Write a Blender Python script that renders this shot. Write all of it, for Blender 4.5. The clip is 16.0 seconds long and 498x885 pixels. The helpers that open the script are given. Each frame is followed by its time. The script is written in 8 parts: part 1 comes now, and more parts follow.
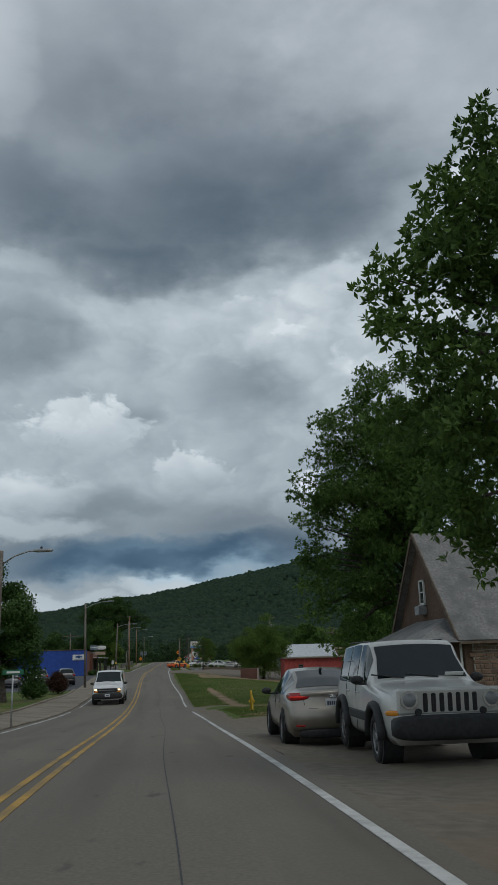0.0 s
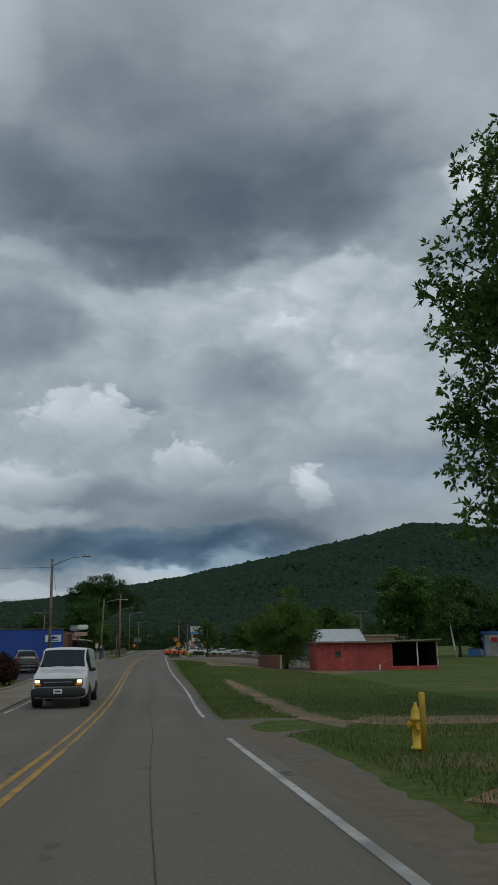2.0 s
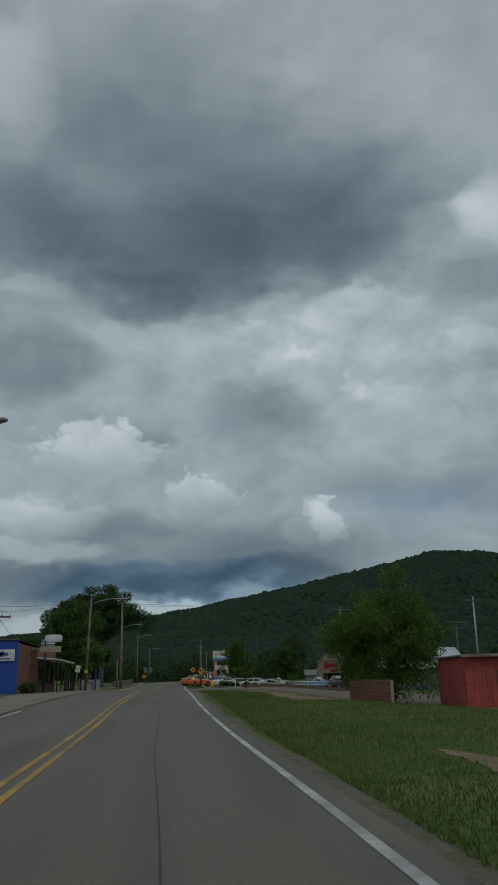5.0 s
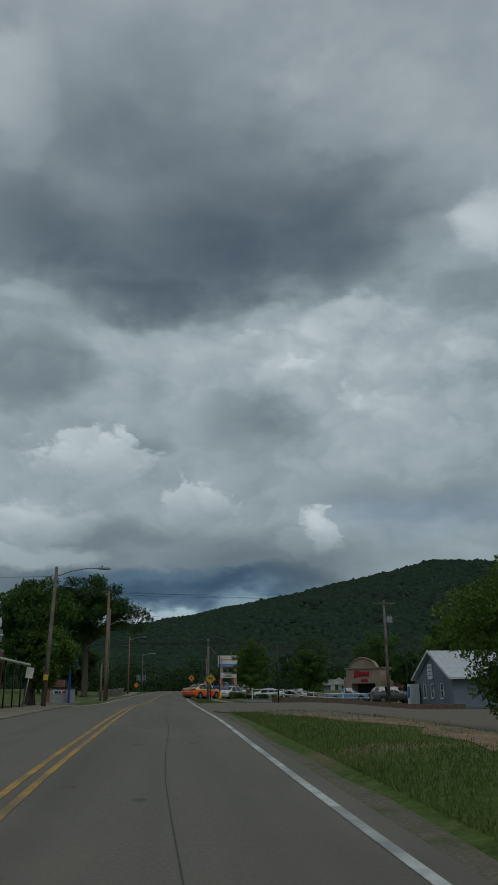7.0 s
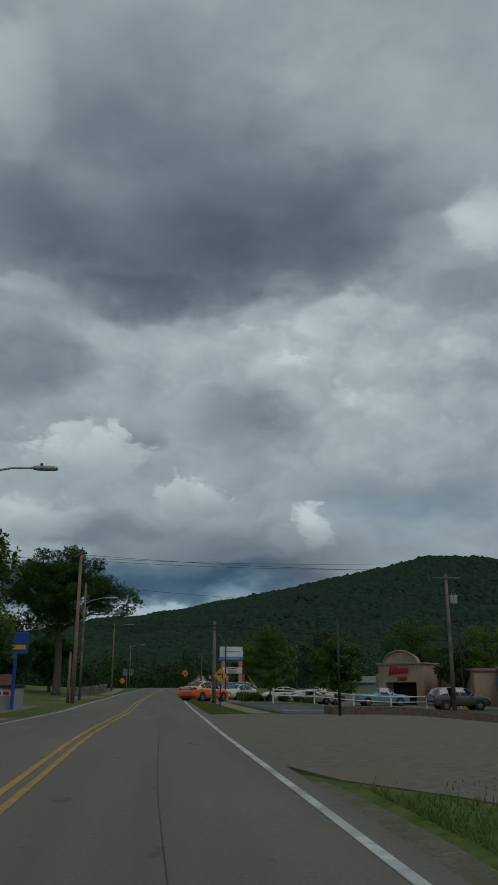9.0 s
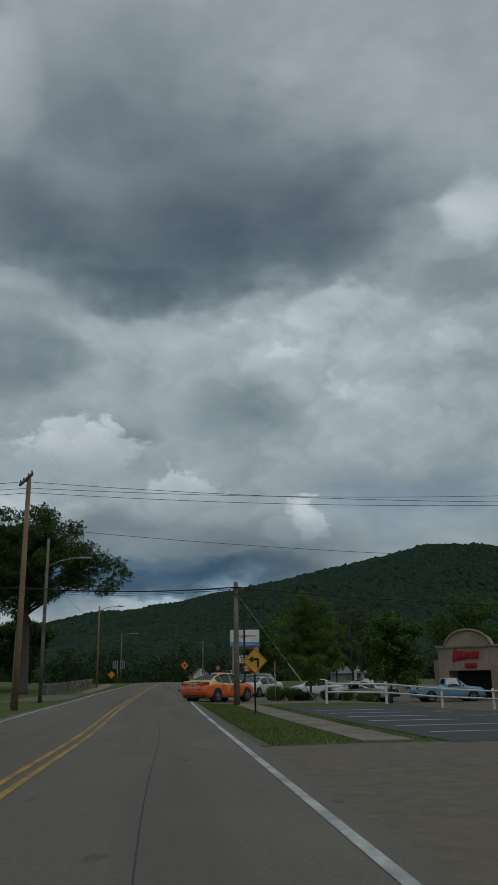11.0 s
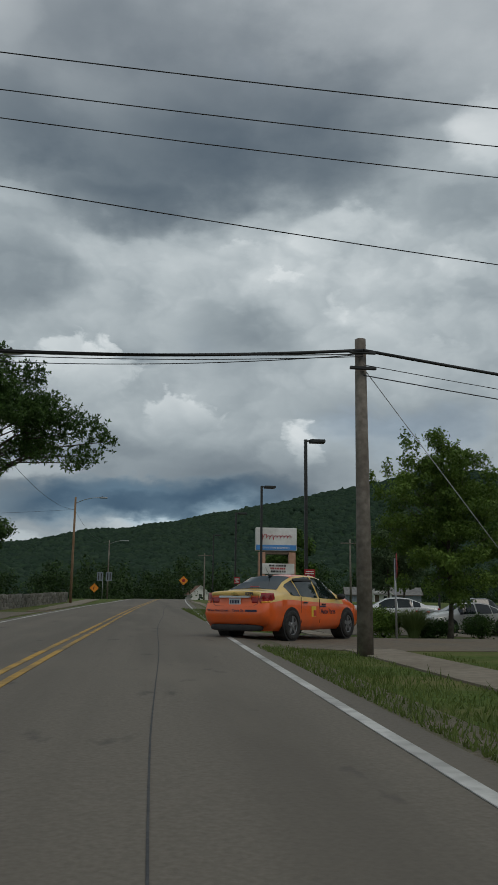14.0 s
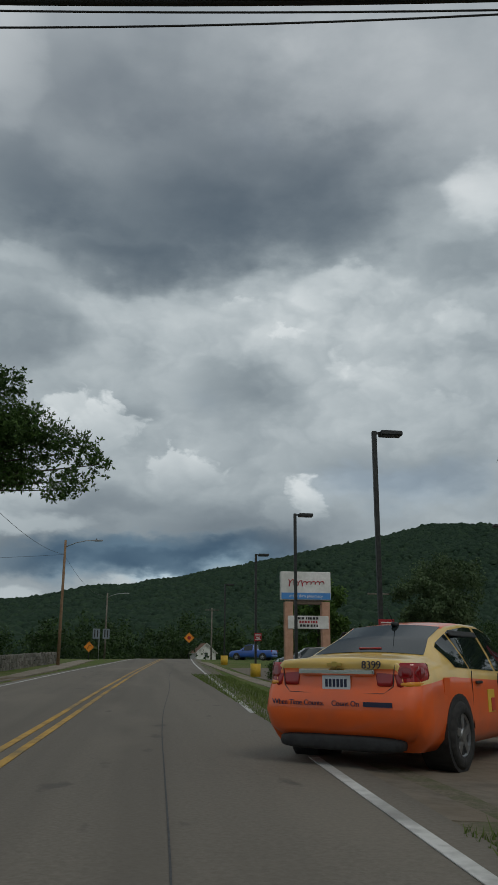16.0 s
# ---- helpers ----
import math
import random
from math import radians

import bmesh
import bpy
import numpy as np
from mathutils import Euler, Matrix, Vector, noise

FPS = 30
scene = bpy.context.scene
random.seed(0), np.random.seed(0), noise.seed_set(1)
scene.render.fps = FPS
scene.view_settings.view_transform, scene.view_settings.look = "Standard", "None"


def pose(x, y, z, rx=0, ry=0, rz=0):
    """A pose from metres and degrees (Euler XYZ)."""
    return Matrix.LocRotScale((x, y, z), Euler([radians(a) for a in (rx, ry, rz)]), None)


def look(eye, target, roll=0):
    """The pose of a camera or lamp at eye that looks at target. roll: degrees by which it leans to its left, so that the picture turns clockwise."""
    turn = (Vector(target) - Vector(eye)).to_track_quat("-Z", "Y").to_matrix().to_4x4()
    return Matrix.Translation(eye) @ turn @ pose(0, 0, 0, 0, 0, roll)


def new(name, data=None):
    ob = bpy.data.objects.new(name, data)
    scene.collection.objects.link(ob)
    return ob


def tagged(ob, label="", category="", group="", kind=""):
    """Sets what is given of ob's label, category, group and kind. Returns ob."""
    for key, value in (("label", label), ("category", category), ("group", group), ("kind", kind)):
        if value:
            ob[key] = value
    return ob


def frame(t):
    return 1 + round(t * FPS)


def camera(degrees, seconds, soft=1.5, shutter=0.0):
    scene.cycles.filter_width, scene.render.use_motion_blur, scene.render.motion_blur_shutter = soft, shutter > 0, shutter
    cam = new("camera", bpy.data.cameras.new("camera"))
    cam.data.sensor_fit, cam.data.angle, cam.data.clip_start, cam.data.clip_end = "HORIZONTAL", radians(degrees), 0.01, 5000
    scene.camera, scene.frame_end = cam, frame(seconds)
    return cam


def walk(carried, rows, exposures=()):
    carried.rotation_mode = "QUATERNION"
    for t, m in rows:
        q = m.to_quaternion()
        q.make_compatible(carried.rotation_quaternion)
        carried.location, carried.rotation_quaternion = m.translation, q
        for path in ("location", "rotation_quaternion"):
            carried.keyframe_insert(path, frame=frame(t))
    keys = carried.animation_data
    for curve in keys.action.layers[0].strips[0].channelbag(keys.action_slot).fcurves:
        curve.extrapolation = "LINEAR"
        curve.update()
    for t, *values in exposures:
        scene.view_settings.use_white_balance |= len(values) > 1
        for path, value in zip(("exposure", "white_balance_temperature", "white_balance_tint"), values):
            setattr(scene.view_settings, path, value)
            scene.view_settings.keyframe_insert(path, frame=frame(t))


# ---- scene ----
cam = camera(34.0, 16.0, 1.1)
PATH = [
    (0, (0.0, 0.3, 1.571), (0.216, 2.221, 2.085), -1.7),
    (0.2, (0.056, 2.415, 1.541), (0.272, 4.336, 2.056), -1.6),
    (0.5, (-0.091, 5.811, 1.448), (0.126, 7.732, 1.962), -1.2),
    (0.8, (-0.103, 9.877, 1.347), (0.119, 11.799, 1.852), -1.0),
    (1, (0.005, 12.337, 1.291), (0.228, 14.261, 1.79), -1.0),
    (1.5, (-0.016, 18.221, 1.134), (0.21, 20.146, 1.628), -1.0),
    (2, (0.063, 24.746, 0.899), (0.281, 26.671, 1.394), -0.8),
    (2.5, (0.182, 30.583, 0.76), (0.386, 32.51, 1.257), -0.6),
    (3, (0.195, 36.743, 0.556), (0.386, 38.671, 1.054), -0.6),
    (3.5, (0.136, 42.65, 0.34), (0.327, 44.577, 0.842), -0.7),
    (4, (0.161, 48.698, 0.235), (0.343, 50.619, 0.762), -1.2),
    (6.5, (-0.539, 78.789, 0.473), (-0.343, 80.689, 1.066), -0.6),
    (7, (-0.57, 84.265, 0.602), (-0.375, 86.165, 1.194), -0.5),
    (7.5, (-0.528, 89.757, 0.785), (-0.327, 91.656, 1.379), -0.6),
    (8, (-0.717, 94.996, 0.919), (-0.509, 96.893, 1.517), 0.1),
    (8.5, (-0.646, 100.163, 0.96), (-0.438, 102.063, 1.55), 0.2),
    (9, (-0.599, 106.006, 1.082), (-0.387, 107.907, 1.664), 0.1),
    (11.5, (-0.262, 132.377, 1.196), (-0.03, 134.283, 1.756), -1.0),
    (12, (-0.227, 137.199, 1.177), (0.009, 139.107, 1.729), -1.0),
    (12.5, (-0.117, 141.935, 1.172), (0.118, 143.849, 1.703), -0.9),
    (13, (-0.035, 146.324, 1.239), (0.203, 148.258, 1.688), -0.9),
    (13.5, (-0.057, 149.986, 1.192), (0.186, 151.933, 1.577), -0.5),
    (14, (-0.118, 153.221, 1.069), (0.123, 155.168, 1.456), 0.6),
    (14.5, (0.052, 156.729, 1.274), (0.294, 158.677, 1.655), -0.3),
    (15, (0.089, 159.292, 1.261), (0.327, 161.239, 1.647), 0.1),
    (15.5, (-0.041, 161.337, 1.321), (0.201, 163.281, 1.721), 0.0),
    (16, (0.0, 163.217, 1.303), (0.229, 165.135, 1.821), 0.3),
]
EXPOSURES = [(0, 0.36, 6500, 10), (1.5, 0.25, 6500, 10), (3.5, 0.08, 6450, 8), (6.5, 0.0, 6400, 6), (12.5, 0.0, 6450, 8), (13.3, 0.22, 6750, 10), (14.5, 0.32, 6800, 10), (16, 0.30, 6800, 10)]
walk(cam, [(t, look(eye, target, roll)) for t, eye, target, roll in PATH], EXPOSURES)

# ---- sky, sun ----
SUN_EL, SUN_AZ = 52.0, 150.0


def make_world():
    w = bpy.data.worlds.new("sky")
    scene.world = w
    w.use_nodes = True
    nt = w.node_tree
    nt.nodes.clear()
    N, L = nt.nodes, nt.links

    def put(sock, v):
        if isinstance(v, (int, float)):
            sock.default_value = v
        elif isinstance(v, tuple):
            sock.default_value = v
        else:
            L.new(v, sock)

    def m(op, a, b=0.0, c=None, clamp=False):
        n = N.new("ShaderNodeMath")
        n.operation, n.use_clamp = op, clamp
        put(n.inputs[0], a)
        put(n.inputs[1], b)
        if c is not None:
            put(n.inputs[2], c)
        return n.outputs[0]

    def noise_at(vec, scale, detail, rough, dist=0.0):
        n = N.new("ShaderNodeTexNoise")
        L.new(vec, n.inputs["Vector"])
        n.inputs["Scale"].default_value = scale
        n.inputs["Detail"].default_value = detail
        n.inputs["Roughness"].default_value = rough
        n.inputs["Distortion"].default_value = dist
        return n.outputs["Fac"]

    def sharp(x, lo, hi):
        n = N.new("ShaderNodeMapRange")
        n.interpolation_type = "SMOOTHSTEP"
        put(n.inputs["Value"], x)
        put(n.inputs["From Min"], lo)
        put(n.inputs["From Max"], hi)
        return n.outputs["Result"]

    tc = N.new("ShaderNodeTexCoord")
    sep = N.new("ShaderNodeSeparateXYZ")
    L.new(tc.outputs["Generated"], sep.inputs[0])
    az = m("MULTIPLY", m("ARCTAN2", sep.outputs[0], sep.outputs[1]), 57.2958)
    el = m("MULTIPLY", m("ARCSINE", sep.outputs[2]), 57.2958)
    # coordinates stretched sideways, as layered cloud is
    flat = N.new("ShaderNodeCombineXYZ")
    L.new(m("MULTIPLY", az, 0.055), flat.inputs[0])
    L.new(m("MULTIPLY", el, 0.10), flat.inputs[1])
    big = noise_at(flat.outputs[0], 0.8, 3, 0.5)
    puff = noise_at(flat.outputs[0], 2.0, 6, 0.5)
    fine = noise_at(flat.outputs[0], 5.0, 6, 0.55)
    shift = N.new("ShaderNodeVectorMath")
    shift.operation = "ADD"
    L.new(flat.outputs[0], shift.inputs[0])
    shift.inputs[1].default_value = (7.3, 3.1, 5.0)
    puff2 = noise_at(shift.outputs[0], 2.0, 6, 0.5)
    # billowing edges
    wa = m("ADD", az, m("MULTIPLY", m("SUBTRACT", puff, 0.5), 6.0))
    we = m("ADD", el, m("MULTIPLY", m("SUBTRACT", puff2, 0.5), 4.5))
    wa = m("ADD", wa, m("MULTIPLY", m("SUBTRACT", fine, 0.5), 2.4))
    we = m("ADD", we, m("MULTIPLY", m("SUBTRACT", fine, 0.5), -2.2))
    # ragged, torn rims
    torn = noise_at(flat.outputs[0], 13.0, 7, 0.6)
    ta = m("ADD", wa, m("MULTIPLY", m("SUBTRACT", torn, 0.5), 1.5))
    te = m("ADD", we, m("MULTIPLY", m("SUBTRACT", torn, 0.5), 1.4))
    wa = m("ADD", wa, m("MULTIPLY", m("SUBTRACT", torn, 0.5), 0.7))
    we = m("ADD", we, m("MULTIPLY", m("SUBTRACT", torn, 0.5), 0.5))

    # cauliflower lobes of the cumulus
    cell = N.new("ShaderNodeTexVoronoi")
    cell.voronoi_dimensions, cell.feature = "2D", "SMOOTH_F1"
    warp = N.new("ShaderNodeCombineXYZ")
    L.new(m("MULTIPLY", wa, 0.30), warp.inputs[0])
    L.new(m("MULTIPLY", we, 0.40), warp.inputs[1])
    L.new(warp.outputs[0], cell.inputs["Vector"])
    cell.inputs["Scale"].default_value, cell.inputs["Detail"].default_value = 1.0, 2.5
    cell.inputs["Roughness"].default_value, cell.inputs["Smoothness"].default_value = 0.55, 0.6
    lobes = m("SUBTRACT", 0.42, cell.outputs["Distance"])
    cell2 = N.new("ShaderNodeTexVoronoi")
    cell2.voronoi_dimensions, cell2.feature = "2D", "SMOOTH_F1"
    L.new(warp.outputs[0], cell2.inputs["Vector"])
    cell2.inputs["Scale"].default_value, cell2.inputs["Detail"].default_value = 2.3, 3.0
    cell2.inputs["Roughness"].default_value, cell2.inputs["Smoothness"].default_value = 0.45, 0.7
    knobs = m("MULTIPLY", m("SUBTRACT", 0.40, cell2.outputs["Distance"]), 1.0)
    middle = m("MULTIPLY", sharp(el, 5.0, 11.0), sharp(el, 36.0, 24.0))

    def bank(a, e, ra, re, edge, lobe=None):
        """1 inside a cloud bank round (a, e) degrees, 0 outside; edge: how soft its rim is."""
        da = m("DIVIDE", m("SUBTRACT", wa if lobe is None else ta, a), ra)
        de = m("DIVIDE", m("SUBTRACT", we if lobe is None else te, e), re)
        d = m("ADD", m("MULTIPLY", da, da), m("MULTIPLY", de, de))
        d = m("SUBTRACT", d, lobe if lobe is not None else m("MULTIPLY", m("MULTIPLY", lobes, middle), 0.55))
        return sharp(d, 1.0 + edge, max(0.0, 1.0 - edge))

    tone = m("ADD", 0.505, m("MULTIPLY", m("SUBTRACT", puff, 0.5), 0.20))
    tone = m("ADD", tone, m("MULTIPLY", m("SUBTRACT", big, 0.5), 0.10))
    tone = m("ADD", tone, m("MULTIPLY", m("MULTIPLY", sharp(el, 8.0, 14.0), sharp(el, 29.0, 24.0)), 0.045))
    tone = m("ADD", tone, m("MULTIPLY", m("MULTIPLY", lobes, middle), 0.08))
    for a, e, ra, re, edge, amount in DECK + LOW + LIGHT:
        tone = m("ADD", tone, m("MULTIPLY", bank(a, e, ra, re, edge), amount))
    # heaped clouds: a lit crisp head that melts into the grey below
    for a, e, ra, re, edge, amount in HEADS:
        fade = sharp(el, e - re * 1.1, e + re * 0.7)
        tone = m("ADD", tone, m("MULTIPLY", m("MULTIPLY", bank(a, e, ra, re, edge, knobs), fade), amount))
    tone = m("ADD", tone, m("MULTIPLY", m("SUBTRACT", fine, 0.5), 0.09))
    # darker cloud added above the view, unseen, to dim the ground
    tone = m("SUBTRACT", tone, m("MULTIPLY", sharp(el, 44.0, 66.0), 0.16))
    ramp = N.new("ShaderNodeValToRGB")
    L.new(tone, ramp.inputs[0])
    ramp.color_ramp.interpolation = "B_SPLINE"
    els = ramp.color_ramp.elements
    els[0].position, els[0].color = 0.0, (0.039, 0.064, 0.096, 1)
    els[1].position, els[1].color = 1.0, (0.702, 0.745, 0.780, 1)
    for p, c in ((0.18, (0.074, 0.104, 0.137, 1)), (0.36, (0.167, 0.208, 0.243, 1)), (0.55, (0.309, 0.365, 0.404, 1)), (0.78, (0.507, 0.565, 0.604, 1))):
        el_ = els.new(p)
        el_.color = c
    # rain-blue under the lowest clouds
    tint = N.new("ShaderNodeVectorMath")
    tint.operation = "MULTIPLY"
    L.new(ramp.outputs["Color"], tint.inputs[0])
    tint.inputs[1].default_value = (0.64, 0.95, 1.17)
    low = N.new("ShaderNodeMix")
    low.data_type = "RGBA"
    put(low.inputs["Factor"], m("MULTIPLY", bank(-0.5, 6.9, 10.0, 1.6, 0.9), 0.7))
    L.new(ramp.outputs["Color"], low.inputs["A"])
    L.new(tint.outputs[0], low.inputs["B"])
    # the thick deck overhead is a warmer grey
    warm = N.new("ShaderNodeVectorMath")
    warm.operation = "MULTIPLY"
    L.new(low.outputs["Result"], warm.inputs[0])
    warm.inputs[1].default_value = (1.04, 1.0, 1.0)
    deck = N.new("ShaderNodeMix")
    deck.data_type = "RGBA"
    put(deck.inputs["Factor"], sharp(el, 27.0, 38.0))
    L.new(low.outputs["Result"], deck.inputs["A"])
    L.new(warm.outputs[0], deck.inputs["B"])
    # blue sky in the thin places
    sky = N.new("ShaderNodeTexSky")
    sky.sky_type, sky.sun_disc = "NISHITA", False
    sky.sun_elevation, sky.sun_rotation = radians(SUN_EL), radians(SUN_AZ)
    dim = N.new("ShaderNodeVectorMath")
    dim.operation = "SCALE"
    L.new(sky.outputs[0], dim.inputs[0])
    dim.inputs["Scale"].default_value = 0.08
    mix = N.new("ShaderNodeMix")
    mix.data_type = "RGBA"
    put(mix.inputs["Factor"], m("ADD", m("MULTIPLY", sharp(big, 0.58, 0.75), 0.2), m("MULTIPLY", bank(17.5, 12.0, 5.5, 2.0, 0.95), 0.30)))
    L.new(deck.outputs["Result"], mix.inputs["A"])
    L.new(dim.outputs[0], mix.inputs["B"])
    bg = N.new("ShaderNodeBackground")
    L.new(mix.outputs["Result"], bg.inputs["Color"])
    bg.inputs["Strength"].default_value = 0.98
    out = N.new("ShaderNodeOutputWorld")
    L.new(bg.outputs[0], out.inputs[0])


# clouds: azimuth, elevation, half width, half height (degrees), softness, lighter or darker
# the dark deck, the rain-blue band over the ridge, the thin light places, the heaped heads
DECK = [
    (0.1, 32.3, 15.6, 7.1, 0.9, -0.13), (-1.6, 29.3, 9.9, 4.0, 0.9, -0.09), (11.2, 31.5, 11.3, 4.3, 0.85, -0.13), (-2.4, 26.9, 5.1, 1.8, 0.6, -0.07), (-10.0, 21.6, 4.7, 2.6, 0.7, -0.12),
    (-12.3, 30.9, 6.1, 3.1, 0.9, -0.09), (6.5, 18.6, 4.2, 3.0, 0.8, -0.1), (-1.7, 17.1, 2.0, 1.1, 0.7, -0.07), (16.9, 12.9, 7.4, 1.6, 0.9, -0.09), (-4.0, 10.7, 5.9, 1.1, 0.9, -0.07),
    (7.2, 8.9, 6.8, 1.7, 0.9, -0.09), (23.3, 26.6, 3.2, 1.8, 0.8, -0.09), (-1.0, 39.1, 10.0, 4.6, 0.95, -0.07)]
LOW = [
    (-0.0, 9.0, 11.0, 2.3, 0.95, -0.05), (-1.2, 7.1, 7.8, 1.4, 0.75, -0.14), (-5.5, 6.2, 5.0, 1.0, 0.8, -0.07), (0.6, 6.6, 3.9, 0.9, 0.7, -0.1), (7.1, 7.3, 4.8, 0.9, 0.9, -0.12), (-10.0, 7.2, 4.8, 1.3, 0.9, -0.13),
    (0.0, 6.1, 25.6, 4.2, 0.9, -0.05)]
LIGHT = [
    (-12.6, 38.9, 2.5, 4.1, 0.9, 0.08), (15.7, 39.1, 7.6, 2.9, 0.95, 0.04), (24.9, 31.2, 2.4, 2.1, 0.9, 0.2), (21.4, 30.2, 4.1, 2.1, 0.9, 0.06), (5.3, 23.4, 11.0, 2.7, 0.9, 0.09),
    (14.2, 23.0, 8.3, 4.2, 0.95, 0.08), (18.8, 17.7, 5.9, 3.1, 0.95, 0.06), (22.8, 23.0, 1.8, 1.2, 0.6, 0.09), (-9.5, 11.3, 4.9, 1.3, 0.7, 0.11), (-9.0, 9.3, 4.1, 0.8, 0.6, 0.12),
    (1.6, 4.9, 4.9, 0.55, 0.45, 0.19), (-6.1, 3.8, 6.4, 0.8, 0.6, 0.11), (11.0, 25.9, 8.5, 1.5, 0.7, 0.06), (-10.4, 26.5, 3.2, 0.9, 0.8, 0.07)]
HEADS = [
    (-5.4, 16.0, 4.8, 2.5, 0.3, 0.2), (-3.6, 17.2, 1.8, 1.3, 0.25, 0.1), (-8.5, 15.4, 2.9, 1.7, 0.45, 0.07), (2.1, 13.2, 2.9, 1.6, 0.35, 0.18), (11.1, 10.6, 1.25, 1.6, 0.45, 0.2),
    (11.2, 11.1, 0.9, 0.9, 0.5, 0.06), (10.0, 9.5, 2.4, 1.2, 0.7, 0.07), (5.8, 24.6, 2.1, 0.8, 0.5, 0.13), (9.8, 22.4, 1.5, 0.6, 0.4, 0.13), (14.0, 26.4, 3.0, 0.7, 0.9, 0.07),
    (13.7, 20.0, 1.1, 1.4, 0.5, 0.1), (19.2, 17.3, 2.2, 1.2, 0.6, 0.07), (-9.5, 12.1, 4.2, 1.0, 0.5, 0.1), (16.1, 19.2, 2.8, 1.4, 0.6, 0.06)]
make_world()
sun = new("sun", bpy.data.lights.new("sun", "SUN"))
sun.data.energy, sun.data.angle, sun.data.color = 0.50, radians(25), (1.0, 0.96, 0.90)
sun.matrix_world = pose(0, 0, 60, 90 - SUN_EL, 0, 180 - SUN_AZ)

# ---- materials ----
MATS = {}


def node_mat(name):
    mat = bpy.data.materials.new(name)
    mat.use_nodes = True
    nt = mat.node_tree
    return mat, nt, nt.nodes, nt.links, nt.nodes["Principled BSDF"]


def rough_mat(name, c1, c2, scale=8.0, rough=0.8, metal=0.0, bump=0.2, stain=None, spec=0.5, coat=0.0, detail=6.0, mix=(0.35, 0.65), bump_scale=4.0, random=0.0):
    """Two colours mixed by a grain, a broad stain over them, and a fine relief; scale is per metre."""
    if name in MATS:
        return MATS[name]
    mat, nt, N, L, b = node_mat(name)
    tc = N.new("ShaderNodeTexCoord")
    geo = N.new("ShaderNodeNewGeometry")
    n1 = N.new("ShaderNodeTexNoise")
    n1.inputs["Scale"].default_value, n1.inputs["Detail"].default_value = scale, detail
    L.new(geo.outputs["Position"], n1.inputs["Vector"])
    r = N.new("ShaderNodeMapRange")
    L.new(n1.outputs["Fac"], r.inputs["Value"])
    r.inputs["From Min"].default_value, r.inputs["From Max"].default_value = mix
    mx = N.new("ShaderNodeMix")
    mx.data_type = "RGBA"
    L.new(r.outputs["Result"], mx.inputs["Factor"])
    mx.inputs["A"].default_value, mx.inputs["B"].default_value = (*c1, 1), (*c2, 1)
    col = mx.outputs["Result"]
    if stain:
        n2 = N.new("ShaderNodeTexNoise")
        n2.inputs["Scale"].default_value, n2.inputs["Detail"].default_value = scale * 0.13, 4
        L.new(geo.outputs["Position"], n2.inputs["Vector"])
        r2 = N.new("ShaderNodeMapRange")
        L.new(n2.outputs["Fac"], r2.inputs["Value"])
        r2.inputs["From Min"].default_value, r2.inputs["From Max"].default_value = 0.42, 0.72
        m2 = N.new("ShaderNodeMix")
        m2.data_type = "RGBA"
        L.new(r2.outputs["Result"], m2.inputs["Factor"])
        L.new(col, m2.inputs["A"])
        m2.inputs["B"].default_value = (*stain, 1)
        col = m2.outputs["Result"]
    if random:
        info = N.new("ShaderNodeObjectInfo")
        r3 = N.new("ShaderNodeMapRange")
        L.new(info.outputs["Random"], r3.inputs["Value"])
        r3.inputs["To Min"].default_value, r3.inputs["To Max"].default_value = 1 - random, 1 + random
        vm = N.new("ShaderNodeVectorMath")
        vm.operation = "SCALE"
        L.new(col, vm.inputs[0])
        L.new(r3.outputs["Result"], vm.inputs["Scale"])
        col = vm.outputs[0]
    L.new(col, b.inputs["Base Color"])
    b.inputs["Roughness"].default_value, b.inputs["Metallic"].default_value = rough, metal
    b.inputs["Specular IOR Level"].default_value = spec
    b.inputs["Coat Weight"].default_value = coat
    b.inputs["Coat Roughness"].default_value = 0.08
    if bump:
        n3 = N.new("ShaderNodeTexNoise")
        n3.inputs["Scale"].default_value, n3.inputs["Detail"].default_value = scale * bump_scale, 5
        L.new(geo.outputs["Position"], n3.inputs["Vector"])
        bp = N.new("ShaderNodeBump")
        bp.inputs["Strength"].default_value, bp.inputs["Distance"].default_value = bump, 0.02
        L.new(n3.outputs["Fac"], bp.inputs["Height"])
        L.new(bp.outputs["Normal"], b.inputs["Normal"])
    MATS[name] = mat
    return mat


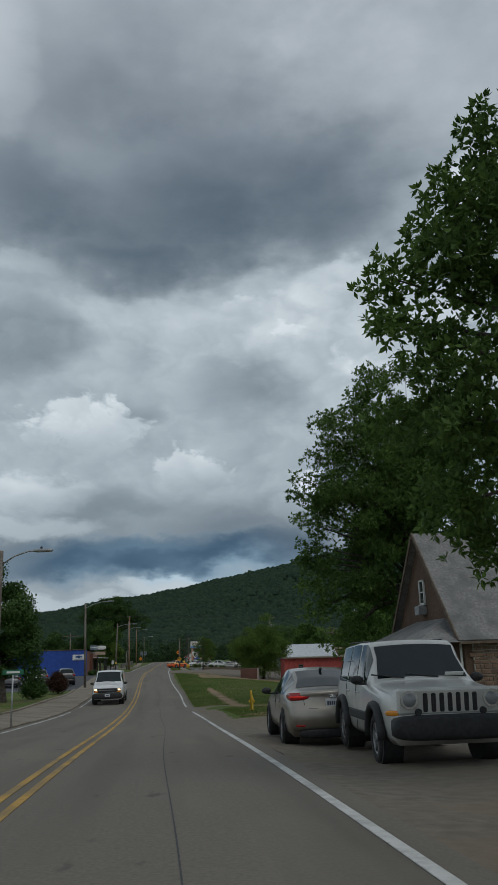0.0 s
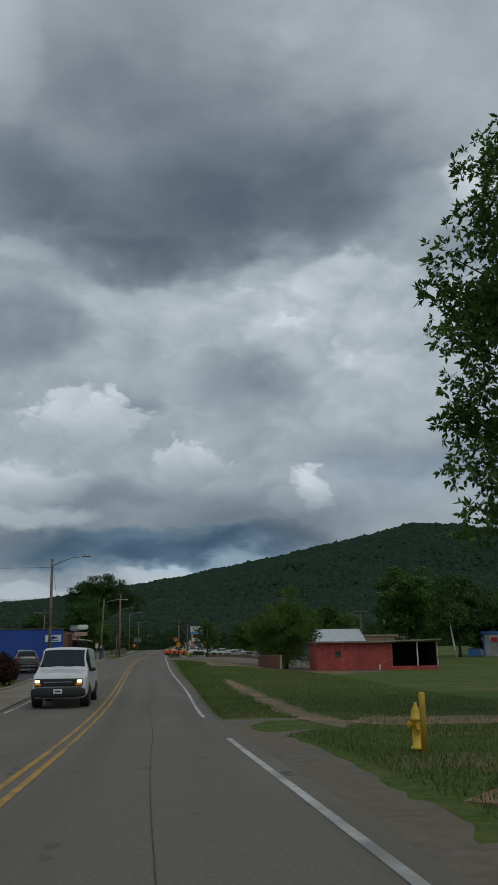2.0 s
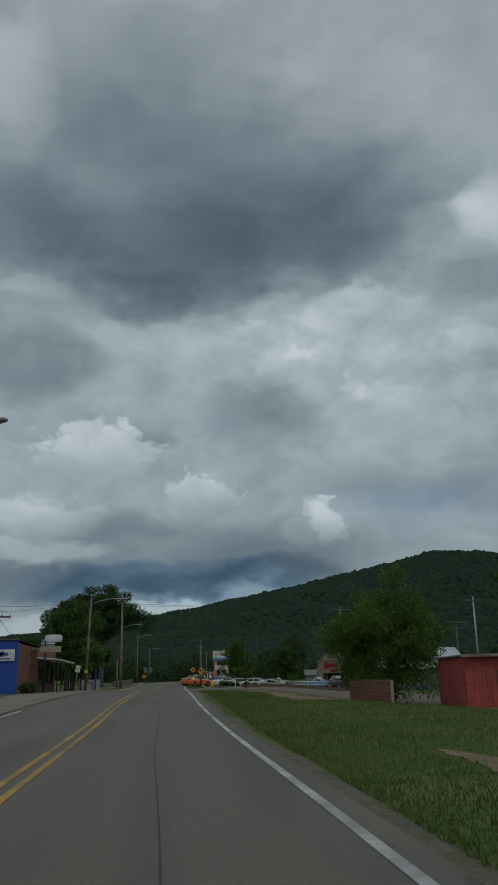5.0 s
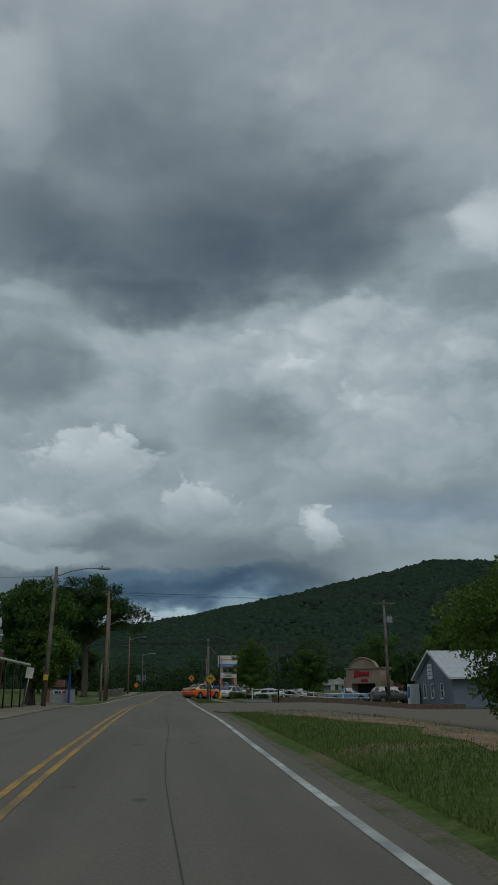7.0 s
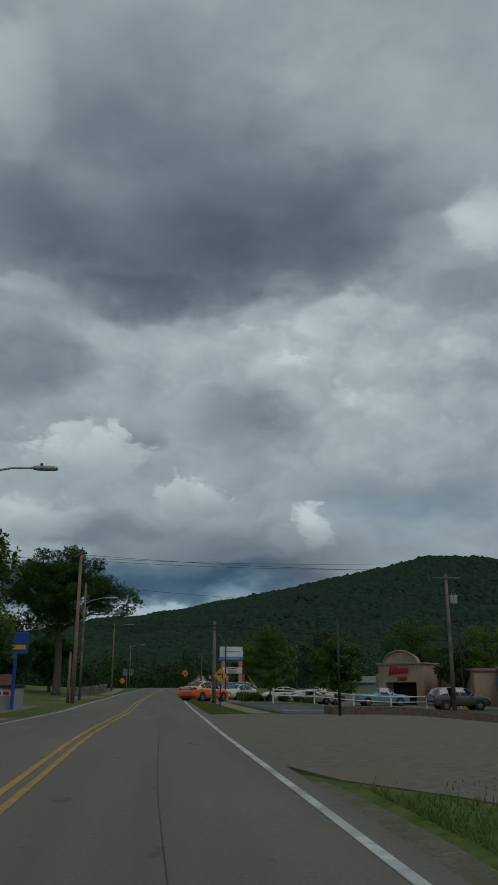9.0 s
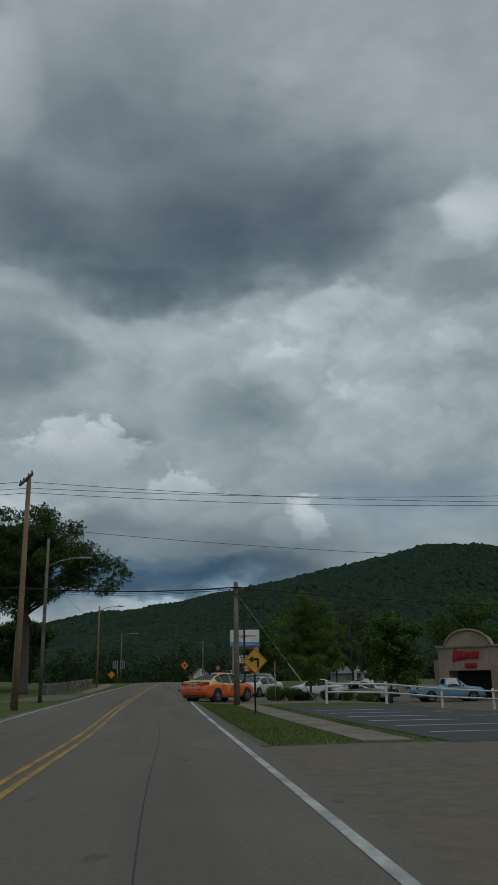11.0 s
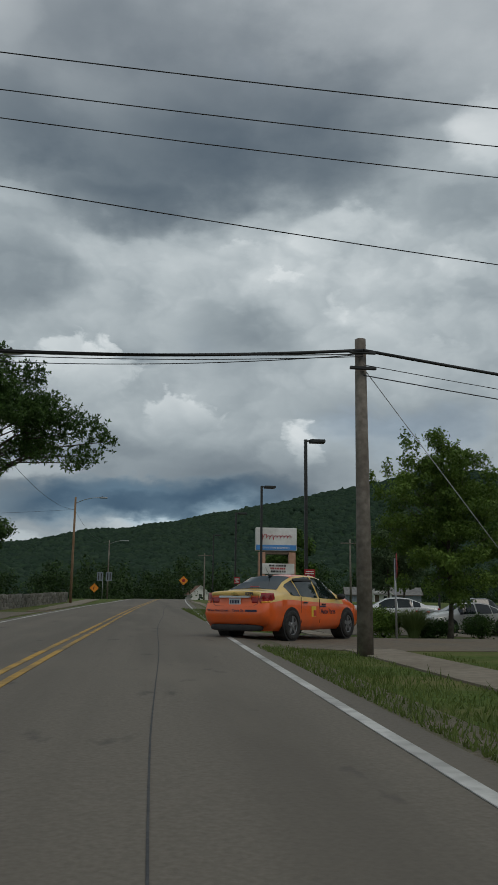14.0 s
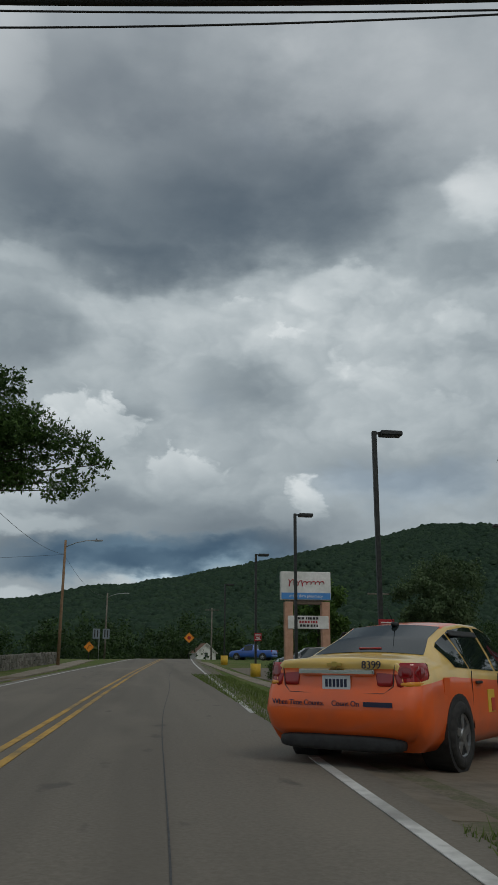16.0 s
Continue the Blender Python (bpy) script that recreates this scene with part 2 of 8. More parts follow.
def leaf_mat(name, dark, light, trans=0.25):
    """Leaves: each one its own shade, a little light through the blade."""
    if name in MATS:
        return MATS[name]
    mat, nt, N, L, b = node_mat(name)
    geo = N.new("ShaderNodeNewGeometry")
    mx = N.new("ShaderNodeMix")
    mx.data_type = "RGBA"
    n1 = N.new("ShaderNodeTexNoise")
    n1.inputs["Scale"].default_value = 0.45
    L.new(geo.outputs["Position"], n1.inputs["Vector"])
    a = N.new("ShaderNodeMath")
    a.operation = "MULTIPLY_ADD"
    L.new(geo.outputs["Random Per Island"], a.inputs[0])
    a.inputs[1].default_value = 0.55
    s = N.new("ShaderNodeMapRange")
    L.new(n1.outputs["Fac"], s.inputs["Value"])
    s.inputs["From Min"].default_value, s.inputs["From Max"].default_value = 0.3, 0.7
    s.inputs["To Max"].default_value = 0.45
    L.new(s.outputs["Result"], a.inputs[2])
    L.new(a.outputs[0], mx.inputs["Factor"])
    mx.inputs["A"].default_value, mx.inputs["B"].default_value = (*dark, 1), (*light, 1)
    L.new(mx.outputs["Result"], b.inputs["Base Color"])
    b.inputs["Roughness"].default_value = 0.55
    b.inputs["Specular IOR Level"].default_value = 0.15
    tr = N.new("ShaderNodeBsdfTranslucent")
    L.new(mx.outputs["Result"], tr.inputs["Color"])
    ms = N.new("ShaderNodeMixShader")
    ms.inputs[0].default_value = trans
    L.new(b.outputs[0], ms.inputs[1])
    L.new(tr.outputs[0], ms.inputs[2])
    L.new(ms.outputs[0], N["Material Output"].inputs["Surface"])
    MATS[name] = mat
    return mat


def plain_mat(name, c, rough=0.5, metal=0.0, coat=0.0, emit=None, spec=0.5):
    if name in MATS:
        return MATS[name]
    mat, nt, N, L, b = node_mat(name)
    b.inputs["Base Color"].default_value = (*c, 1)
    b.inputs["Roughness"].default_value, b.inputs["Metallic"].default_value = rough, metal
    b.inputs["Coat Weight"].default_value = coat
    b.inputs["Coat Roughness"].default_value = 0.06
    b.inputs["Specular IOR Level"].default_value = spec
    if emit:
        b.inputs["Emission Color"].default_value = (*emit[0], 1)
        b.inputs["Emission Strength"].default_value = emit[1]
    MATS[name] = mat
    return mat


def paint(name, c, flake=0.0):
    """Car paint under a clear coat, with a thin film of dust."""
    d = tuple(0.82 * v + 0.018 for v in c)
    return rough_mat("paint_" + name, c, d, scale=3.0, rough=0.38, metal=flake, bump=0.0, coat=0.75, spec=0.5)


GLASS = plain_mat("car_glass", (0.010, 0.016, 0.017), 0.03, spec=0.55, coat=0.15)
RUBBER = rough_mat("rubber", (0.012, 0.012, 0.012), (0.03, 0.029, 0.027), scale=20, rough=0.85)
BLACK = rough_mat("black_plastic", (0.012, 0.012, 0.013), (0.026, 0.026, 0.027), scale=14, rough=0.6)
CHROME = plain_mat("chrome", (0.62, 0.63, 0.64), 0.16, 1.0)
ALLOY = rough_mat("alloy", (0.36, 0.37, 0.38), (0.25, 0.25, 0.26), scale=12, rough=0.35, metal=0.9)
WOOD_POLE = rough_mat("pole_wood", (0.135, 0.118, 0.098), (0.23, 0.203, 0.172), scale=9, rough=0.9, stain=(0.09, 0.07, 0.055), bump=0.5)
WOOD_ORANGE = rough_mat("pole_wood_new", (0.22, 0.135, 0.08), (0.30, 0.195, 0.12), scale=9, rough=0.85, stain=(0.2, 0.115, 0.06), bump=0.4)
STEEL = rough_mat("galvanised", (0.30, 0.31, 0.32), (0.42, 0.43, 0.44), scale=10, rough=0.5, metal=0.6)
WHITE = rough_mat("white_paint", (0.66, 0.66, 0.63), (0.78, 0.78, 0.75), scale=6, rough=0.6, stain=(0.5, 0.5, 0.46))
DARK_METAL = rough_mat("dark_metal", (0.018, 0.02, 0.02), (0.04, 0.042, 0.04), scale=10, rough=0.5, metal=0.3)
CABLE = plain_mat("cable", (0.015, 0.015, 0.016), 0.6)
BARK = rough_mat("bark", (0.045, 0.036, 0.028), (0.10, 0.085, 0.07), scale=7, rough=0.95, bump=0.8)
CONCRETE = rough_mat("concrete", (0.205, 0.172, 0.128), (0.28, 0.24, 0.185), scale=5, rough=0.9, stain=(0.15, 0.12, 0.084), bump=0.3)
BRICK = rough_mat("brick_face", (0.165, 0.070, 0.048), (0.235, 0.108, 0.074), scale=6, rough=0.9, stain=(0.16, 0.07, 0.05), random=0.2)
MORTAR = rough_mat("mortar", (0.30, 0.27, 0.23), (0.40, 0.37, 0.32), scale=9, rough=0.95)
STONE = rough_mat("stone_face", (0.13, 0.080, 0.055), (0.22, 0.140, 0.095), scale=3, rough=0.9, stain=(0.10, 0.065, 0.045), random=0.28)
SHINGLE = rough_mat("shingle", (0.17, 0.165, 0.16), (0.26, 0.255, 0.245), scale=10, rough=0.95, stain=(0.13, 0.13, 0.125), bump=0.5)
YELLOW = rough_mat("yellow_paint", (0.62, 0.38, 0.02), (0.72, 0.47, 0.04), scale=9, rough=0.5, stain=(0.42, 0.26, 0.03))
LEAF_OAK = leaf_mat("leaf_oak", (0.020, 0.048, 0.016), (0.095, 0.17, 0.042))
LEAF_SHADE = leaf_mat("leaf_shade", (0.040, 0.080, 0.024), (0.165, 0.270, 0.066), 0.38)
LEAF_MID = leaf_mat("leaf_mid", (0.030, 0.065, 0.016), (0.115, 0.209, 0.043))
LEAF_BRIGHT = leaf_mat("leaf_bright", (0.047, 0.095, 0.019), (0.176, 0.270, 0.054))
LEAF_GREY = leaf_mat("leaf_grey", (0.039, 0.068, 0.031), (0.111, 0.163, 0.072))

# ---- building blocks ----
def part(name, bm, material, parent=None, label="", smooth=False):
    me = bpy.data.meshes.new(name)
    if smooth:
        for f in bm.faces:
            f.smooth = True
    bm.normal_update()
    bm.to_mesh(me)
    bm.free()
    for mt in material if isinstance(material, (list, tuple)) else [material]:
        me.materials.append(mt)
    ob = new(name, me)
    if parent:
        ob.parent = parent
    if label:
        ob["label"] = label
    return ob


def thing(name, m, label, category, group="", kind=""):
    ob = new(name)
    ob.matrix_basis = m
    ob.empty_display_size = 0.2
    return tagged(ob, label, category, group, kind)


def add_box(bm, size, at=(0, 0, 0), rot=None, bevel=0.0, mat=0):
    m = Matrix.Translation(at) @ (rot if rot else Matrix()) @ Matrix.Diagonal((*size, 1))
    vs = bmesh.ops.create_cube(bm, size=1.0, matrix=m)["verts"]
    fs = {f for v in vs for f in v.link_faces}
    for f in fs:
        f.material_index = mat
    if bevel:
        es = {e for f in fs for e in f.edges}
        bmesh.ops.bevel(bm, geom=list(es), offset=bevel, segments=1, affect="EDGES", profile=0.5)
    return bm


def box(size, at=(0, 0, 0), rot=None, bevel=0.0):
    return add_box(bmesh.new(), size, at, rot, bevel)


def add_tube(bm, path, radii, sides=10, cap=True):
    """A round bar along a path, thicker and thinner as the radii say."""
    rings, prev = [], None
    path = [Vector(p) for p in path]
    if isinstance(radii, (int, float)):
        radii = [radii] * len(path)
    for i, (p, r) in enumerate(zip(path, radii)):
        d = (path[min(i + 1, len(path) - 1)] - path[max(i - 1, 0)]).normalized()
        side = d.orthogonal().normalized() if prev is None else (prev - d * prev.dot(d)).normalized()
        prev = side
        up = d.cross(side)
        rings.append([bm.verts.new(p + r * (math.cos(a) * side + math.sin(a) * up)) for a in (2 * math.pi * k / sides for k in range(sides))])
    for a, b in zip(rings, rings[1:]):
        for k in range(sides):
            bm.faces.new((a[k], a[(k + 1) % sides], b[(k + 1) % sides], b[k])).smooth = True
    if cap:
        bm.faces.new(rings[0][::-1])
        bm.faces.new(rings[-1])
    return bm


def tube(path, radii, sides=10):
    return add_tube(bmesh.new(), path, radii, sides)


def prism(poly, depth, axis="y"):
    """A flat outline pushed out to a solid. axis y: outline in x, z; axis x: outline in y, z; axis z: outline in x, y."""
    bm = bmesh.new()

    def at(p, d):
        return {"y": (p[0], d, p[1]), "x": (d, p[0], p[1]), "z": (p[0], p[1], d)}[axis]

    a = [bm.verts.new(at(p, 0)) for p in poly]
    b = [bm.verts.new(at(p, depth)) for p in poly]
    bm.faces.new(a)
    bm.faces.new(b[::-1])
    n = len(poly)
    for i in range(n):
        bm.faces.new((a[i], b[i], b[(i + 1) % n], a[(i + 1) % n]))
    bmesh.ops.recalc_face_normals(bm, faces=bm.faces)
    return bm


def mesh_from(name, verts, faces, material, parent=None, smooth=False):
    me = bpy.data.meshes.new(name)
    me.from_pydata(verts, [], faces)
    if smooth:
        me.polygons.foreach_set("use_smooth", [True] * len(me.polygons))
    for mt in material if isinstance(material, (list, tuple)) else [material]:
        me.materials.append(mt)
    ob = new(name, me)
    if parent:
        ob.parent = parent
    return ob


# ---- the plan: sketched in stretches along the road, each with its own unit ----
def unit(x, y):
    """Metres in one unit of the sketch, by the stretch that the place belongs to."""
    if y < 127 or (x > 34 and y < 165):
        return 1.05
    return 0.95 if x > 16 or y < 158 else 0.885


def place(x, y):
    """A place of the sketch, in metres."""
    u = unit(x, y)
    if u == 1.05:
        return x * u, 1.058 * y
    return (x * u, 8.5 + 0.942 * y) if u == 0.95 else (x * u, 10.25 + 0.91 * y)


# ---- the lie of the land: the road dips and climbs again ----
PROFILE = [(-400, 3), (-60, 1.6), (-20, 0.9), (0, 0.45), (6, 0.33), (12, 0.17), (18, 0.01), (25, -0.22), (31, -0.36), (37, -0.56), (43, -0.78), (49, -0.88), (62, -0.88), (70, -0.80),
           (79, -0.65), (84, -0.52), (90, -0.34), (95, -0.2), (100, -0.14), (106, -0.04), (119, 0.03), (132, 0.08), (150, 0.08), (163, 0.15), (185, 0.28), (200, 0.42), (220, 0.75), (245, 1.2), (270, 1.45), (320, 1.1), (450, 0.9), (3000, 0.9)]
# the carriageway's own height along its length
CROWN = [(-400, 3), (-60, 1.6), (-20, 0.85), (0, 0.40), (6, 0.27), (12, 0.11), (18, -0.08), (23, -0.27), (30, -0.50), (34, -0.61), (40, -0.81), (45, -0.93), (52, -1.07), (57, -1.04), (62, -0.93), (69, -0.83),
         (78, -0.75), (84, -0.66), (89, -0.55), (95, -0.40), (98, -0.34), (107, -0.17), (110, -0.10), (118, -0.04), (123, 0.03), (132, 0.06), (149, 0.06), (152, 0.10), (159, 0.18), (163, 0.22), (178, 0.36), (184, 0.47),
         (204, 0.75), (225, 1.0), (250, 1.35), (270, 1.5), (320, 1.2), (450, 0.9), (3000, 0.9)]
# how far the road bows sideways
BOW = [(-400, 0.10), (30, 0.08), (40, 0.0), (52, -0.13), (62, -0.09), (69, -0.17), (78, -0.30), (95, -0.51), (107, -0.47), (118, -0.48), (127, -0.50), (132, -0.40), (148, -0.10), (159, -0.03), (170, 0.14), (178, 0.33), (184, 0.50), (204, 1.14), (230, 2.1), (260, 3.4), (300, 5.6), (400, 12.0), (600, 26.0)]


def step(a, b, x):
    t = min(1.0, max(0.0, (x - a) / (b - a)))
    return t * t * (3 - 2 * t)


def read(table, v):
    for (a, za), (b, zb) in zip(table, table[1:]):
        if v <= b:
            return za + (zb - za) * (v - a) / (b - a)
    return table[-1][1]


def smooth_read(table, y):
    return (read(table, y - 4) + 2 * read(table, y) + read(table, y + 4)) / 4


def profile(y):
    return smooth_read(PROFILE, y)


def bend(y):
    """The road's slight sideways bow."""
    return smooth_read(BOW, y)


def land(x, y):
    """Height of the ground, in metres."""
    z = profile(y)
    side = x - bend(y)
    z += (smooth_read(CROWN, y) - z) * (1 - step(1.9, 3.6, side)) * (1 - step(-5.2, -7.2, side))
    z -= 0.80 * step(6, 15, x) * step(70, 100, y) * (1 - step(122, 140, y))
    z -= 0.55 * step(9, 18, x) * step(122, 140, y) * (1 - step(205, 230, y))
    z -= 0.36 * step(5, 9, x) * (1 - 0.45 * step(12, 16, x)) * step(88, 98, y) * (1 - step(114, 124, y))
    z -= 0.20 * step(4.6, 6.4, x) * step(173, 179, y) * (1 - step(215, 235, y))
    z += 0.8 * step(-11, -26, x) * step(140, 185, y) * (1 - step(240, 300, y))
    z -= 0.25 * step(-5.4, -7.5, x) * step(60, 75, y) * (1 - step(92, 104, y))
    z -= 0.12 * step(1.9, 3.2, x) * (1 - step(26, 36, y))
    return z


def sheet(name, x0, x1, y0, y1, lift, material, sx=1.0, sy=2.0, edge=0.12, parent=None, wave=0.0):
    """A paved or worn patch that follows the land, with sides going down into it. x0, x1: numbers, or functions of y."""
    fx0 = x0 if callable(x0) else (lambda y: x0)
    fx1 = x1 if callable(x1) else (lambda y: x1)
    ny = max(2, int((y1 - y0) / sy) + 1)
    nx = max(2, int(max(abs(fx1(y) - fx0(y)) for y in (y0, (y0 + y1) / 2, y1)) / sx) + 1)
    vs, fs = [], []
    for row in range(-1, ny + 1):
        j = min(max(row, 0), ny - 1)
        y = y0 + (y1 - y0) * j / (ny - 1)
        a, b = fx0(y), fx1(y)
        if wave:
            a += wave * (noise.noise((y * 0.35, x0 if not callable(x0) else 3.3, 1)) + 0.5 * noise.noise((y * 1.3, 9, 1)))
            b += wave * (noise.noise((y * 0.35, 7.7, 5)) + 0.5 * noise.noise((y * 1.3, 2, 8)))
        for i in range(nx + 2):
            k = min(max(i - 1, 0), nx - 1)
            x = a + (b - a) * k / (nx - 1)
            vs.append((x, y, land(x, y) + (lift if 0 < i < nx + 1 and row == j else lift - edge)))
    w = nx + 2
    for j in range(ny + 1):
        for i in range(w - 1):
            q = j * w + i
            fs.append((q, q + 1, q + w + 1, q + w))
    ob = mesh_from(name, vs, fs, material, parent)
    return ob

# ---- ground, road, paving ----
def ground_material():
    """Mown grass, dry in patches, with worn earth showing here and there."""
    mat, nt, N, L, b = node_mat("grass_ground")
    geo = N.new("ShaderNodeNewGeometry")

    def nz(scale, detail=5):
        n = N.new("ShaderNodeTexNoise")
        n.inputs["Scale"].default_value, n.inputs["Detail"].default_value = scale, detail
        L.new(geo.outputs["Position"], n.inputs["Vector"])
        return n.outputs["Fac"]

    def streak(sx, sy):
        """Broad noise drawn out across the road, as the mower leaves it."""
        mp = N.new("ShaderNodeMapping")
        mp.inputs["Scale"].default_value = (sx, sy, 1)
        L.new(geo.outputs["Position"], mp.inputs["Vector"])
        n = N.new("ShaderNodeTexNoise")
        n.inputs["Scale"].default_value, n.inputs["Detail"].default_value = 0.5, 6
        L.new(mp.outputs["Vector"], n.inputs["Vector"])
        return n.outputs["Fac"]

    def mixed(f, lo, hi, a, c):
        r = N.new("ShaderNodeMapRange")
        L.new(f, r.inputs["Value"])
        r.inputs["From Min"].default_value, r.inputs["From Max"].default_value = lo, hi
        x = N.new("ShaderNodeMix")
        x.data_type = "RGBA"
        L.new(r.outputs["Result"], x.inputs["Factor"])
        for s, v in ((x.inputs["A"], a), (x.inputs["B"], c)):
            if isinstance(v, tuple):
                s.default_value = (*v, 1)
            else:
                L.new(v, s)
        return x.outputs["Result"]

    g = mixed(nz(7.0, 8), 0.3, 0.7, (0.048, 0.084, 0.018), (0.115, 0.162, 0.040))
    g = mixed(streak(0.30, 1.6), 0.46, 0.70, g, (0.155, 0.150, 0.060))
    g = mixed(nz(0.16, 6), 0.60, 0.70, g, (0.19, 0.145, 0.085))
    L.new(g, b.inputs["Base Color"])
    b.inputs["Roughness"].default_value = 0.95
    b.inputs["Specular IOR Level"].default_value = 0.1
    bp = N.new("ShaderNodeBump")
    bp.inputs["Strength"].default_value, bp.inputs["Distance"].default_value = 0.7, 0.05
    L.new(nz(16, 6), bp.inputs["Height"])
    L.new(bp.outputs["Normal"], b.inputs["Normal"])
    return mat


GRASS = ground_material()


def road_material():
    """Warm grey worn asphalt: fine grain, and long bands polished or darkened by wheels."""
    mat, nt, N, L, b = node_mat("asphalt_road")
    geo = N.new("ShaderNodeNewGeometry")

    def grain(scale, sx, sy, lo, hi, detail=6):
        mp = N.new("ShaderNodeMapping")
        mp.inputs["Scale"].default_value = (sx, sy, 1)
        L.new(geo.outputs["Position"], mp.inputs["Vector"])
        n = N.new("ShaderNodeTexNoise")
        n.inputs["Scale"].default_value, n.inputs["Detail"].default_value = scale, detail
        L.new(mp.outputs["Vector"], n.inputs["Vector"])
        r = N.new("ShaderNodeMapRange")
        L.new(n.outputs["Fac"], r.inputs["Value"])
        r.inputs["From Min"].default_value, r.inputs["From Max"].default_value = lo, hi
        return r.outputs["Result"], n.outputs["Fac"]

    def over(fac, a, c):
        x = N.new("ShaderNodeMix")
        x.data_type = "RGBA"
        L.new(fac, x.inputs["Factor"])
        for s, v in ((x.inputs["A"], a), (x.inputs["B"], c)):
            if isinstance(v, tuple):
                s.default_value = (*v, 1)
            else:
                L.new(v, s)
        return x.outputs["Result"]

    f, raw = grain(30, 1, 1, 0.3, 0.7)
    col = over(f, (0.134, 0.118, 0.094), (0.184, 0.162, 0.130))
    col = over(grain(1.0, 1.1, 0.035, 0.45, 0.75, 4)[0], col, (0.112, 0.098, 0.078))
    col = over(grain(0.5, 1.0, 0.3, 0.55, 0.80, 5)[0], col, (0.196, 0.172, 0.136))
    col = over(grain(2.2, 1.0, 0.45, 0.66, 0.72, 8)[0], col, (0.092, 0.082, 0.068))
    L.new(col, b.inputs["Base Color"])
    b.inputs["Roughness"].default_value = 0.9
    bp = N.new("ShaderNodeBump")
    bp.inputs["Strength"].default_value, bp.inputs["Distance"].default_value = 0.35, 0.01
    L.new(raw, bp.inputs["Height"])
    L.new(bp.outputs["Normal"], b.inputs["Normal"])
    return mat


ASPHALT = road_material()
LOT = rough_mat("asphalt_lot", (0.120, 0.102, 0.078), (0.185, 0.158, 0.120), scale=5, rough=0.92, stain=(0.170, 0.130, 0.085), bump=0.35)
TAR = rough_mat("asphalt_dark", (0.045, 0.047, 0.05), (0.075, 0.077, 0.08), scale=9, rough=0.85, stain=(0.06, 0.062, 0.065), bump=0.3)
DIRT = rough_mat("worn_earth", (0.205, 0.130, 0.072), (0.34, 0.228, 0.132), scale=6, rough=0.97, stain=(0.115, 0.10, 0.045), bump=0.9)
GRAVEL = rough_mat("gravel_shoulder", (0.115, 0.098, 0.068), (0.185, 0.160, 0.115), scale=22, rough=0.97, stain=(0.085, 0.098, 0.036), bump=0.6)
LINE_W = rough_mat("line_white", (0.42, 0.42, 0.40), (0.60, 0.60, 0.57), scale=7, rough=0.8, stain=(0.26, 0.255, 0.24), mix=(0.3, 0.55))
LINE_Y = rough_mat("line_yellow", (0.37, 0.21, 0.04), (0.50, 0.30, 0.06), scale=7, rough=0.8, stain=(0.20, 0.155, 0.08), mix=(0.3, 0.55))


def steps_out(near, far, first, grow):
    out, v, d = [0.0], 0.0, first
    while v < far:
        d = d if v < near else d * grow
        v += d
        out.append(v)
    return out


def build_ground():
    right = steps_out(40, 2500, 1.0, 1.25)
    xs = sorted({-v for v in right} | set(right))
    ys = sorted({-v for v in steps_out(30, 500, 2.0, 1.3)} | set(steps_out(280, 3800, 2.0, 1.2)))
    vs = [(x, y, land(x, y) - (0.10 if -5.0 < x - bend(y) < 1.75 or (1.5 < x < 9.2 and -38 < y < 27) else 0.0)) for y in ys for x in xs]
    w = len(xs)
    fs = [(j * w + i, j * w + i + 1, (j + 1) * w + i + 1, (j + 1) * w + i) for j in range(len(ys) - 1) for i in range(w - 1)]
    g = mesh_from("ground", vs, fs, GRASS, smooth=True)
    tagged(g, "mown grass verge with dry and worn patches", "ground", kind="structure")


build_ground()


def along(x):
    """A line beside the road that bows with it."""
    return lambda y: x + bend(y)


road = tagged(sheet("road", along(-5.2), along(1.9), -60, 520, 0.02, ASPHALT, 0.8, 2.0), "grey weathered asphalt two lane road", "road", kind="structure")


def stripe(name, x, w, y0, y1, material, label):
    ob = sheet(name, along(x - w / 2), along(x + w / 2), y0, y1, 0.028, material, 1.0, 1.0, edge=0.006)
    return tagged(ob, label, "road marking", kind="structure")


for y0, y1 in ((-60, 42.3), (50, 172.2), (178.5, 380)):
    stripe("edge_line", 1.58, 0.11, y0, y1, LINE_W, "worn white edge line on the asphalt")
for y0, y1 in ((-60, 48), (54, 92), (130, 380)):
    stripe("edge_line", -4.85, 0.10, y0, y1, LINE_W, "worn white edge line on the asphalt")
for dx in (-0.12, 0.12):
    stripe("centre_line", -1.68 + dx, 0.10, -60, 380, LINE_Y, "worn yellow double centre line")

# ---- the wooded ridge behind the town ----
RIDGE = [(-3800, 30), (-1070, 28), (-600, 39), (-278, 72), (-159, 93), (-47, 115), (29, 127), (97, 143), (195, 162), (296, 186), (378, 204), (425, 217),
         (452, 225), (475, 221), (502, 212), (588, 201), (700, 187), (900, 165), (1500, 158), (2500, 128), (3800, 98)]
RIDGE_Y, FOOT_Y = 1450.0, 400.0


def ridge(x):
    for (a, za), (b, zb) in zip(RIDGE, RIDGE[1:]):
        if x <= b:
            return za + (zb - za) * step(a, b, x) * 0.35 + 0.65 * (zb - za) * (x - a) / (b - a)
    return RIDGE[-1][1]


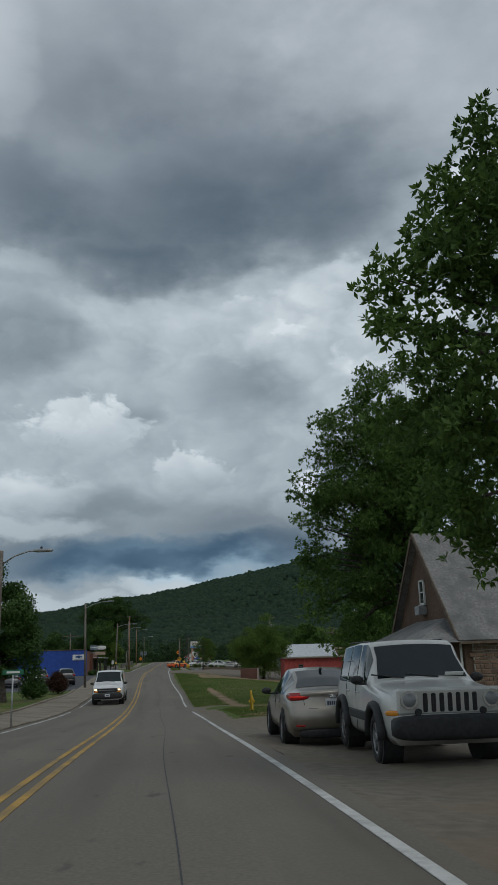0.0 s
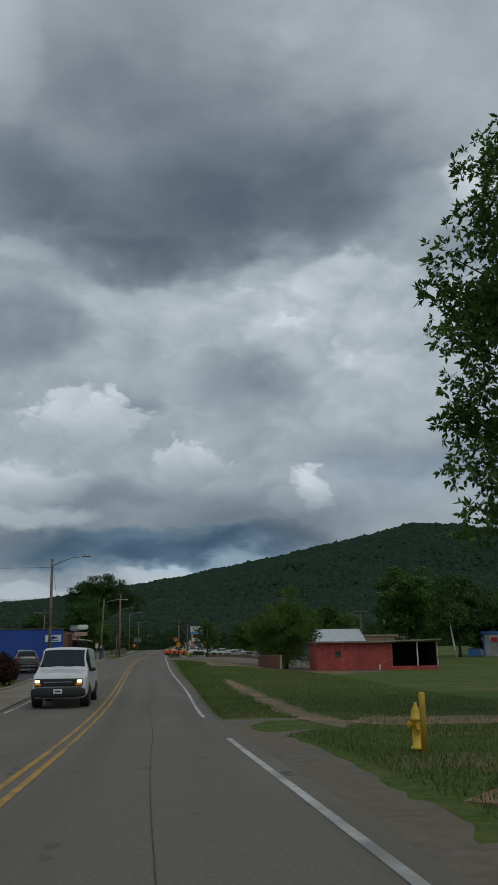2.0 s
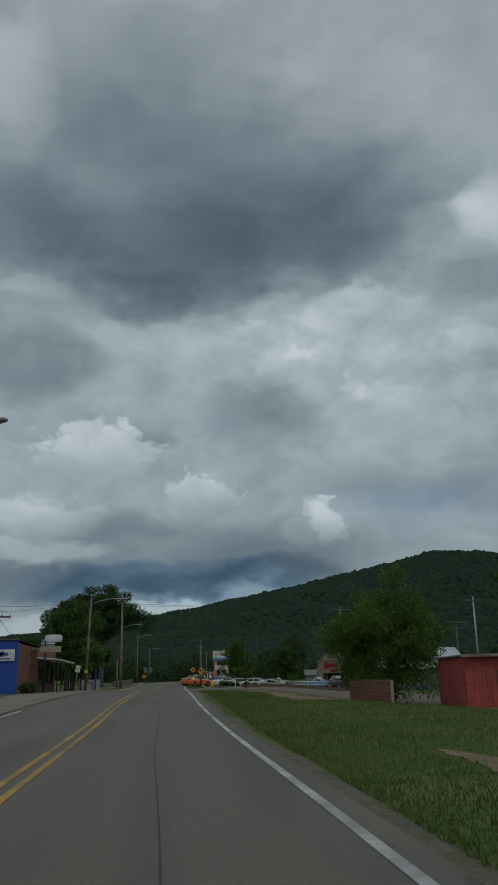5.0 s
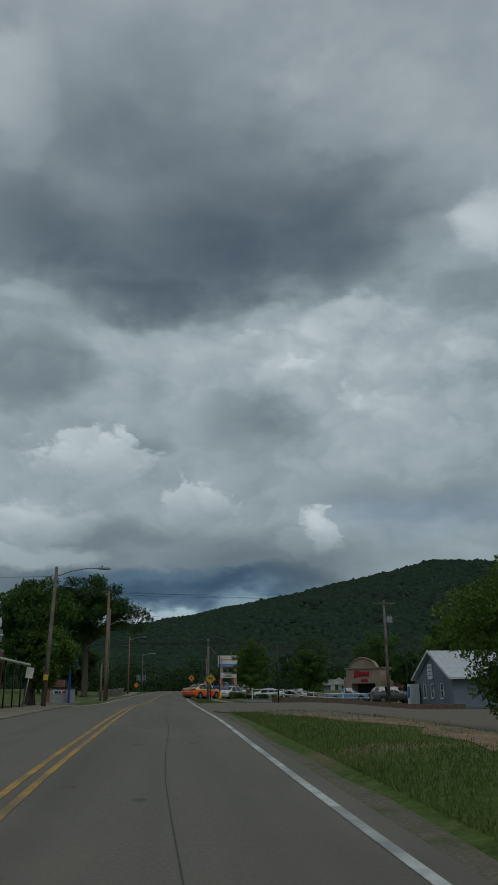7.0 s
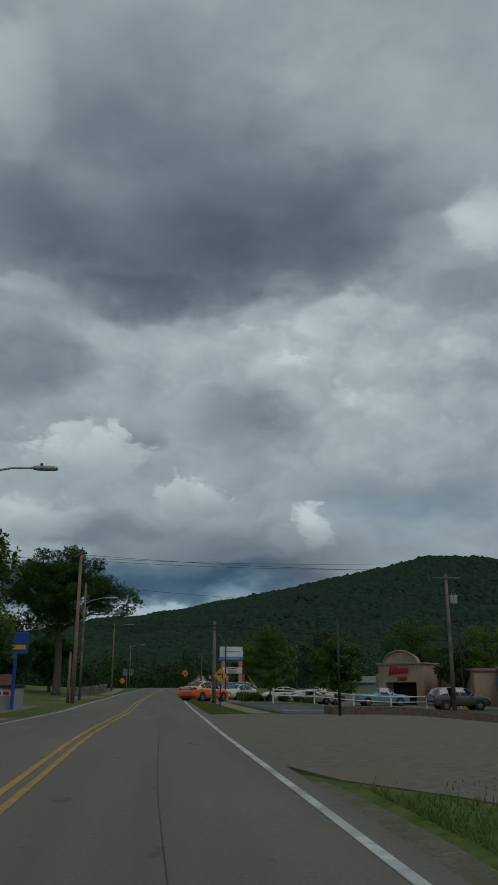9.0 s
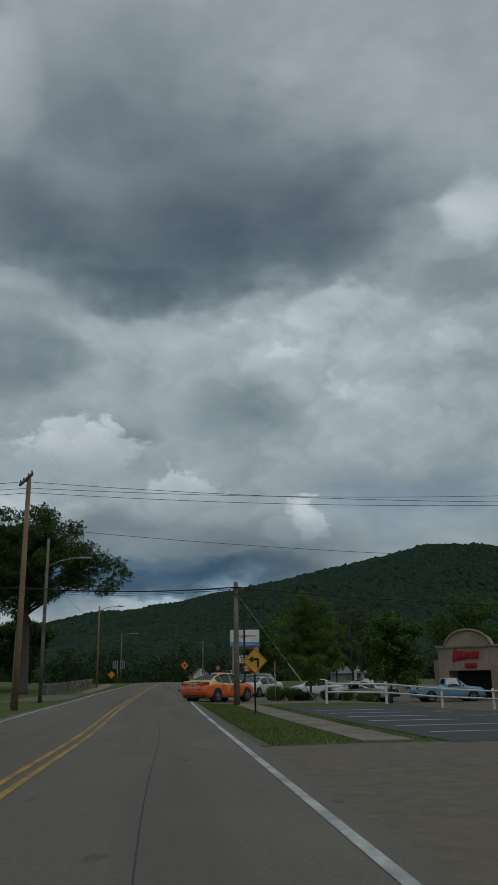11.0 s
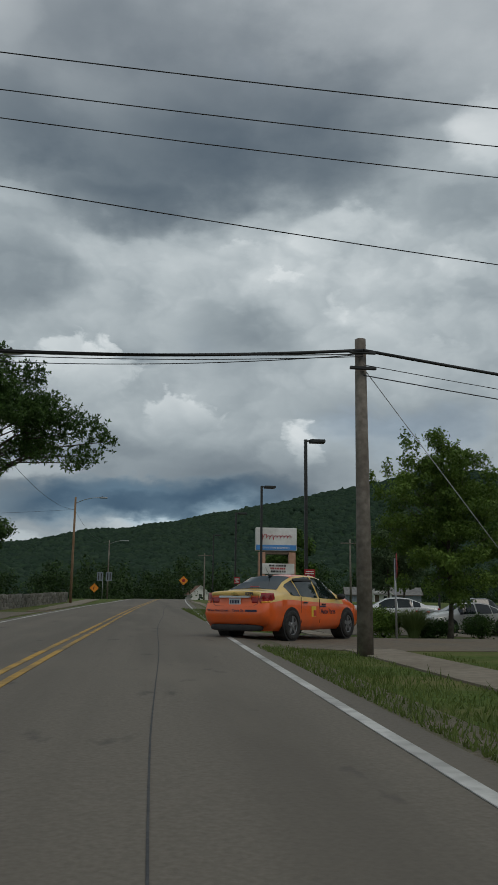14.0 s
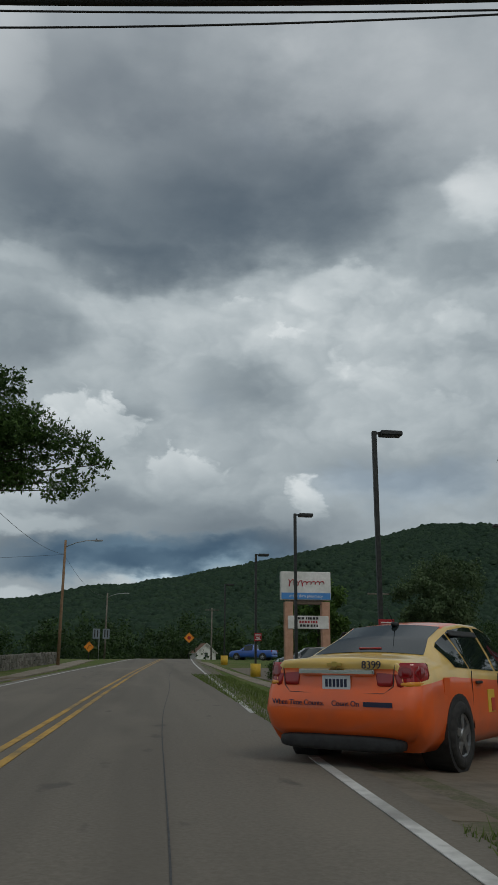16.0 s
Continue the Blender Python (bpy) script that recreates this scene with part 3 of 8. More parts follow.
def hill_z(x, y):
    t = (y - FOOT_Y) / (RIDGE_Y - FOOT_Y)
    top = ridge(x) - 9
    f = step(0.0, 1.0, t) * 0.55 + 0.45 * max(0, min(1, t)) if t < 1 else 1.0 - 0.9 * step(1.0, 2.2, t)
    fold = 14 * noise.noise((x / 180, y / 240, 3)) + 6 * noise.noise((x / 60, y / 90, 8))
    return 0.5 + max(0, top * f + fold * min(1, max(0, t * 3)) * (1 - step(0.75, 1.0, t)))


def build_hill():
    xs = [-3600 + 90 * i for i in range(30)] + [-900 + 25 * i for i in range(84)] + [1200 + 100 * i for i in range(26)]
    ys = [FOOT_Y + 25 * j for j in range(43)] + [1490 + 120 * j for j in range(12)]
    vs = [(x, y, hill_z(x, y)) for y in ys for x in xs]
    w = len(xs)
    fs = [(j * w + i, j * w + i + 1, (j + 1) * w + i + 1, (j + 1) * w + i) for j in range(len(ys) - 1) for i in range(w - 1)]
    floor_mat = rough_mat("forest_floor", (0.024, 0.045, 0.028), (0.036, 0.066, 0.034), scale=0.10, rough=1.0, bump=0.0, spec=0.0)
    tagged(mesh_from("hill", vs, fs, floor_mat, smooth=True), "long wooded hill behind the town", "hill", kind="structure")


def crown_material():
    """Broadleaf crowns seen from afar: each its own haze-blued green, mottled by its boughs."""
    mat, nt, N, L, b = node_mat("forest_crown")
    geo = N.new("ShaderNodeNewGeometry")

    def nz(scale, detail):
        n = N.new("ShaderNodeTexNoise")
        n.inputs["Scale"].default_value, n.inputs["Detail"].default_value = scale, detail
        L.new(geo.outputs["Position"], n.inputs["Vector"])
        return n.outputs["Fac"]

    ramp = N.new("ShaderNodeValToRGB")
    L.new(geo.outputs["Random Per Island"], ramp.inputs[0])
    # greens shifted towards blue: distance haze put into the colour
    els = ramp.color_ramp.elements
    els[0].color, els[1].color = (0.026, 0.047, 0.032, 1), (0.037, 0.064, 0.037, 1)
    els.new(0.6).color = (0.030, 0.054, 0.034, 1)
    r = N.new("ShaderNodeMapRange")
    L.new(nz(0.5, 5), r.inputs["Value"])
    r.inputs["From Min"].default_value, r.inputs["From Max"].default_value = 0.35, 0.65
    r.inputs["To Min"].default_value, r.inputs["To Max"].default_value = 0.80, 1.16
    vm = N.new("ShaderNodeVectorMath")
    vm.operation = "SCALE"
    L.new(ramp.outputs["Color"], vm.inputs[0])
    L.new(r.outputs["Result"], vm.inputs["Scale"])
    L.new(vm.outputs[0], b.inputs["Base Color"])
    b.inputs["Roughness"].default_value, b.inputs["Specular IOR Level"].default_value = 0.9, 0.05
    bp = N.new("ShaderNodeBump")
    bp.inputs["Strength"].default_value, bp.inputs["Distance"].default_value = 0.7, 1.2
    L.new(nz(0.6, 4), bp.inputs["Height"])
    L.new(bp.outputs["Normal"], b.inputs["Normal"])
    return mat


def crown_mesh(name, spots, material, seed):
    """Many rounded, uneven tree crowns in one mesh. spots: x, y, foot, half width, height."""
    g = np.random.default_rng(seed)
    ball = bmesh.new()
    bmesh.ops.create_icosphere(ball, subdivisions=2, radius=1)
    ball.verts.ensure_lookup_table()
    base = np.array([v.co[:] for v in ball.verts])
    tri = np.array([[v.index for v in f.verts] for f in ball.faces if f.calc_center_median().z > -0.05])
    ball.free()
    c = np.array(spots, float)
    n, k = len(c), len(base)
    v = base[None] * (1 + 0.12 * g.normal(size=(n, k, 1)))
    turn = g.uniform(0, 6.28, n)
    co, si = np.cos(turn)[:, None], np.sin(turn)[:, None]
    x, y = v[..., 0] * co - v[..., 1] * si, v[..., 0] * si + v[..., 1] * co
    w = np.stack([c[:, 0, None] + x * c[:, 3, None], c[:, 1, None] + y * c[:, 3, None], c[:, 2, None] - 0.10 * c[:, 4, None] + v[..., 2] * 0.64 * c[:, 4, None]], 2)
    f = (tri[None] + (np.arange(n) * k)[:, None, None]).reshape(-1, 3)
    me = bpy.data.meshes.new(name)
    me.vertices.add(n * k)
    me.vertices.foreach_set("co", w.ravel())
    me.loops.add(len(f) * 3)
    me.loops.foreach_set("vertex_index", f.ravel().astype(np.int32))
    me.polygons.add(len(f))
    me.polygons.foreach_set("loop_start", np.arange(len(f)) * 3)
    me.polygons.foreach_set("use_smooth", np.ones(len(f), bool))
    me.update(calc_edges=True)
    me.materials.append(material)
    return new(name, me)


def build_forest():
    rng = random.Random(11)
    spots = []
    for _ in range(50000):
        x = rng.uniform(-500, 850)
        y = FOOT_Y + 20 + (RIDGE_Y - FOOT_Y) * rng.random()
        if x < -20 - 0.2 * y or x > 40 + 0.46 * y:
            continue
        r = rng.uniform(2.4, 5.2)
        spots.append((x, y, hill_z(x, y), r, r * rng.uniform(1.2, 1.9)))
    for k in range(420):
        x = -500 + 1350 * k / 420 + rng.uniform(-3, 3)
        r = rng.uniform(3.0, 6.2)
        y = RIDGE_Y + rng.uniform(-20, 8)
        spots.append((x, y, hill_z(x, y) + 1.5, r, r * rng.uniform(1.0, 1.7)))
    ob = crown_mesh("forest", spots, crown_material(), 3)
    tagged(ob, "dense green woods covering the hill", "trees", kind="stuff")


build_hill()

# ---- plants ----
def leaf_mesh(name, clumps, count, size, material, parent, seed, up=0.35, jitter=0.7, tuft=0):
    """Many small folded leaves in rounded clumps, thicker towards each clump's skin."""
    g = np.random.default_rng(seed)
    c = np.array(clumps, float)
    vol = (c[:, 3] * c[:, 4] * c[:, 5]) ** 0.8
    pick = g.choice(len(c), count, p=vol / vol.sum())
    d = g.normal(size=(count, 3))
    d /= np.linalg.norm(d, axis=1)[:, None]
    r = g.random(count) ** 0.45
    r *= 1 + 0.12 * g.normal(size=count) * (r > 0.8)
    p = c[pick, :3] + d * r[:, None] * c[pick, 3:6]
    if tuft:
        # leaves in sprays round the twig ends
        lead = (np.arange(count) // tuft) * tuft
        p, d = p[lead], d[lead]
    n = d * 0.6 + g.normal(size=(count, 3)) * jitter + np.array([0, 0, up])
    n /= np.linalg.norm(n, axis=1)[:, None]
    a = np.cross(n, g.normal(size=(count, 3)))
    a /= np.linalg.norm(a, axis=1)[:, None] + 1e-9
    s = size * g.uniform(0.6, 1.3, count)[:, None]
    if tuft:
        a = d * 0.45 + g.normal(size=(count, 3)) * 0.75 + np.array([0, 0, 0.15])
        a /= np.linalg.norm(a, axis=1)[:, None]
        n = np.cross(a, g.normal(size=(count, 3)))
        n /= np.linalg.norm(n, axis=1)[:, None] + 1e-9
        p = p + a * s * 0.55
    b = np.cross(n, a) * (0.78 if tuft else 1.0)
    v = np.empty((count, 4, 3))
    v[:, 0] = p - a * s * 0.5
    v[:, 1] = p + b * s * 0.27 + n * s * 0.08
    v[:, 2] = p + a * s * 0.5
    v[:, 3] = p - b * s * 0.27 + n * s * 0.08
    me = bpy.data.meshes.new(name)
    me.vertices.add(count * 4)
    me.vertices.foreach_set("co", v.ravel())
    me.loops.add(count * 4)
    me.loops.foreach_set("vertex_index", np.arange(count * 4))
    me.polygons.add(count)
    me.polygons.foreach_set("loop_start", np.arange(count) * 4)
    me.update(calc_edges=True)
    me.materials.append(material)
    ob = new(name, me)
    ob.parent = parent
    return ob


def make_clumps(rng, centre, radii, k, lump, flat=0.75):
    """Clumps spread over an egg-shaped crown, most of them near its skin, of uneven size."""
    out = []
    for _ in range(k):
        d = Vector((rng.gauss(0, 1), rng.gauss(0, 1), rng.gauss(0, 1))).normalized()
        r = rng.random() ** 0.4 * rng.uniform(0.72, 1.0)
        s = lump * rng.uniform(0.55, 1.35)
        out.append((centre[0] + d.x * radii[0] * r, centre[1] + d.y * radii[1] * r, centre[2] + d.z * radii[2] * r, s, s, s * flat))
    return out


def tree(name, at, trunk, centre, radii, k, lump, leaves, size, material, label, seed, girth=0.22, extra=(), category="tree", group="", limbs=9, tuft=0):
    """trunk: height of the bare stem; centre and radii of the crown, over the tree's foot."""
    rng = random.Random(seed)
    U = unit(*at)
    at, trunk, lump, size, girth = place(*at), trunk * U, lump * U, size * U, girth * U
    centre, radii, extra = [v * U for v in centre], [v * U for v in radii], [tuple(v * U for v in e) for e in extra]
    t = thing(name, Matrix.Translation((*at, land(*at) - 0.03)), label, category, group)
    clumps = make_clumps(rng, centre, radii, k, lump) + [tuple(e) for e in extra]
    bm = bmesh.new()
    top = Vector((centre[0], centre[1], centre[2] + radii[2] * 0.55))
    stem = [Vector((0, 0, -0.1)), Vector((0.04, 0.02, 0.35)), Vector((rng.uniform(-0.1, 0.1), rng.uniform(-0.1, 0.1), trunk)),
            Vector((centre[0] * 0.6, centre[1] * 0.6, (trunk + centre[2]) / 2 + 0.1)), Vector((centre[0], centre[1], centre[2])), top]
    add_tube(bm, stem, [girth * 1.6, girth * 1.1, girth * 0.9, girth * 0.7, girth * 0.4, girth * 0.12], 10)
    stem_part = part("trunk", bm, BARK, t)
    chosen = rng.sample(clumps, min(limbs, len(clumps))) + [tuple(e) for e in extra]
    for c in chosen:
        f = min(0.9, max(0.35, (c[2] * 0.72 - trunk) / max(0.5, centre[2] - trunk)) * rng.uniform(0.7, 1.0))
        a = stem[2].lerp(stem[4], f)
        e = Vector(c[:3])
        mid = a.lerp(e, 0.5) + Vector((rng.uniform(-0.2, 0.2), rng.uniform(-0.2, 0.2), 0.12 * (e - a).length))
        w = girth * (0.34 - 0.22 * f)
        part("limb", tube([a, a.lerp(mid, 0.5) + Vector((0, 0, 0.05)), mid, e], [w, w * 0.75, w * 0.5, w * 0.15], 6), BARK, stem_part)
    leaf_mesh("crown", clumps, leaves, size, material, t, seed, tuft=tuft)
    return t


def shrub(name, at, radii, leaves, size, material, label, seed, group="", lift=0.0):
    rng = random.Random(seed)
    U = unit(*at)
    at, radii, size = place(*at), [v * U for v in radii], size * U
    t = thing(name, Matrix.Translation((*at, land(*at) - 0.02)), label, "bush", group)
    clumps = [(0, 0, radii[2] * 0.9 + lift, radii[0] * 0.8, radii[1] * 0.8, radii[2] * 0.85)]
    clumps += make_clumps(rng, (0, 0, radii[2] * 0.9 + lift), [r * 0.75 for r in radii], 14, min(radii) * 0.45)
    bm = bmesh.new()
    for i in range(4):
        a = rng.uniform(0, 6.28)
        add_tube(bm, [(0, 0, 0), (0.3 * radii[0] * math.cos(a), 0.3 * radii[1] * math.sin(a), radii[2] * 0.8), (0.5 * radii[0] * math.cos(a), 0.5 * radii[1] * math.sin(a), radii[2] * 1.3)], [0.03, 0.02, 0.008], 5)
    part("stems", bm, BARK, t)
    leaf_mesh("foliage", clumps, leaves, size, material, t, seed)
    return t


# the two shade trees beside the church
tree("shade_tree", (5.9, 8.7), 2.0, (-0.5, -0.2, 5.0), (3.1, 2.3, 3.2), 115, 0.48, 84000, 0.112, LEAF_SHADE,
     "large dark green broadleaf tree hanging over the parking apron", 21, girth=0.30, tuft=9,
     extra=[(-3.15, 0.1, 5.7, 0.45, 0.45, 0.3), (-3.2, 0.3, 5.3, 0.35, 0.35, 0.3), (-2.6, 0.0, 3.0, 0.6, 0.6, 0.4), (-2.2, 0.2, 2.5, 0.5, 0.5, 0.4), (-2.9, 0.0, 5.0, 0.6, 0.5, 0.4), (-2.5, 0.0, 3.9, 0.7, 0.6, 0.5), (0.7, 0, 8.2, 1.0, 0.9, 0.9),
            (-1.9, 0.0, 7.7, 0.4, 0.4, 0.4), (-2.0, 0.2, 7.2, 0.45, 0.4, 0.4), (-2.4, 0.0, 6.7, 0.45, 0.5, 0.35), (-1.8, 0.1, 6.5, 0.6, 0.6, 0.5), (-2.8, 0.0, 6.2, 0.4, 0.4, 0.3)], limbs=14)
tree("shade_tree", (12.7, 42.0), 3.0, (0.3, -0.3, 10.7), (5.7, 5.0, 7.3), 340, 0.78, 140000, 0.20, LEAF_SHADE,
     "tall dark green broadleaf tree behind the church", 22, girth=0.36, tuft=7,
     extra=[(-5.6, 0, 10.6, 0.6, 0.6, 0.35), (-5.2, 0, 11.6, 0.7, 0.7, 0.45), (-5.4, 0, 9.3, 0.8, 0.8, 0.4), (-4.9, 0, 8.0, 0.8, 0.8, 0.5), (-4.5, 0, 6.7, 0.9, 0.9, 0.5), (-3.2, 0, 14.6, 0.9, 0.9, 0.6), (-4.5, 0, 12.6, 0.8, 0.8, 0.5), (-3.9, 0, 5.0, 1.0, 1.0, 0.6), (-2.6, 0, 3.9, 1.2, 1.0, 0.7), (-0.3, 0, 17.2, 0.9, 0.9, 0.6), (-1.8, 0, 16.2, 0.9, 0.9, 0.5), (2.6, 0, 17.4, 1.0, 1.0, 0.7), (4.6, 0, 16.6, 1.0, 1.0, 0.7), (-3.8, 0, 13.6, 0.7, 0.7, 0.5), (-5.0, 0, 6.0, 0.9, 0.9, 0.6), (-4.6, 0, 4.6, 1.0, 1.0, 0.7), (-3.4, 0, 3.0, 1.2, 1.0, 0.8), (-5.2, 0.5, 7.2, 0.7, 0.7, 0.4), (-1.5, -1, 3.2, 1.2, 1.0, 0.8), (1.0, 0, 17.9, 1.3, 1.2, 0.7), (3.2, 0, 18.2, 1.2, 1.1, 0.6), (-1.0, 0, 17.4, 1.1, 1.0, 0.6), (-4.5, 0, 7.4, 1.1, 1.1, 0.7), (-4.1, 0, 9.0, 1.3, 1.2, 0.8), (-4.4, 0, 10.3, 1.1, 1.0, 0.7), (-3.7, 0, 5.9, 1.3, 1.2, 0.8)], limbs=24)
# trees round the field and the shed
tree("field_tree", (13.05, 107.0), 0.8, (0, 0, 3.9), (4.4, 3.8, 3.55), 150, 0.75, 80000, 0.155, LEAF_BRIGHT, "bushy light green tree beside the red shed", 23, girth=0.2,
     tuft=4,
     extra=[(-1.6, -1.2, 1.7, 1.2, 1.0, 1.0), (0.0, -1.4, 1.3, 1.4, 1.0, 1.1), (2.0, -1.2, 1.4, 1.2, 1.0, 1.0), (-3.4, 0, 3.4, 0.9, 0.9, 0.8), (0.6, 0, 7.6, 1.1, 1.0, 0.7)])
# (x, y, stem, crown height over ground, crown half width, half height, leaf count, leaf, seed)
BACK = [(31, 124, 1.2, 6.6, 4.6, 5.6, 1, 31), (36, 132, 1.2, 6.4, 5.5, 5.8, 1, 32), (31.5, 168, 1.0, 5.6, 4.0, 4.6, 1, 33), (44, 141, 1.5, 6.5, 5.0, 5.4, 0, 34),
        (54, 152, 1.5, 6.5, 6.5, 5.6, 3, 35), (64, 150, 1.5, 5.6, 5.8, 4.8, 1, 36), (72, 160, 1.5, 6.5, 6.8, 5.6, 3, 37), (50, 144, 1.0, 4.6, 4.4, 4.2, 0, 39)]
for x, y, s, h, r, v, kind_, seed in BACK:
    tree("back_tree", (x, y), s, (0, 0, h), (r, r, v), 60, r * 0.24, 12500, 0.42, (LEAF_OAK, LEAF_MID, LEAF_BRIGHT, LEAF_GREY)[kind_], "full green broadleaf tree behind the red shed", seed, group="trees behind the shed")
# street side trees on the other pavement
tree("street_tree", (-10.6, 58.6), 0.9, (-0.6, 0, 4.7), (3.0, 3.0, 4.4), 75, 0.8, 34000, 0.22, LEAF_OAK, "dark green pointed tree beside the pavement", 41,
     extra=[(-0.8, 0, 8.8, 0.8, 0.8, 0.9), (1.7, 0, 2.6, 0.9, 0.9, 0.8), (1.9, 0, 1.6, 0.9, 0.9, 0.8)])
tree("street_tree", (-9.4, 139.0), 1.2, (0, 0, 4.8), (2.9, 3.0, 3.9), 70, 0.8, 26000, 0.27, LEAF_MID, "green broadleaf tree beside the street lamp", 42, tuft=5)
tree("street_tree", (-10.8, 146.0), 1.4, (0, 0, 5.4), (2.8, 2.8, 4.0), 60, 0.8, 22000, 0.28, LEAF_OAK, "dark green broadleaf tree behind the pavement", 43, tuft=5)
tree("street_tree", (-8.5, 138.0), 0.5, (0, 0, 3.1), (2.1, 1.9, 2.3), 44, 0.6, 18000, 0.18, LEAF_BRIGHT, "small light green tree beside the street lamp", 44, girth=0.1)
tree("oak", (-13.2, 214.0), 5.5, (-0.6, 0, 14.0), (7.2, 6.6, 5.3), 150, 1.15, 105000, 0.26, LEAF_OAK, "huge dark oak with a long limb over the road", 45, girth=0.48,
     extra=[(7.2, -0.5, 13.2, 1.8, 1.7, 1.3), (9.0, -0.5, 12.7, 1.4, 1.3, 1.0), (8.7, -0.5, 10.9, 1.2, 1.2, 0.9), (7.6, -0.5, 10.3, 1.0, 1.0, 0.8), (10.1, -0.5, 11.9, 0.8, 0.9, 0.7), (6.2, -0.3, 11.8, 1.3, 1.3, 0.9), (4.0, -0.3, 11.3, 1.5, 1.4, 0.9), (1.0, -1, 11.2, 1.8, 1.5, 1.0), (-3.0, -1, 10.2, 2.0, 1.6, 1.3), (-5.5, -1, 9.2, 1.9, 1.6, 1.3), (-0.8, -1.2, 9.4, 1.7, 1.4, 1.1), (2.4, -1.2, 10.0, 1.4, 1.3, 0.9), (5.2, 0, 14.2, 2.0, 2.0, 1.5), (4.2, 0, 16.6, 1.6, 1.5, 1.2), (-7.0, 0, 13, 2.4, 2.2, 1.9), (1.5, 0, 18.2, 1.6, 1.5, 0.9), (-2.4, -0.6, 8.8, 2.2, 1.8, 1.3), (5.6, -0.4, 10.9, 1.4, 1.3, 0.8)], limbs=16, tuft=6)
for x, y, r, seed in ((-21.5, 222, 4.2, 46), (-16.0, 229, 3.8, 47), (-28.0, 216, 4.4, 48)):
    tree("back_tree", (x, y), 1.2, (0, 0, 5.0), (r, r, 4.6), 60, r * 0.25, 16000, 0.36, LEAF_OAK, "dark green tree behind the big oak", seed, group="trees behind the oak")
# trees in and round the pharmacy's car park
tree("lot_tree", (10.4, 184.2), 1.2, (0.1, 0, 4.3), (2.9, 2.2, 3.4), 170, 0.40, 44000, 0.12, LEAF_BRIGHT, "airy light green birch with thin shoots in the planted strip", 51, girth=0.085,
     extra=[(-2.4, 0, 5.1, 0.35, 0.3, 0.35), (-2.7, 0, 5.6, 0.2, 0.2, 0.3), (-2.1, 0, 5.9, 0.25, 0.2, 0.4), (-1.4, 0, 7.0, 0.22, 0.2, 0.5), (-1.0, 0, 6.8, 0.14, 0.15, 0.4), (0.5, 0, 6.7, 0.18, 0.2, 0.4), (0.9, 0, 6.6, 0.14, 0.15, 0.3)], limbs=16)
for x, y, s, h, r, v, mt, seed, lab in (
                                        (17.8, 190.0, 1.1, 4.0, 2.8, 3.2, LEAF_MID, 53, "dense green pear tree in the car park"), (31.6, 192.5, 1.4, 3.9, 2.3, 3.0, LEAF_OAK, 54, "dense dark green pear tree in front of the pharmacy"),
                                        (13.5, 232.0, 1.5, 4.3, 2.6, 3.4, LEAF_MID, 55, "round green tree behind the pharmacy sign"), (22, 228.0, 1.5, 4.6, 3.0, 3.6, LEAF_GREY, 56, "grey green tree behind the car park"),
                                        (34, 215.0, 2.0, 6.5, 5.0, 4.8, LEAF_MID, 57, "wide green tree behind the pharmacy"), (44, 212.0, 2.0, 6.0, 5.0, 4.6, LEAF_BRIGHT, 58, "wide green tree behind the pharmacy"), (26, 236.0, 2.0, 6.0, 4.5, 4.5, LEAF_GREY, 59, "wide grey green tree behind the car park")):
    tree("lot_tree", (x, y), s, (0, 0, h), (r, r, v), 56, r * 0.25, 13000, 0.28, mt, lab, seed, girth=0.11)
for mx, my, radii, count, size, mt, seed, lab in ((7.25, 178.4, (0.95, 0.9, 0.62), 6000, 0.10, LEAF_BRIGHT, 61, "clipped light green bush beside the parked cars"), (8.9, 178.7, (1.25, 0.7, 0.42), 5000, 0.09, LEAF_OAK, 62, "low dark green hedge bush"),
                                                  (10.6, 178.9, (0.85, 0.8, 0.52), 4000, 0.09, LEAF_OAK, 63, "dark round bush in the planted strip"), (12.9, 179.1, (0.95, 0.8, 0.5), 4000, 0.10, LEAF_BRIGHT, 64, "green round bush in the planted strip")):
    shrub("hedge_bush", (mx / 0.885, (my - 10.25) / 0.91), radii, count, size, mt, lab, seed, "bushes in the planted strip")
shrub("hedge_bush", (7.6, 216.0), (0.8, 0.8, 0.7), 3000, 0.12, LEAF_OAK, "dark green bush beside the sign", 65, "bushes in the planted strip")
LEAF_RED = leaf_mat("leaf_red", (0.022, 0.014, 0.010), (0.075, 0.035, 0.022))
shrub("round_bush", (-8.6, 72.7), (1.1, 1.2, 0.95), 8000, 0.14, LEAF_RED, "round reddish brown bush beside the car park", 66)
shrub("round_bush", (-9.3, 63.5), (1.3, 1.2, 0.75), 6000, 0.14, LEAF_OAK, "dark green spreading shrub beside the pavement", 67)
shrub("round_bush", (-8.9, 111.5), (0.8, 0.5, 0.4), 2500, 0.12, LEAF_OAK, "low green shrub at the foot of the blue wall", 68)


build_forest()


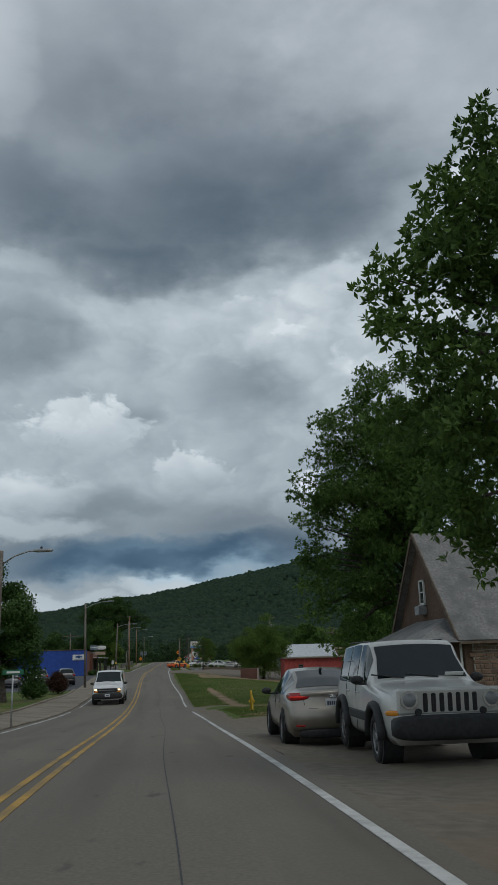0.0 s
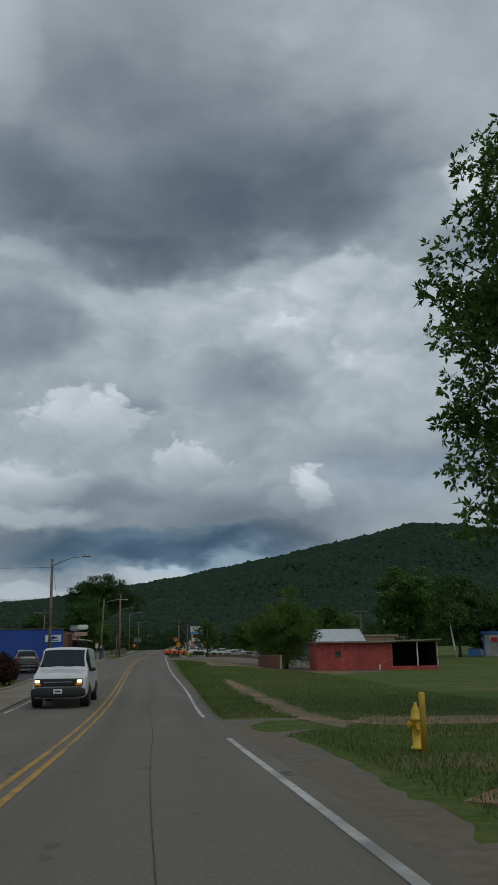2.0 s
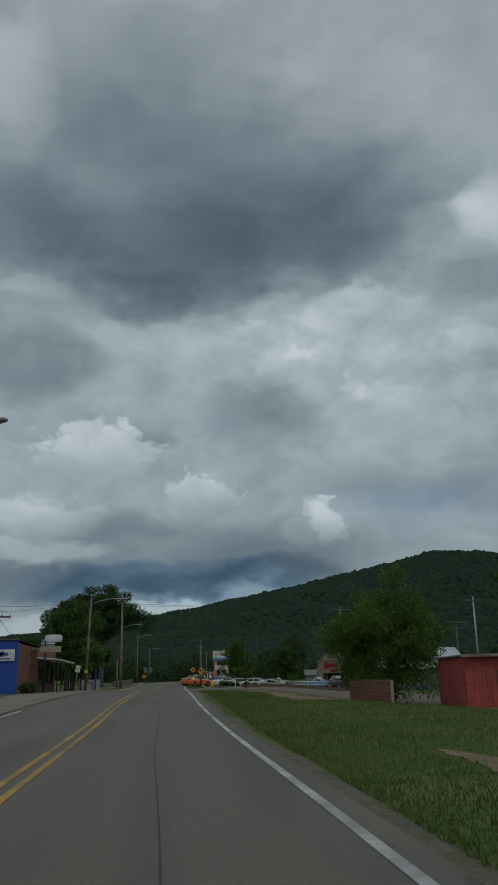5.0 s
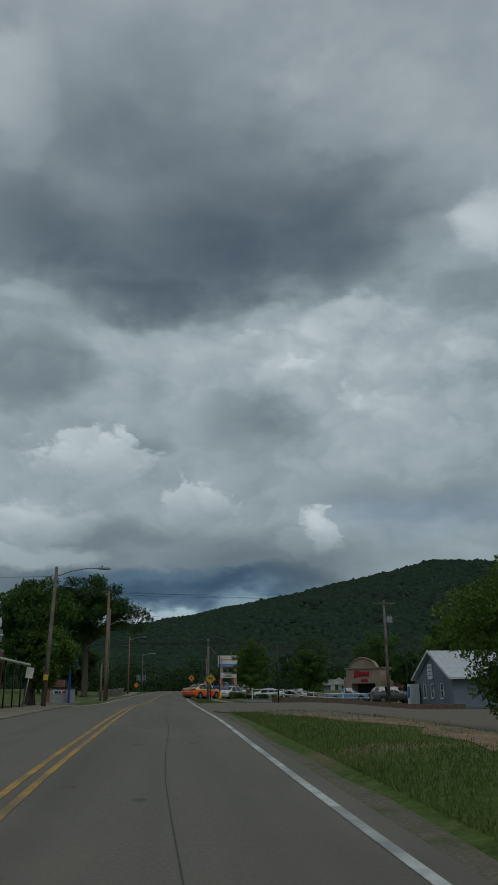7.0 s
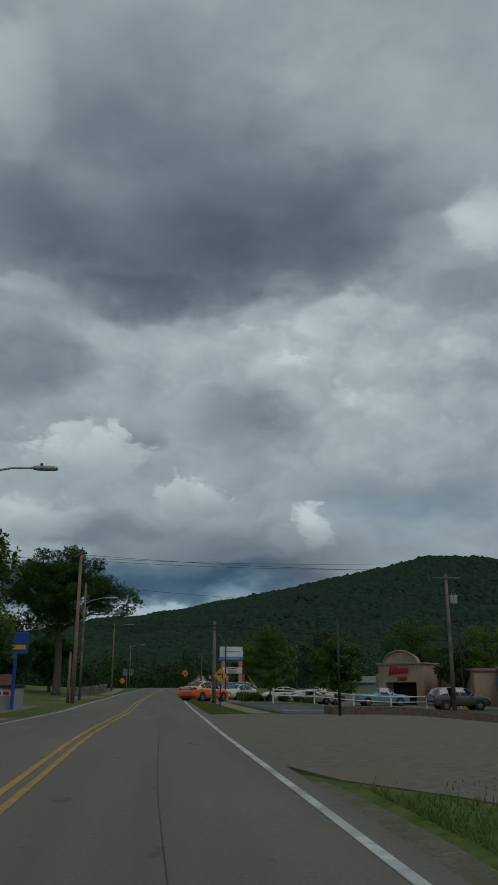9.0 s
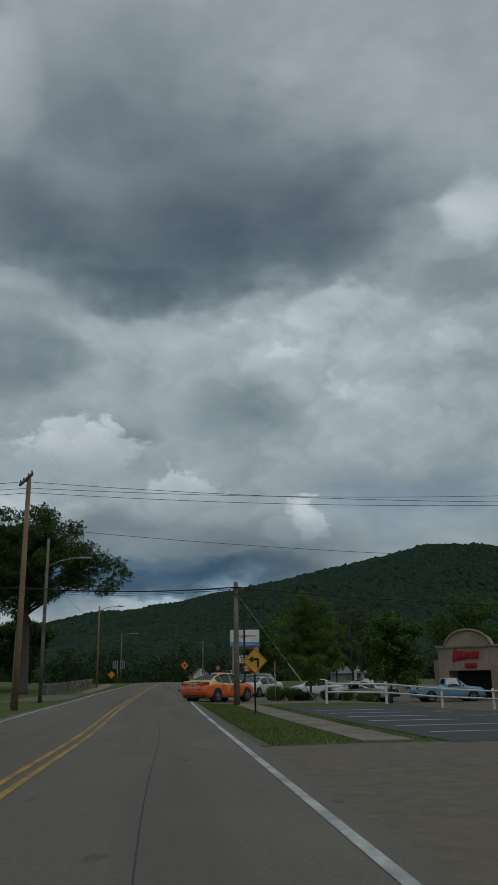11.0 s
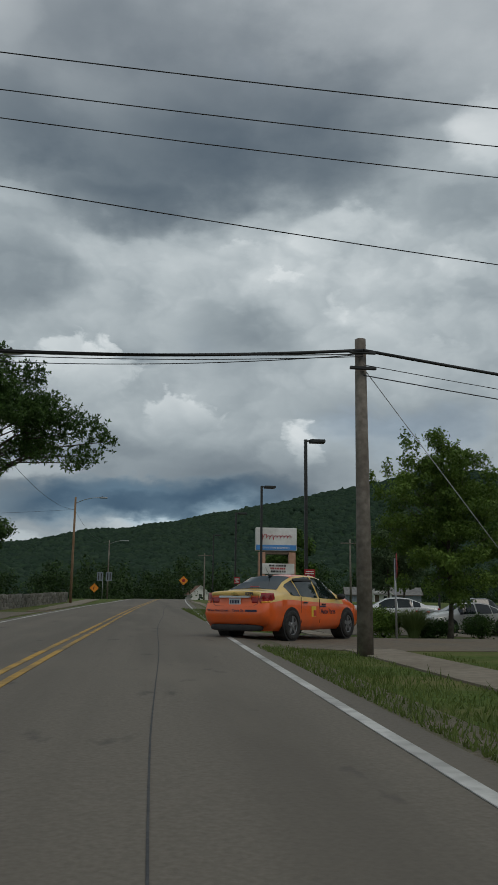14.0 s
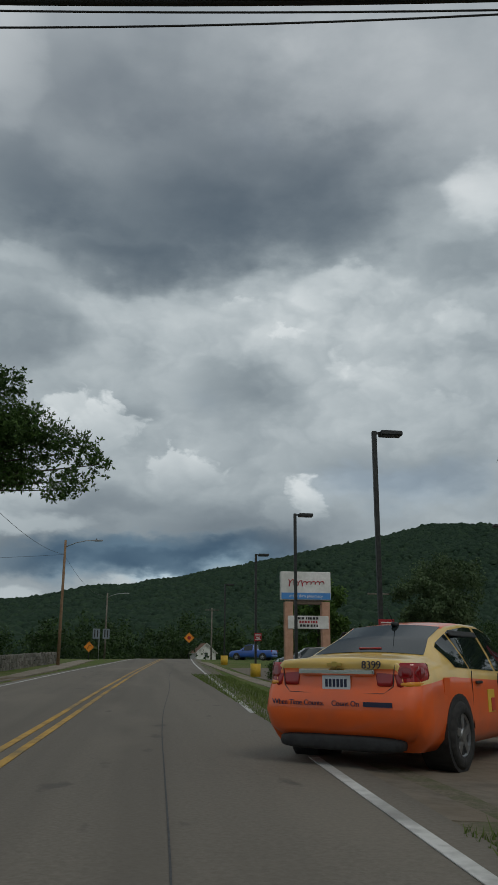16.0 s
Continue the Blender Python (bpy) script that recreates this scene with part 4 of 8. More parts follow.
def build_town_trees():
    """The belt of trees at the hill's foot and between the houses."""
    rng = random.Random(5)
    spots = []
    for _ in range(620):
        y = rng.uniform(255, 420)
        x = rng.uniform(-0.35 * y, 0.62 * y)
        if -9 < x < 9 + 0.02 * y and y < 345 or x < -5 and y < 335:
            continue
        if y < 345 and 8 < x < 75 and rng.random() < 0.72:
            continue
        if abs(x - (y - 150) * 0.30) < 12 and y < 334:
            continue
        r = rng.choice((rng.uniform(1.6, 3.0), rng.uniform(2.6, 4.4), rng.uniform(3.6, 5.8)))
        spots.append((x, y, land(x, y), r, r * rng.uniform(1.5, 2.3)))
    for k in range(80):
        x = -75 + 150 * k / 80
        r = rng.uniform(3.0, 5.0)
        y = rng.uniform(365, 430)
        spots.append((x, y, 1.0, r, r * 1.9))
    clumps = []
    for x, y, z, r, h in spots:
        for _ in range(14):
            a, q = rng.uniform(0, 6.28), r * rng.uniform(0.0, 0.8)
            zz = z + h * rng.uniform(0.08, 0.95)
            clumps.append((x + q * math.cos(a), y + q * math.sin(a), zz, r * 0.34, r * 0.34, r * 0.32))
    ob = leaf_mesh("town_trees", clumps, 125000, 0.8, leaf_mat("leaf_town", (0.014, 0.034, 0.013), (0.060, 0.105, 0.032), 0.15), None, 77, jitter=0.4)
    tagged(ob, "belt of mixed green trees at the foot of the hill", "trees", kind="stuff")


build_town_trees()


def build_grass():
    """Taller grass along the road's edge."""
    g = np.random.default_rng(9)
    n = 260000
    y = 31.5 + (200 - 31.5) * g.random(n)
    x = 1.95 + 9.5 * g.random(n) ** 1.6
    keep = ~((np.abs(x - 4.1) < 0.38 * g.random(n) ** 0.35) & (y > 43) & (y < 74)) & ~((y > 92) & (y < 117) & (x > np.minimum(4.4, 2.0 + 0.20 * (116 - y))) & (g.random(n) > 0.10 + 0.5 * (np.sin(x * 1.9) * np.sin(y * 0.9 + x) > 0.55))) & ~((y > 116.5) & (y < 143.5)) & ~((y > 143) & (x > 3.66) & ~((x > 4.8) & (x < 5.25) & (y < 168))) & ~((y > 168.5) & (y < 176.2))
    keep &= ~((y < 41.6) & (x < 2.9)) & ~((y > 41) & (y < 49.2) & (x < 5.2 - 0.78 * np.abs(y - 45)))
    x, y = x[keep], y[keep]
    n = len(x)
    z = np.array([land(a, b) for a, b in zip(x, y)]) - 0.01
    h = g.uniform(0.03, 0.10, n) * np.where(g.random(n) < 0.05, 2.0, 1.0)
    a = g.uniform(0, 6.28, n)
    w = 0.011
    lean = g.normal(size=(n, 2)) * 0.35
    v = np.empty((n, 3, 3))
    v[:, 0] = np.stack([x - w * np.cos(a), y - w * np.sin(a), z], 1)
    v[:, 1] = np.stack([x + w * np.cos(a), y + w * np.sin(a), z], 1)
    v[:, 2] = np.stack([x + lean[:, 0] * h, y + lean[:, 1] * h, z + h], 1)
    me = bpy.data.meshes.new("verge_grass")
    me.from_pydata(v.reshape(-1, 3).tolist(), [], np.arange(n * 3).reshape(-1, 3).tolist())
    me.materials.append(leaf_mat("leaf_grass", (0.060, 0.105, 0.022), (0.20, 0.245, 0.075), 0.35))
    tagged(new("verge_grass", me), "uneven grass and weeds along the road edge", "grass", kind="stuff")


build_grass()


def ornamental_grass(x, y, r, h, seed):
    """A fountain of long thin arching blades."""
    g = np.random.default_rng(seed)
    t = thing("ornamental_grass", pose(x, y, land(x, y)), "fountain of long pale green ornamental grass beside the bush", "plant")
    n, k = 900, 6
    a, reach, top = g.uniform(0, 6.283, n), r * g.uniform(0.25, 1.0, n), h * g.uniform(0.6, 1.1, n)
    vs, fs = [], []
    for i in range(n):
        dx, dy = math.cos(a[i]), math.sin(a[i])
        for j in range(k):
            s_ = j / (k - 1)
            q, z = 0.12 + reach[i] * s_ ** 1.3, top[i] * (1.7 * s_ - 1.0 * s_ * s_)
            w = 0.010 * (1 - 0.85 * s_)
            vs += [(dx * q - dy * w, dy * q + dx * w, z), (dx * q + dy * w, dy * q - dx * w, z)]
            if j:
                b = len(vs) - 4
                fs.append((b, b + 1, b + 3, b + 2))
    mesh_from("blades", vs, fs, leaf_mat("leaf_ornamental", (0.10, 0.15, 0.05), (0.24, 0.30, 0.12), 0.3), t)


ornamental_grass(8.0, 177.7, 0.95, 1.15, 91)
ornamental_grass(11.7, 178.7, 0.7, 1.0, 92)

# ---- vehicles ----
def curve(table, y):
    """Reads a table of (y, value) smoothly."""
    if y <= table[0][0]:
        return table[0][1]
    for (a, va), (b, vb) in zip(table, table[1:]):
        if y <= b:
            t = (y - a) / (b - a)
            return va + (vb - va) * t
    return table[-1][1]


SHAPES = {
    "sedan": dict(length=4.6, half=0.895, top=[(-2.30, 1.015), (-2.26, 1.05), (-2.2, 1.06), (-1.75, 1.075), (-1.6, 1.10), (-1.2, 1.28), (-0.8, 1.425), (-0.3, 1.475), (0.2, 1.465), (0.5, 1.41), (1.2, 1.04), (1.6, 0.97), (2.0, 0.87), (2.2, 0.76), (2.30, 0.58)],
                  belt=[(-2.3, 0.90), (-1.5, 0.985), (0.0, 0.93), (1.2, 0.90), (2.3, 0.70)], width=[(-2.3, 0.72), (-2.26, 0.795), (-2.18, 0.85), (-2.0, 0.885), (-1.0, 0.895), (1.0, 0.895), (1.8, 0.88), (2.1, 0.80), (2.3, 0.62)],
                  roof=0.60, rear=(-1.58, -0.82), front=(0.5, 1.16), sides=[(-1.30, -0.92), (-0.88, -0.10), (-0.02, 0.86)], wheels=(-1.33, 1.36), wr=0.325),
    "crossover": dict(length=4.6, half=0.92, top=[(-2.30, 0.7), (-2.28, 1.0), (-2.2, 1.15), (-1.95, 1.50), (-1.7, 1.62), (-0.8, 1.68), (0.1, 1.66), (0.4, 1.60), (1.1, 1.13), (1.7, 1.05), (2.1, 0.92), (2.30, 0.62)],
                      belt=[(-2.3, 1.06), (-1.0, 1.06), (1.1, 1.0), (2.3, 0.78)], width=[(-2.3, 0.78), (-2.2, 0.86), (-1.8, 0.91), (1.7, 0.91), (2.1, 0.82), (2.3, 0.66)],
                      roof=0.64, rear=(-2.16, -1.8), front=(0.42, 1.08), sides=[(-1.75, -1.15), (-1.08, -0.22), (-0.12, 0.74)], wheels=(-1.33, 1.33), wr=0.35),
    "jeep": dict(length=4.35, half=0.90, top=[(-2.17, 0.75), (-2.15, 1.1), (-2.05, 1.55), (-1.9, 1.74), (-0.6, 1.79), (0.2, 1.78), (0.34, 1.72), (0.86, 1.18), (1.0, 1.14), (1.95, 1.06), (2.10, 0.98), (2.17, 0.62)],
                 belt=[(-2.2, 1.12), (0.8, 1.10), (2.2, 0.96)], width=[(-2.17, 0.80), (-2.1, 0.86), (-1.8, 0.90), (1.7, 0.89), (2.0, 0.84), (2.17, 0.74)],
                 roof=0.70, rear=(-2.12, -1.96), front=(0.36, 0.84), sides=[(-1.85, -1.05), (-0.98, -0.26), (-0.16, 0.52)], wheels=(-1.30, 1.33), wr=0.36),
    "van": dict(length=5.69, half=1.0, top=[(-2.84, 0.8), (-2.82, 1.7), (-2.7, 2.0), (-2.3, 2.06), (0.6, 2.08), (1.1, 2.0), (1.75, 1.38), (1.9, 1.30), (2.5, 1.16), (2.75, 1.0), (2.84, 0.62)],
                belt=[(-2.84, 1.22), (1.7, 1.20), (2.84, 1.0)], width=[(-2.84, 0.92), (-2.6, 1.0), (2.2, 1.0), (2.6, 0.94), (2.84, 0.82)],
                roof=0.80, rear=(-2.81, -2.75), front=(1.12, 1.74), sides=[(0.35, 1.42)], wheels=(-1.75, 1.68), wr=0.37),
    "pickup": dict(length=5.5, half=0.97, top=[(-2.75, 0.7), (-2.73, 1.10), (-2.6, 1.12), (-0.62, 1.12), (-0.5, 1.16), (-0.36, 1.70), (-0.1, 1.76), (0.5, 1.75), (0.7, 1.68), (1.25, 1.20), (1.5, 1.14), (2.4, 1.05), (2.65, 0.92), (2.75, 0.6)],
                   belt=[(-2.75, 1.08), (1.2, 1.08), (2.75, 0.95)], width=[(-2.75, 0.92), (-2.6, 0.97), (2.3, 0.96), (2.6, 0.90), (2.75, 0.80)],
                   roof=0.66, rear=(-0.48, -0.37), front=(0.72, 1.22), sides=[(-0.28, 0.82)], wheels=(-1.62, 1.72), wr=0.38),
}


def make_car(name, m, shape, body_paint, label, category="car", group="", two_tone=None, detail=1):
    """A vehicle that heads along its own +y: a body lofted over its sections, panes laid into it, wheels, lamps, bumpers, mirrors."""
    s = SHAPES[shape]
    t = thing(name, m, label, category, group)
    L2 = s["length"] / 2
    marks = {v for v, _ in s["top"]} | {v for v, _ in s["width"]} | set(s["rear"]) | set(s["front"]) | {v for w in s["sides"] for v in w}
    ys = sorted(marks | {-L2 + 0.16 * i for i in range(1, int(s["length"] / 0.16))})
    ys = [y for i, y in enumerate(ys) if i == 0 or y - ys[i - 1] > 0.006]
    zb = 0.20 if shape in ("sedan",) else 0.30

    def section(y):
        w, zt, zl = curve(s["width"], y), curve(s["top"], y), curve(s["belt"], y)
        k = (zt - zl) / max(0.3, max(v for _, v in s["top"]) - zl)
        zl = min(zl, zt - 0.05)
        cab = min(1.0, max(0.0, k * 1.6))
        wt = (w - 0.09) * (1 - cab) + s["roof"] * cab
        low = zb + (0.10 if abs(y) > L2 - 0.15 else 0.0)
        pts = [(0, low), (w * 0.86, low), (w * 0.965, low + 0.10), (w, low + 0.26), (w * 0.995, (low + zl) / 2 + 0.14), (w * 0.985, zl - 0.10), (w * 0.955, zl)]
        for f in (0.33, 0.66, 1.0):
            pts.append((w * 0.955 + (wt - w * 0.955) * (f ** 1.15), zl + (zt - 0.055 - zl) * f))
        pts += [(wt * 0.93, zt - 0.018), (wt * 0.6, zt), (wt * 0.3, zt + 0.01), (0, zt + 0.013)]
        return pts

    rows = [section(y) for y in ys]

    def tuck(y, z):
        """The tail's own relief: bumper out, boot lid in, a small lip on top."""
        if shape != "sedan" or y > -1.95:
            return y
        k = min(1.0, (-1.95 - y) / 0.3)
        return y + k * (0.10 * step(0.42, 0.28, z) - 0.055 * step(0.36, 0.46, z) * step(0.76, 0.70, z) + 0.03 * step(0.74, 0.80, z) * step(1.0, 0.95, z) - 0.02 * step(0.98, 1.02, z))

    n = len(rows[0])

    def surf(bm, j0, j1, i0, i1, push, side, mat=0, narrow=1.0):
        """The panel between sections j0..j1 and section points i0..i1 on one side, pushed out a little."""
        grid = []
        for j in range(j0, j1 + 1):
            line = []
            for i in range(i0, i1 + 1):
                x, z = rows[j][i]
                nx, nz = (1.0, 0.12) if i < 10 else (0.1, 1.0)
                line.append(bm.verts.new((side * narrow * (x + push * nx if x > 1e-6 else 0), ys[j], z + push * nz)))
            grid.append(line)
        for a, b in zip(grid, grid[1:]):
            for i in range(len(a) - 1):
                q = (a[i], a[i + 1], b[i + 1], b[i])
                bm.faces.new(q if side > 0 else q[::-1]).material_index = mat

    # body: both halves, closed at the ends
    bm = bmesh.new()
    grid = []
    for j, y in enumerate(ys):
        right = [bm.verts.new((x, tuck(y, z), z)) for x, z in rows[j]]
        left = [right[0]] + [bm.verts.new((-x, tuck(y, z), z)) for x, z in rows[j][1:-1]] + [right[-1]]
        grid.append((right, left))
    for j in range(len(ys) - 1):
        ym = (ys[j] + ys[j + 1]) / 2
        for side in (0, 1):
            a, b = grid[j][side], grid[j + 1][side]
            for i in range(n - 1):
                q = (a[i], a[i + 1], b[i + 1], b[i])
                q = [v for k, v in enumerate(q) if v not in q[:k]]
                if len(q) > 2:
                    f = bm.faces.new(q if side == 0 else q[::-1])
                    f.smooth = True
                    if two_tone:
                        on_roof = i >= 10 and s["rear"][1] - 0.05 <= ym <= s["front"][0] + 0.05
                        f.material_index = 0 if i < 5 or on_roof or ym > s["front"][1] else 1
    for j in (0, len(ys) - 1):
        r_, l_ = grid[j]
        for i in range(n - 1):
            q = [r_[i], r_[i + 1], l_[i + 1], l_[i]]
            q = [v for k, v in enumerate(q) if v not in q[:k]]
            if len(q) > 2:
                f = bm.faces.new(q if j == 0 else q[::-1])
                f.smooth = j == 0
                if two_tone and j == 0 and (r_[i].co.z + r_[i + 1].co.z) / 2 > 0.955:
                    f.material_index = 1
    bmesh.ops.recalc_face_normals(bm, faces=bm.faces)
    body = part("body", bm, [body_paint, two_tone] if two_tone else body_paint, t)
    at = {round(y, 3): j for j, y in enumerate(ys)}

    def idx(y):
        return min(range(len(ys)), key=lambda j: abs(ys[j] - y))

    for nm, (a, b) in (("rear_window", s["rear"]), ("windscreen", s["front"])):
        bm = bmesh.new()
        for side in (1, -1):
            surf(bm, idx(a), idx(b), 10, n - 1, 0.008, side, 0, 0.95 if shape == "sedan" else 1.0)
        part(nm, bm, GLASS, t, smooth=True)
    for a, b in s["sides"]:
        for side in (1, -1):
            bm = bmesh.new()
            surf(bm, idx(a), idx(b), 6, 9, 0.006, side)
            part("side_window", bm, GLASS, t, smooth=True)
    # doors: seams as thin dark strips, handles
    if detail:
        for a, b in s["sides"][-2:]:
            for side in (1, -1):
                w = curve(s["width"], (a + b) / 2)
                zl = curve(s["belt"], a)
                part("door_handle", box((0.03, 0.17, 0.03), (side * (w + 0.004), a + 0.16, zl - 0.14), None, 0.008), body_paint if not two_tone else BLACK, t)
                part("door_seam", box((0.008, 0.008, zl - 0.38), (side * (w * 0.993), a - 0.03, (zl + 0.34) / 2)), BLACK, t)
    # wheels in dark arches
    for y in s["wheels"]:
        for side in (1, -1):
            w = curve(s["width"], y)
            r = s["wr"]
            bm = bmesh.new()
            bmesh.ops.create_cone(bm, cap_ends=True, segments=28, radius1=r + 0.055, radius2=r + 0.055, depth=0.30, matrix=Matrix.Translation((side * (w - 0.144), y, r + 0.015)) @ Matrix.Rotation(math.pi / 2, 4, "Y"))
            part("wheel_arch", bm, BLACK, t)
            wheel = part("wheel", tyre(r, 0.215), RUBBER, t)
            wheel.matrix_basis = Matrix.Translation((side * (w - 0.068), y, r - 0.005)) @ (Matrix() if side > 0 else Matrix.Rotation(math.pi, 4, "Z"))
            part("rim", rim(r), ALLOY, wheel)
    # mirrors
    ym = s["front"][1] - 0.32
    for side in (1, -1):
        zl, w = curve(s["belt"], ym), curve(s["width"], ym)
        bm = bmesh.new()
        bmesh.ops.create_icosphere(bm, subdivisions=2, radius=1, matrix=Matrix.Translation((side * (w + 0.10), ym, zl + 0.07)) @ Matrix.Diagonal((0.115, 0.07, 0.075, 1)))
        add_box(bm, (0.12, 0.05, 0.03), (side * (w + 0.01), ym, zl + 0.01))
        part("mirror", bm, BLACK, t, smooth=True)
    return t, s


def tyre(r, width):
    bm = bmesh.new()
    rings = []
    for x, q in ((-width / 2, 0.62), (-width / 2, 0.90), (-width / 2 + 0.03, 1.0), (width / 2 - 0.03, 1.0), (width / 2, 0.90), (width / 2, 0.66), (width / 2 - 0.03, 0.64)):
        rings.append([bm.verts.new((x, r * q * math.cos(a), r * q * math.sin(a))) for a in (2 * math.pi * k / 24 for k in range(24))])
    for a, b in zip(rings, rings[1:]):
        for k in range(24):
            bm.faces.new((a[k], a[(k + 1) % 24], b[(k + 1) % 24], b[k])).smooth = True
    bm.faces.new(rings[0])
    bmesh.ops.recalc_face_normals(bm, faces=bm.faces)
    return bm


def rim(r):
    bm = bmesh.new()
    bmesh.ops.create_cone(bm, cap_ends=True, segments=20, radius1=0.09, radius2=0.06, depth=0.03, matrix=Matrix.Translation((0.085, 0, 0)) @ Matrix.Rotation(math.pi / 2, 4, "Y"))
    for k in range(5):
        add_box(bm, (0.03, 0.075, r * 0.58), (0.075, 0, r * 0.34), None)
        bmesh.ops.rotate(bm, cent=(0, 0, 0), matrix=Matrix.Rotation(2 * math.pi / 5, 3, "X"), verts=bm.verts[:])
    ring = [[bm.verts.new((x, r * q * math.cos(a), r * q * math.sin(a))) for a in (2 * math.pi * k / 24 for k in range(24))] for x, q in ((0.085, 0.66), (0.095, 0.62), (0.06, 0.56))]
    for a, b in zip(ring, ring[1:]):
        for k in range(24):
            bm.faces.new((a[k], a[(k + 1) % 24], b[(k + 1) % 24], b[k])).smooth = True
    return bm


TAIL = plain_mat("tail_lens", (0.34, 0.010, 0.012), 0.12, coat=0.6)
TAIL_D = plain_mat("tail_lens_deep", (0.22, 0.006, 0.008), 0.1, coat=0.6)
TAIL_ON = plain_mat("tail_lens_lit", (0.5, 0.01, 0.01), 0.2, emit=((1.0, 0.05, 0.03), 0.12))
CLEAR = plain_mat("lamp_clear", (0.55, 0.56, 0.57), 0.12, coat=0.6)
AMBER = plain_mat("lamp_amber", (0.75, 0.28, 0.02), 0.2, coat=0.5)
HEAD_ON = plain_mat("headlamp_lit", (0.9, 0.8, 0.6), 0.2, emit=((1.0, 0.76, 0.48), 1.1))
PLATE = plain_mat("plate", (0.62, 0.64, 0.66), 0.5)
INK = plain_mat("ink_dark", (0.02, 0.025, 0.06), 0.6)


def blob(size, at, rot=(0, 0, 0), power=0.62):
    """A soft-cornered block: a sphere swelled towards its box."""
    bm = bmesh.new()
    bmesh.ops.create_icosphere(bm, subdivisions=3, radius=1)
    for v in bm.verts:
        c = [math.copysign(abs(q) ** power, q) for q in v.co]
        v.co = Vector((c[0] * size[0] / 2, c[1] * size[1] / 2, c[2] * size[2] / 2))
    bm.transform(Matrix.Translation(at) @ Euler([radians(a) for a in rot]).to_matrix().to_4x4())
    return bm


def lettering(name, text, m, height, material, parent, label=""):
    """Words in the built-in letter, turned to a mesh; they face the pose's +z."""
    cu = bpy.data.curves.new(name, "FONT")
    cu.body, cu.size, cu.extrude, cu.align_x, cu.align_y = text, height * 1.38, 0.004, "CENTER", "CENTER"
    tmp = new(name, cu)
    me = bpy.data.meshes.new_from_object(tmp.evaluated_get(bpy.context.evaluated_depsgraph_get()))
    bpy.data.objects.remove(tmp)
    me.materials.clear()
    me.materials.append(material)
    ob = new(name, me)
    ob.parent = parent
    ob.matrix_basis = m
    if label:
        ob["label"] = label
    return ob


CORNER = [(0.0, -2.272), (0.42, -2.272), (0.685, -2.27), (0.765, -2.235), (0.82, -2.165), (0.852, -2.0), (0.868, -1.6)]


def wrap_panel(side, u0, u1, z0, z1, push, power=5.0):
    """A lamp that follows the car's rear corner: u runs outwards along the corner from 0.38 m off the middle."""
    pts = [Vector((x, y)) for x, y in CORNER]

    def at(u):
        u += 0.38
        for a, b in zip(pts, pts[1:]):
            d = (b - a).length
            if u <= d:
                n = Vector(((b - a).y, -(b - a).x)).normalized()
                return a.lerp(b, u / d), n
            u -= d
        return pts[-1], Vector((1, 0))

    bm = bmesh.new()
    nu, nz = 14, 6
    outer, inner = [], []
    for i in range(nu + 1):
        p, n = at(u0 + (u1 - u0) * i / nu)
        h = (z1 - z0) / 2 * (1 - abs(2 * i / nu - 1) ** power) ** 0.5
        h = max(h, 0.012)
        ro, ri = [], []
        for k in range(nz + 1):
            z = (z0 + z1) / 2 + h * (2 * k / nz - 1)
            bulge = push * (1 - 0.5 * abs(2 * k / nz - 1) ** 3)
            lean = 0.10 * (z - 0.82)
            ro.append(bm.verts.new((side * (p.x + n.x * bulge), p.y + n.y * bulge + lean, z)))
            ri.append(bm.verts.new((side * (p.x - n.x * 0.05), p.y - n.y * 0.05 + lean, z)))
        outer.append(ro)
        inner.append(ri)
    for i in range(nu):
        for k in range(nz):
            bm.faces.new((outer[i][k], outer[i + 1][k], outer[i + 1][k + 1], outer[i][k + 1]))
        bm.faces.new((outer[i][0], inner[i][0], inner[i + 1][0], outer[i + 1][0]))
        bm.faces.new((outer[i][nz], outer[i + 1][nz], inner[i + 1][nz], inner[i][nz]))
    for k in range(nz):
        bm.faces.new((outer[0][k], outer[0][k + 1], inner[0][k + 1], inner[0][k]))
        bm.faces.new((outer[nu][k], inner[nu][k], inner[nu][k + 1], outer[nu][k + 1]))
    bmesh.ops.recalc_face_normals(bm, faces=bm.faces)
    return bm


def tail_lamps(t, s, lit=False, high=0.90, size=(0.34, 0.16, 0.19), inset=0.16, low=0.0):
    L2 = s["length"] / 2
    w = curve(s["width"], -L2 + 0.12)
    for side in (1, -1):
        lamp = part("tail_lamp", blob(size, (side * (w - inset), -L2 + 0.07, high), (0, 0, side * -16)), TAIL, t, "red tail lamp", smooth=True)
        part("lens", blob((size[1] * 0.75, 0.05, size[2] * 0.72), (side * (w - inset + 0.05), -L2 - 0.002, high), (0, 0, side * -16)), TAIL_ON if lit else TAIL, lamp, smooth=True)


def rear_plate(t, s, z, y=None):
    L2 = s["length"] / 2
    y = -L2 - 0.012 if y is None else y
    p = part("number_plate", box((0.31, 0.014, 0.155), (0, y, z), None, 0.004), PLATE, t, "white number plate with dark bars")
    for k in range(6):
        part("bar", box((0.028, 0.006, 0.075), (-0.105 + 0.042 * k, y - 0.008, z - 0.005)), INK, p)


def headlamps(t, s, z, size=(0.34, 0.22, 0.16), lit=False, round_=False, inset=0.2):
    L2 = s["length"] / 2
    w = curve(s["width"], L2 - 0.12)
    for side in (1, -1):
        part("headlamp", blob(size, (side * (w - inset), L2 - 0.08, z), (0, 0, side * -22), 1.0 if round_ else 0.62), HEAD_ON if lit else CLEAR, t, smooth=True)


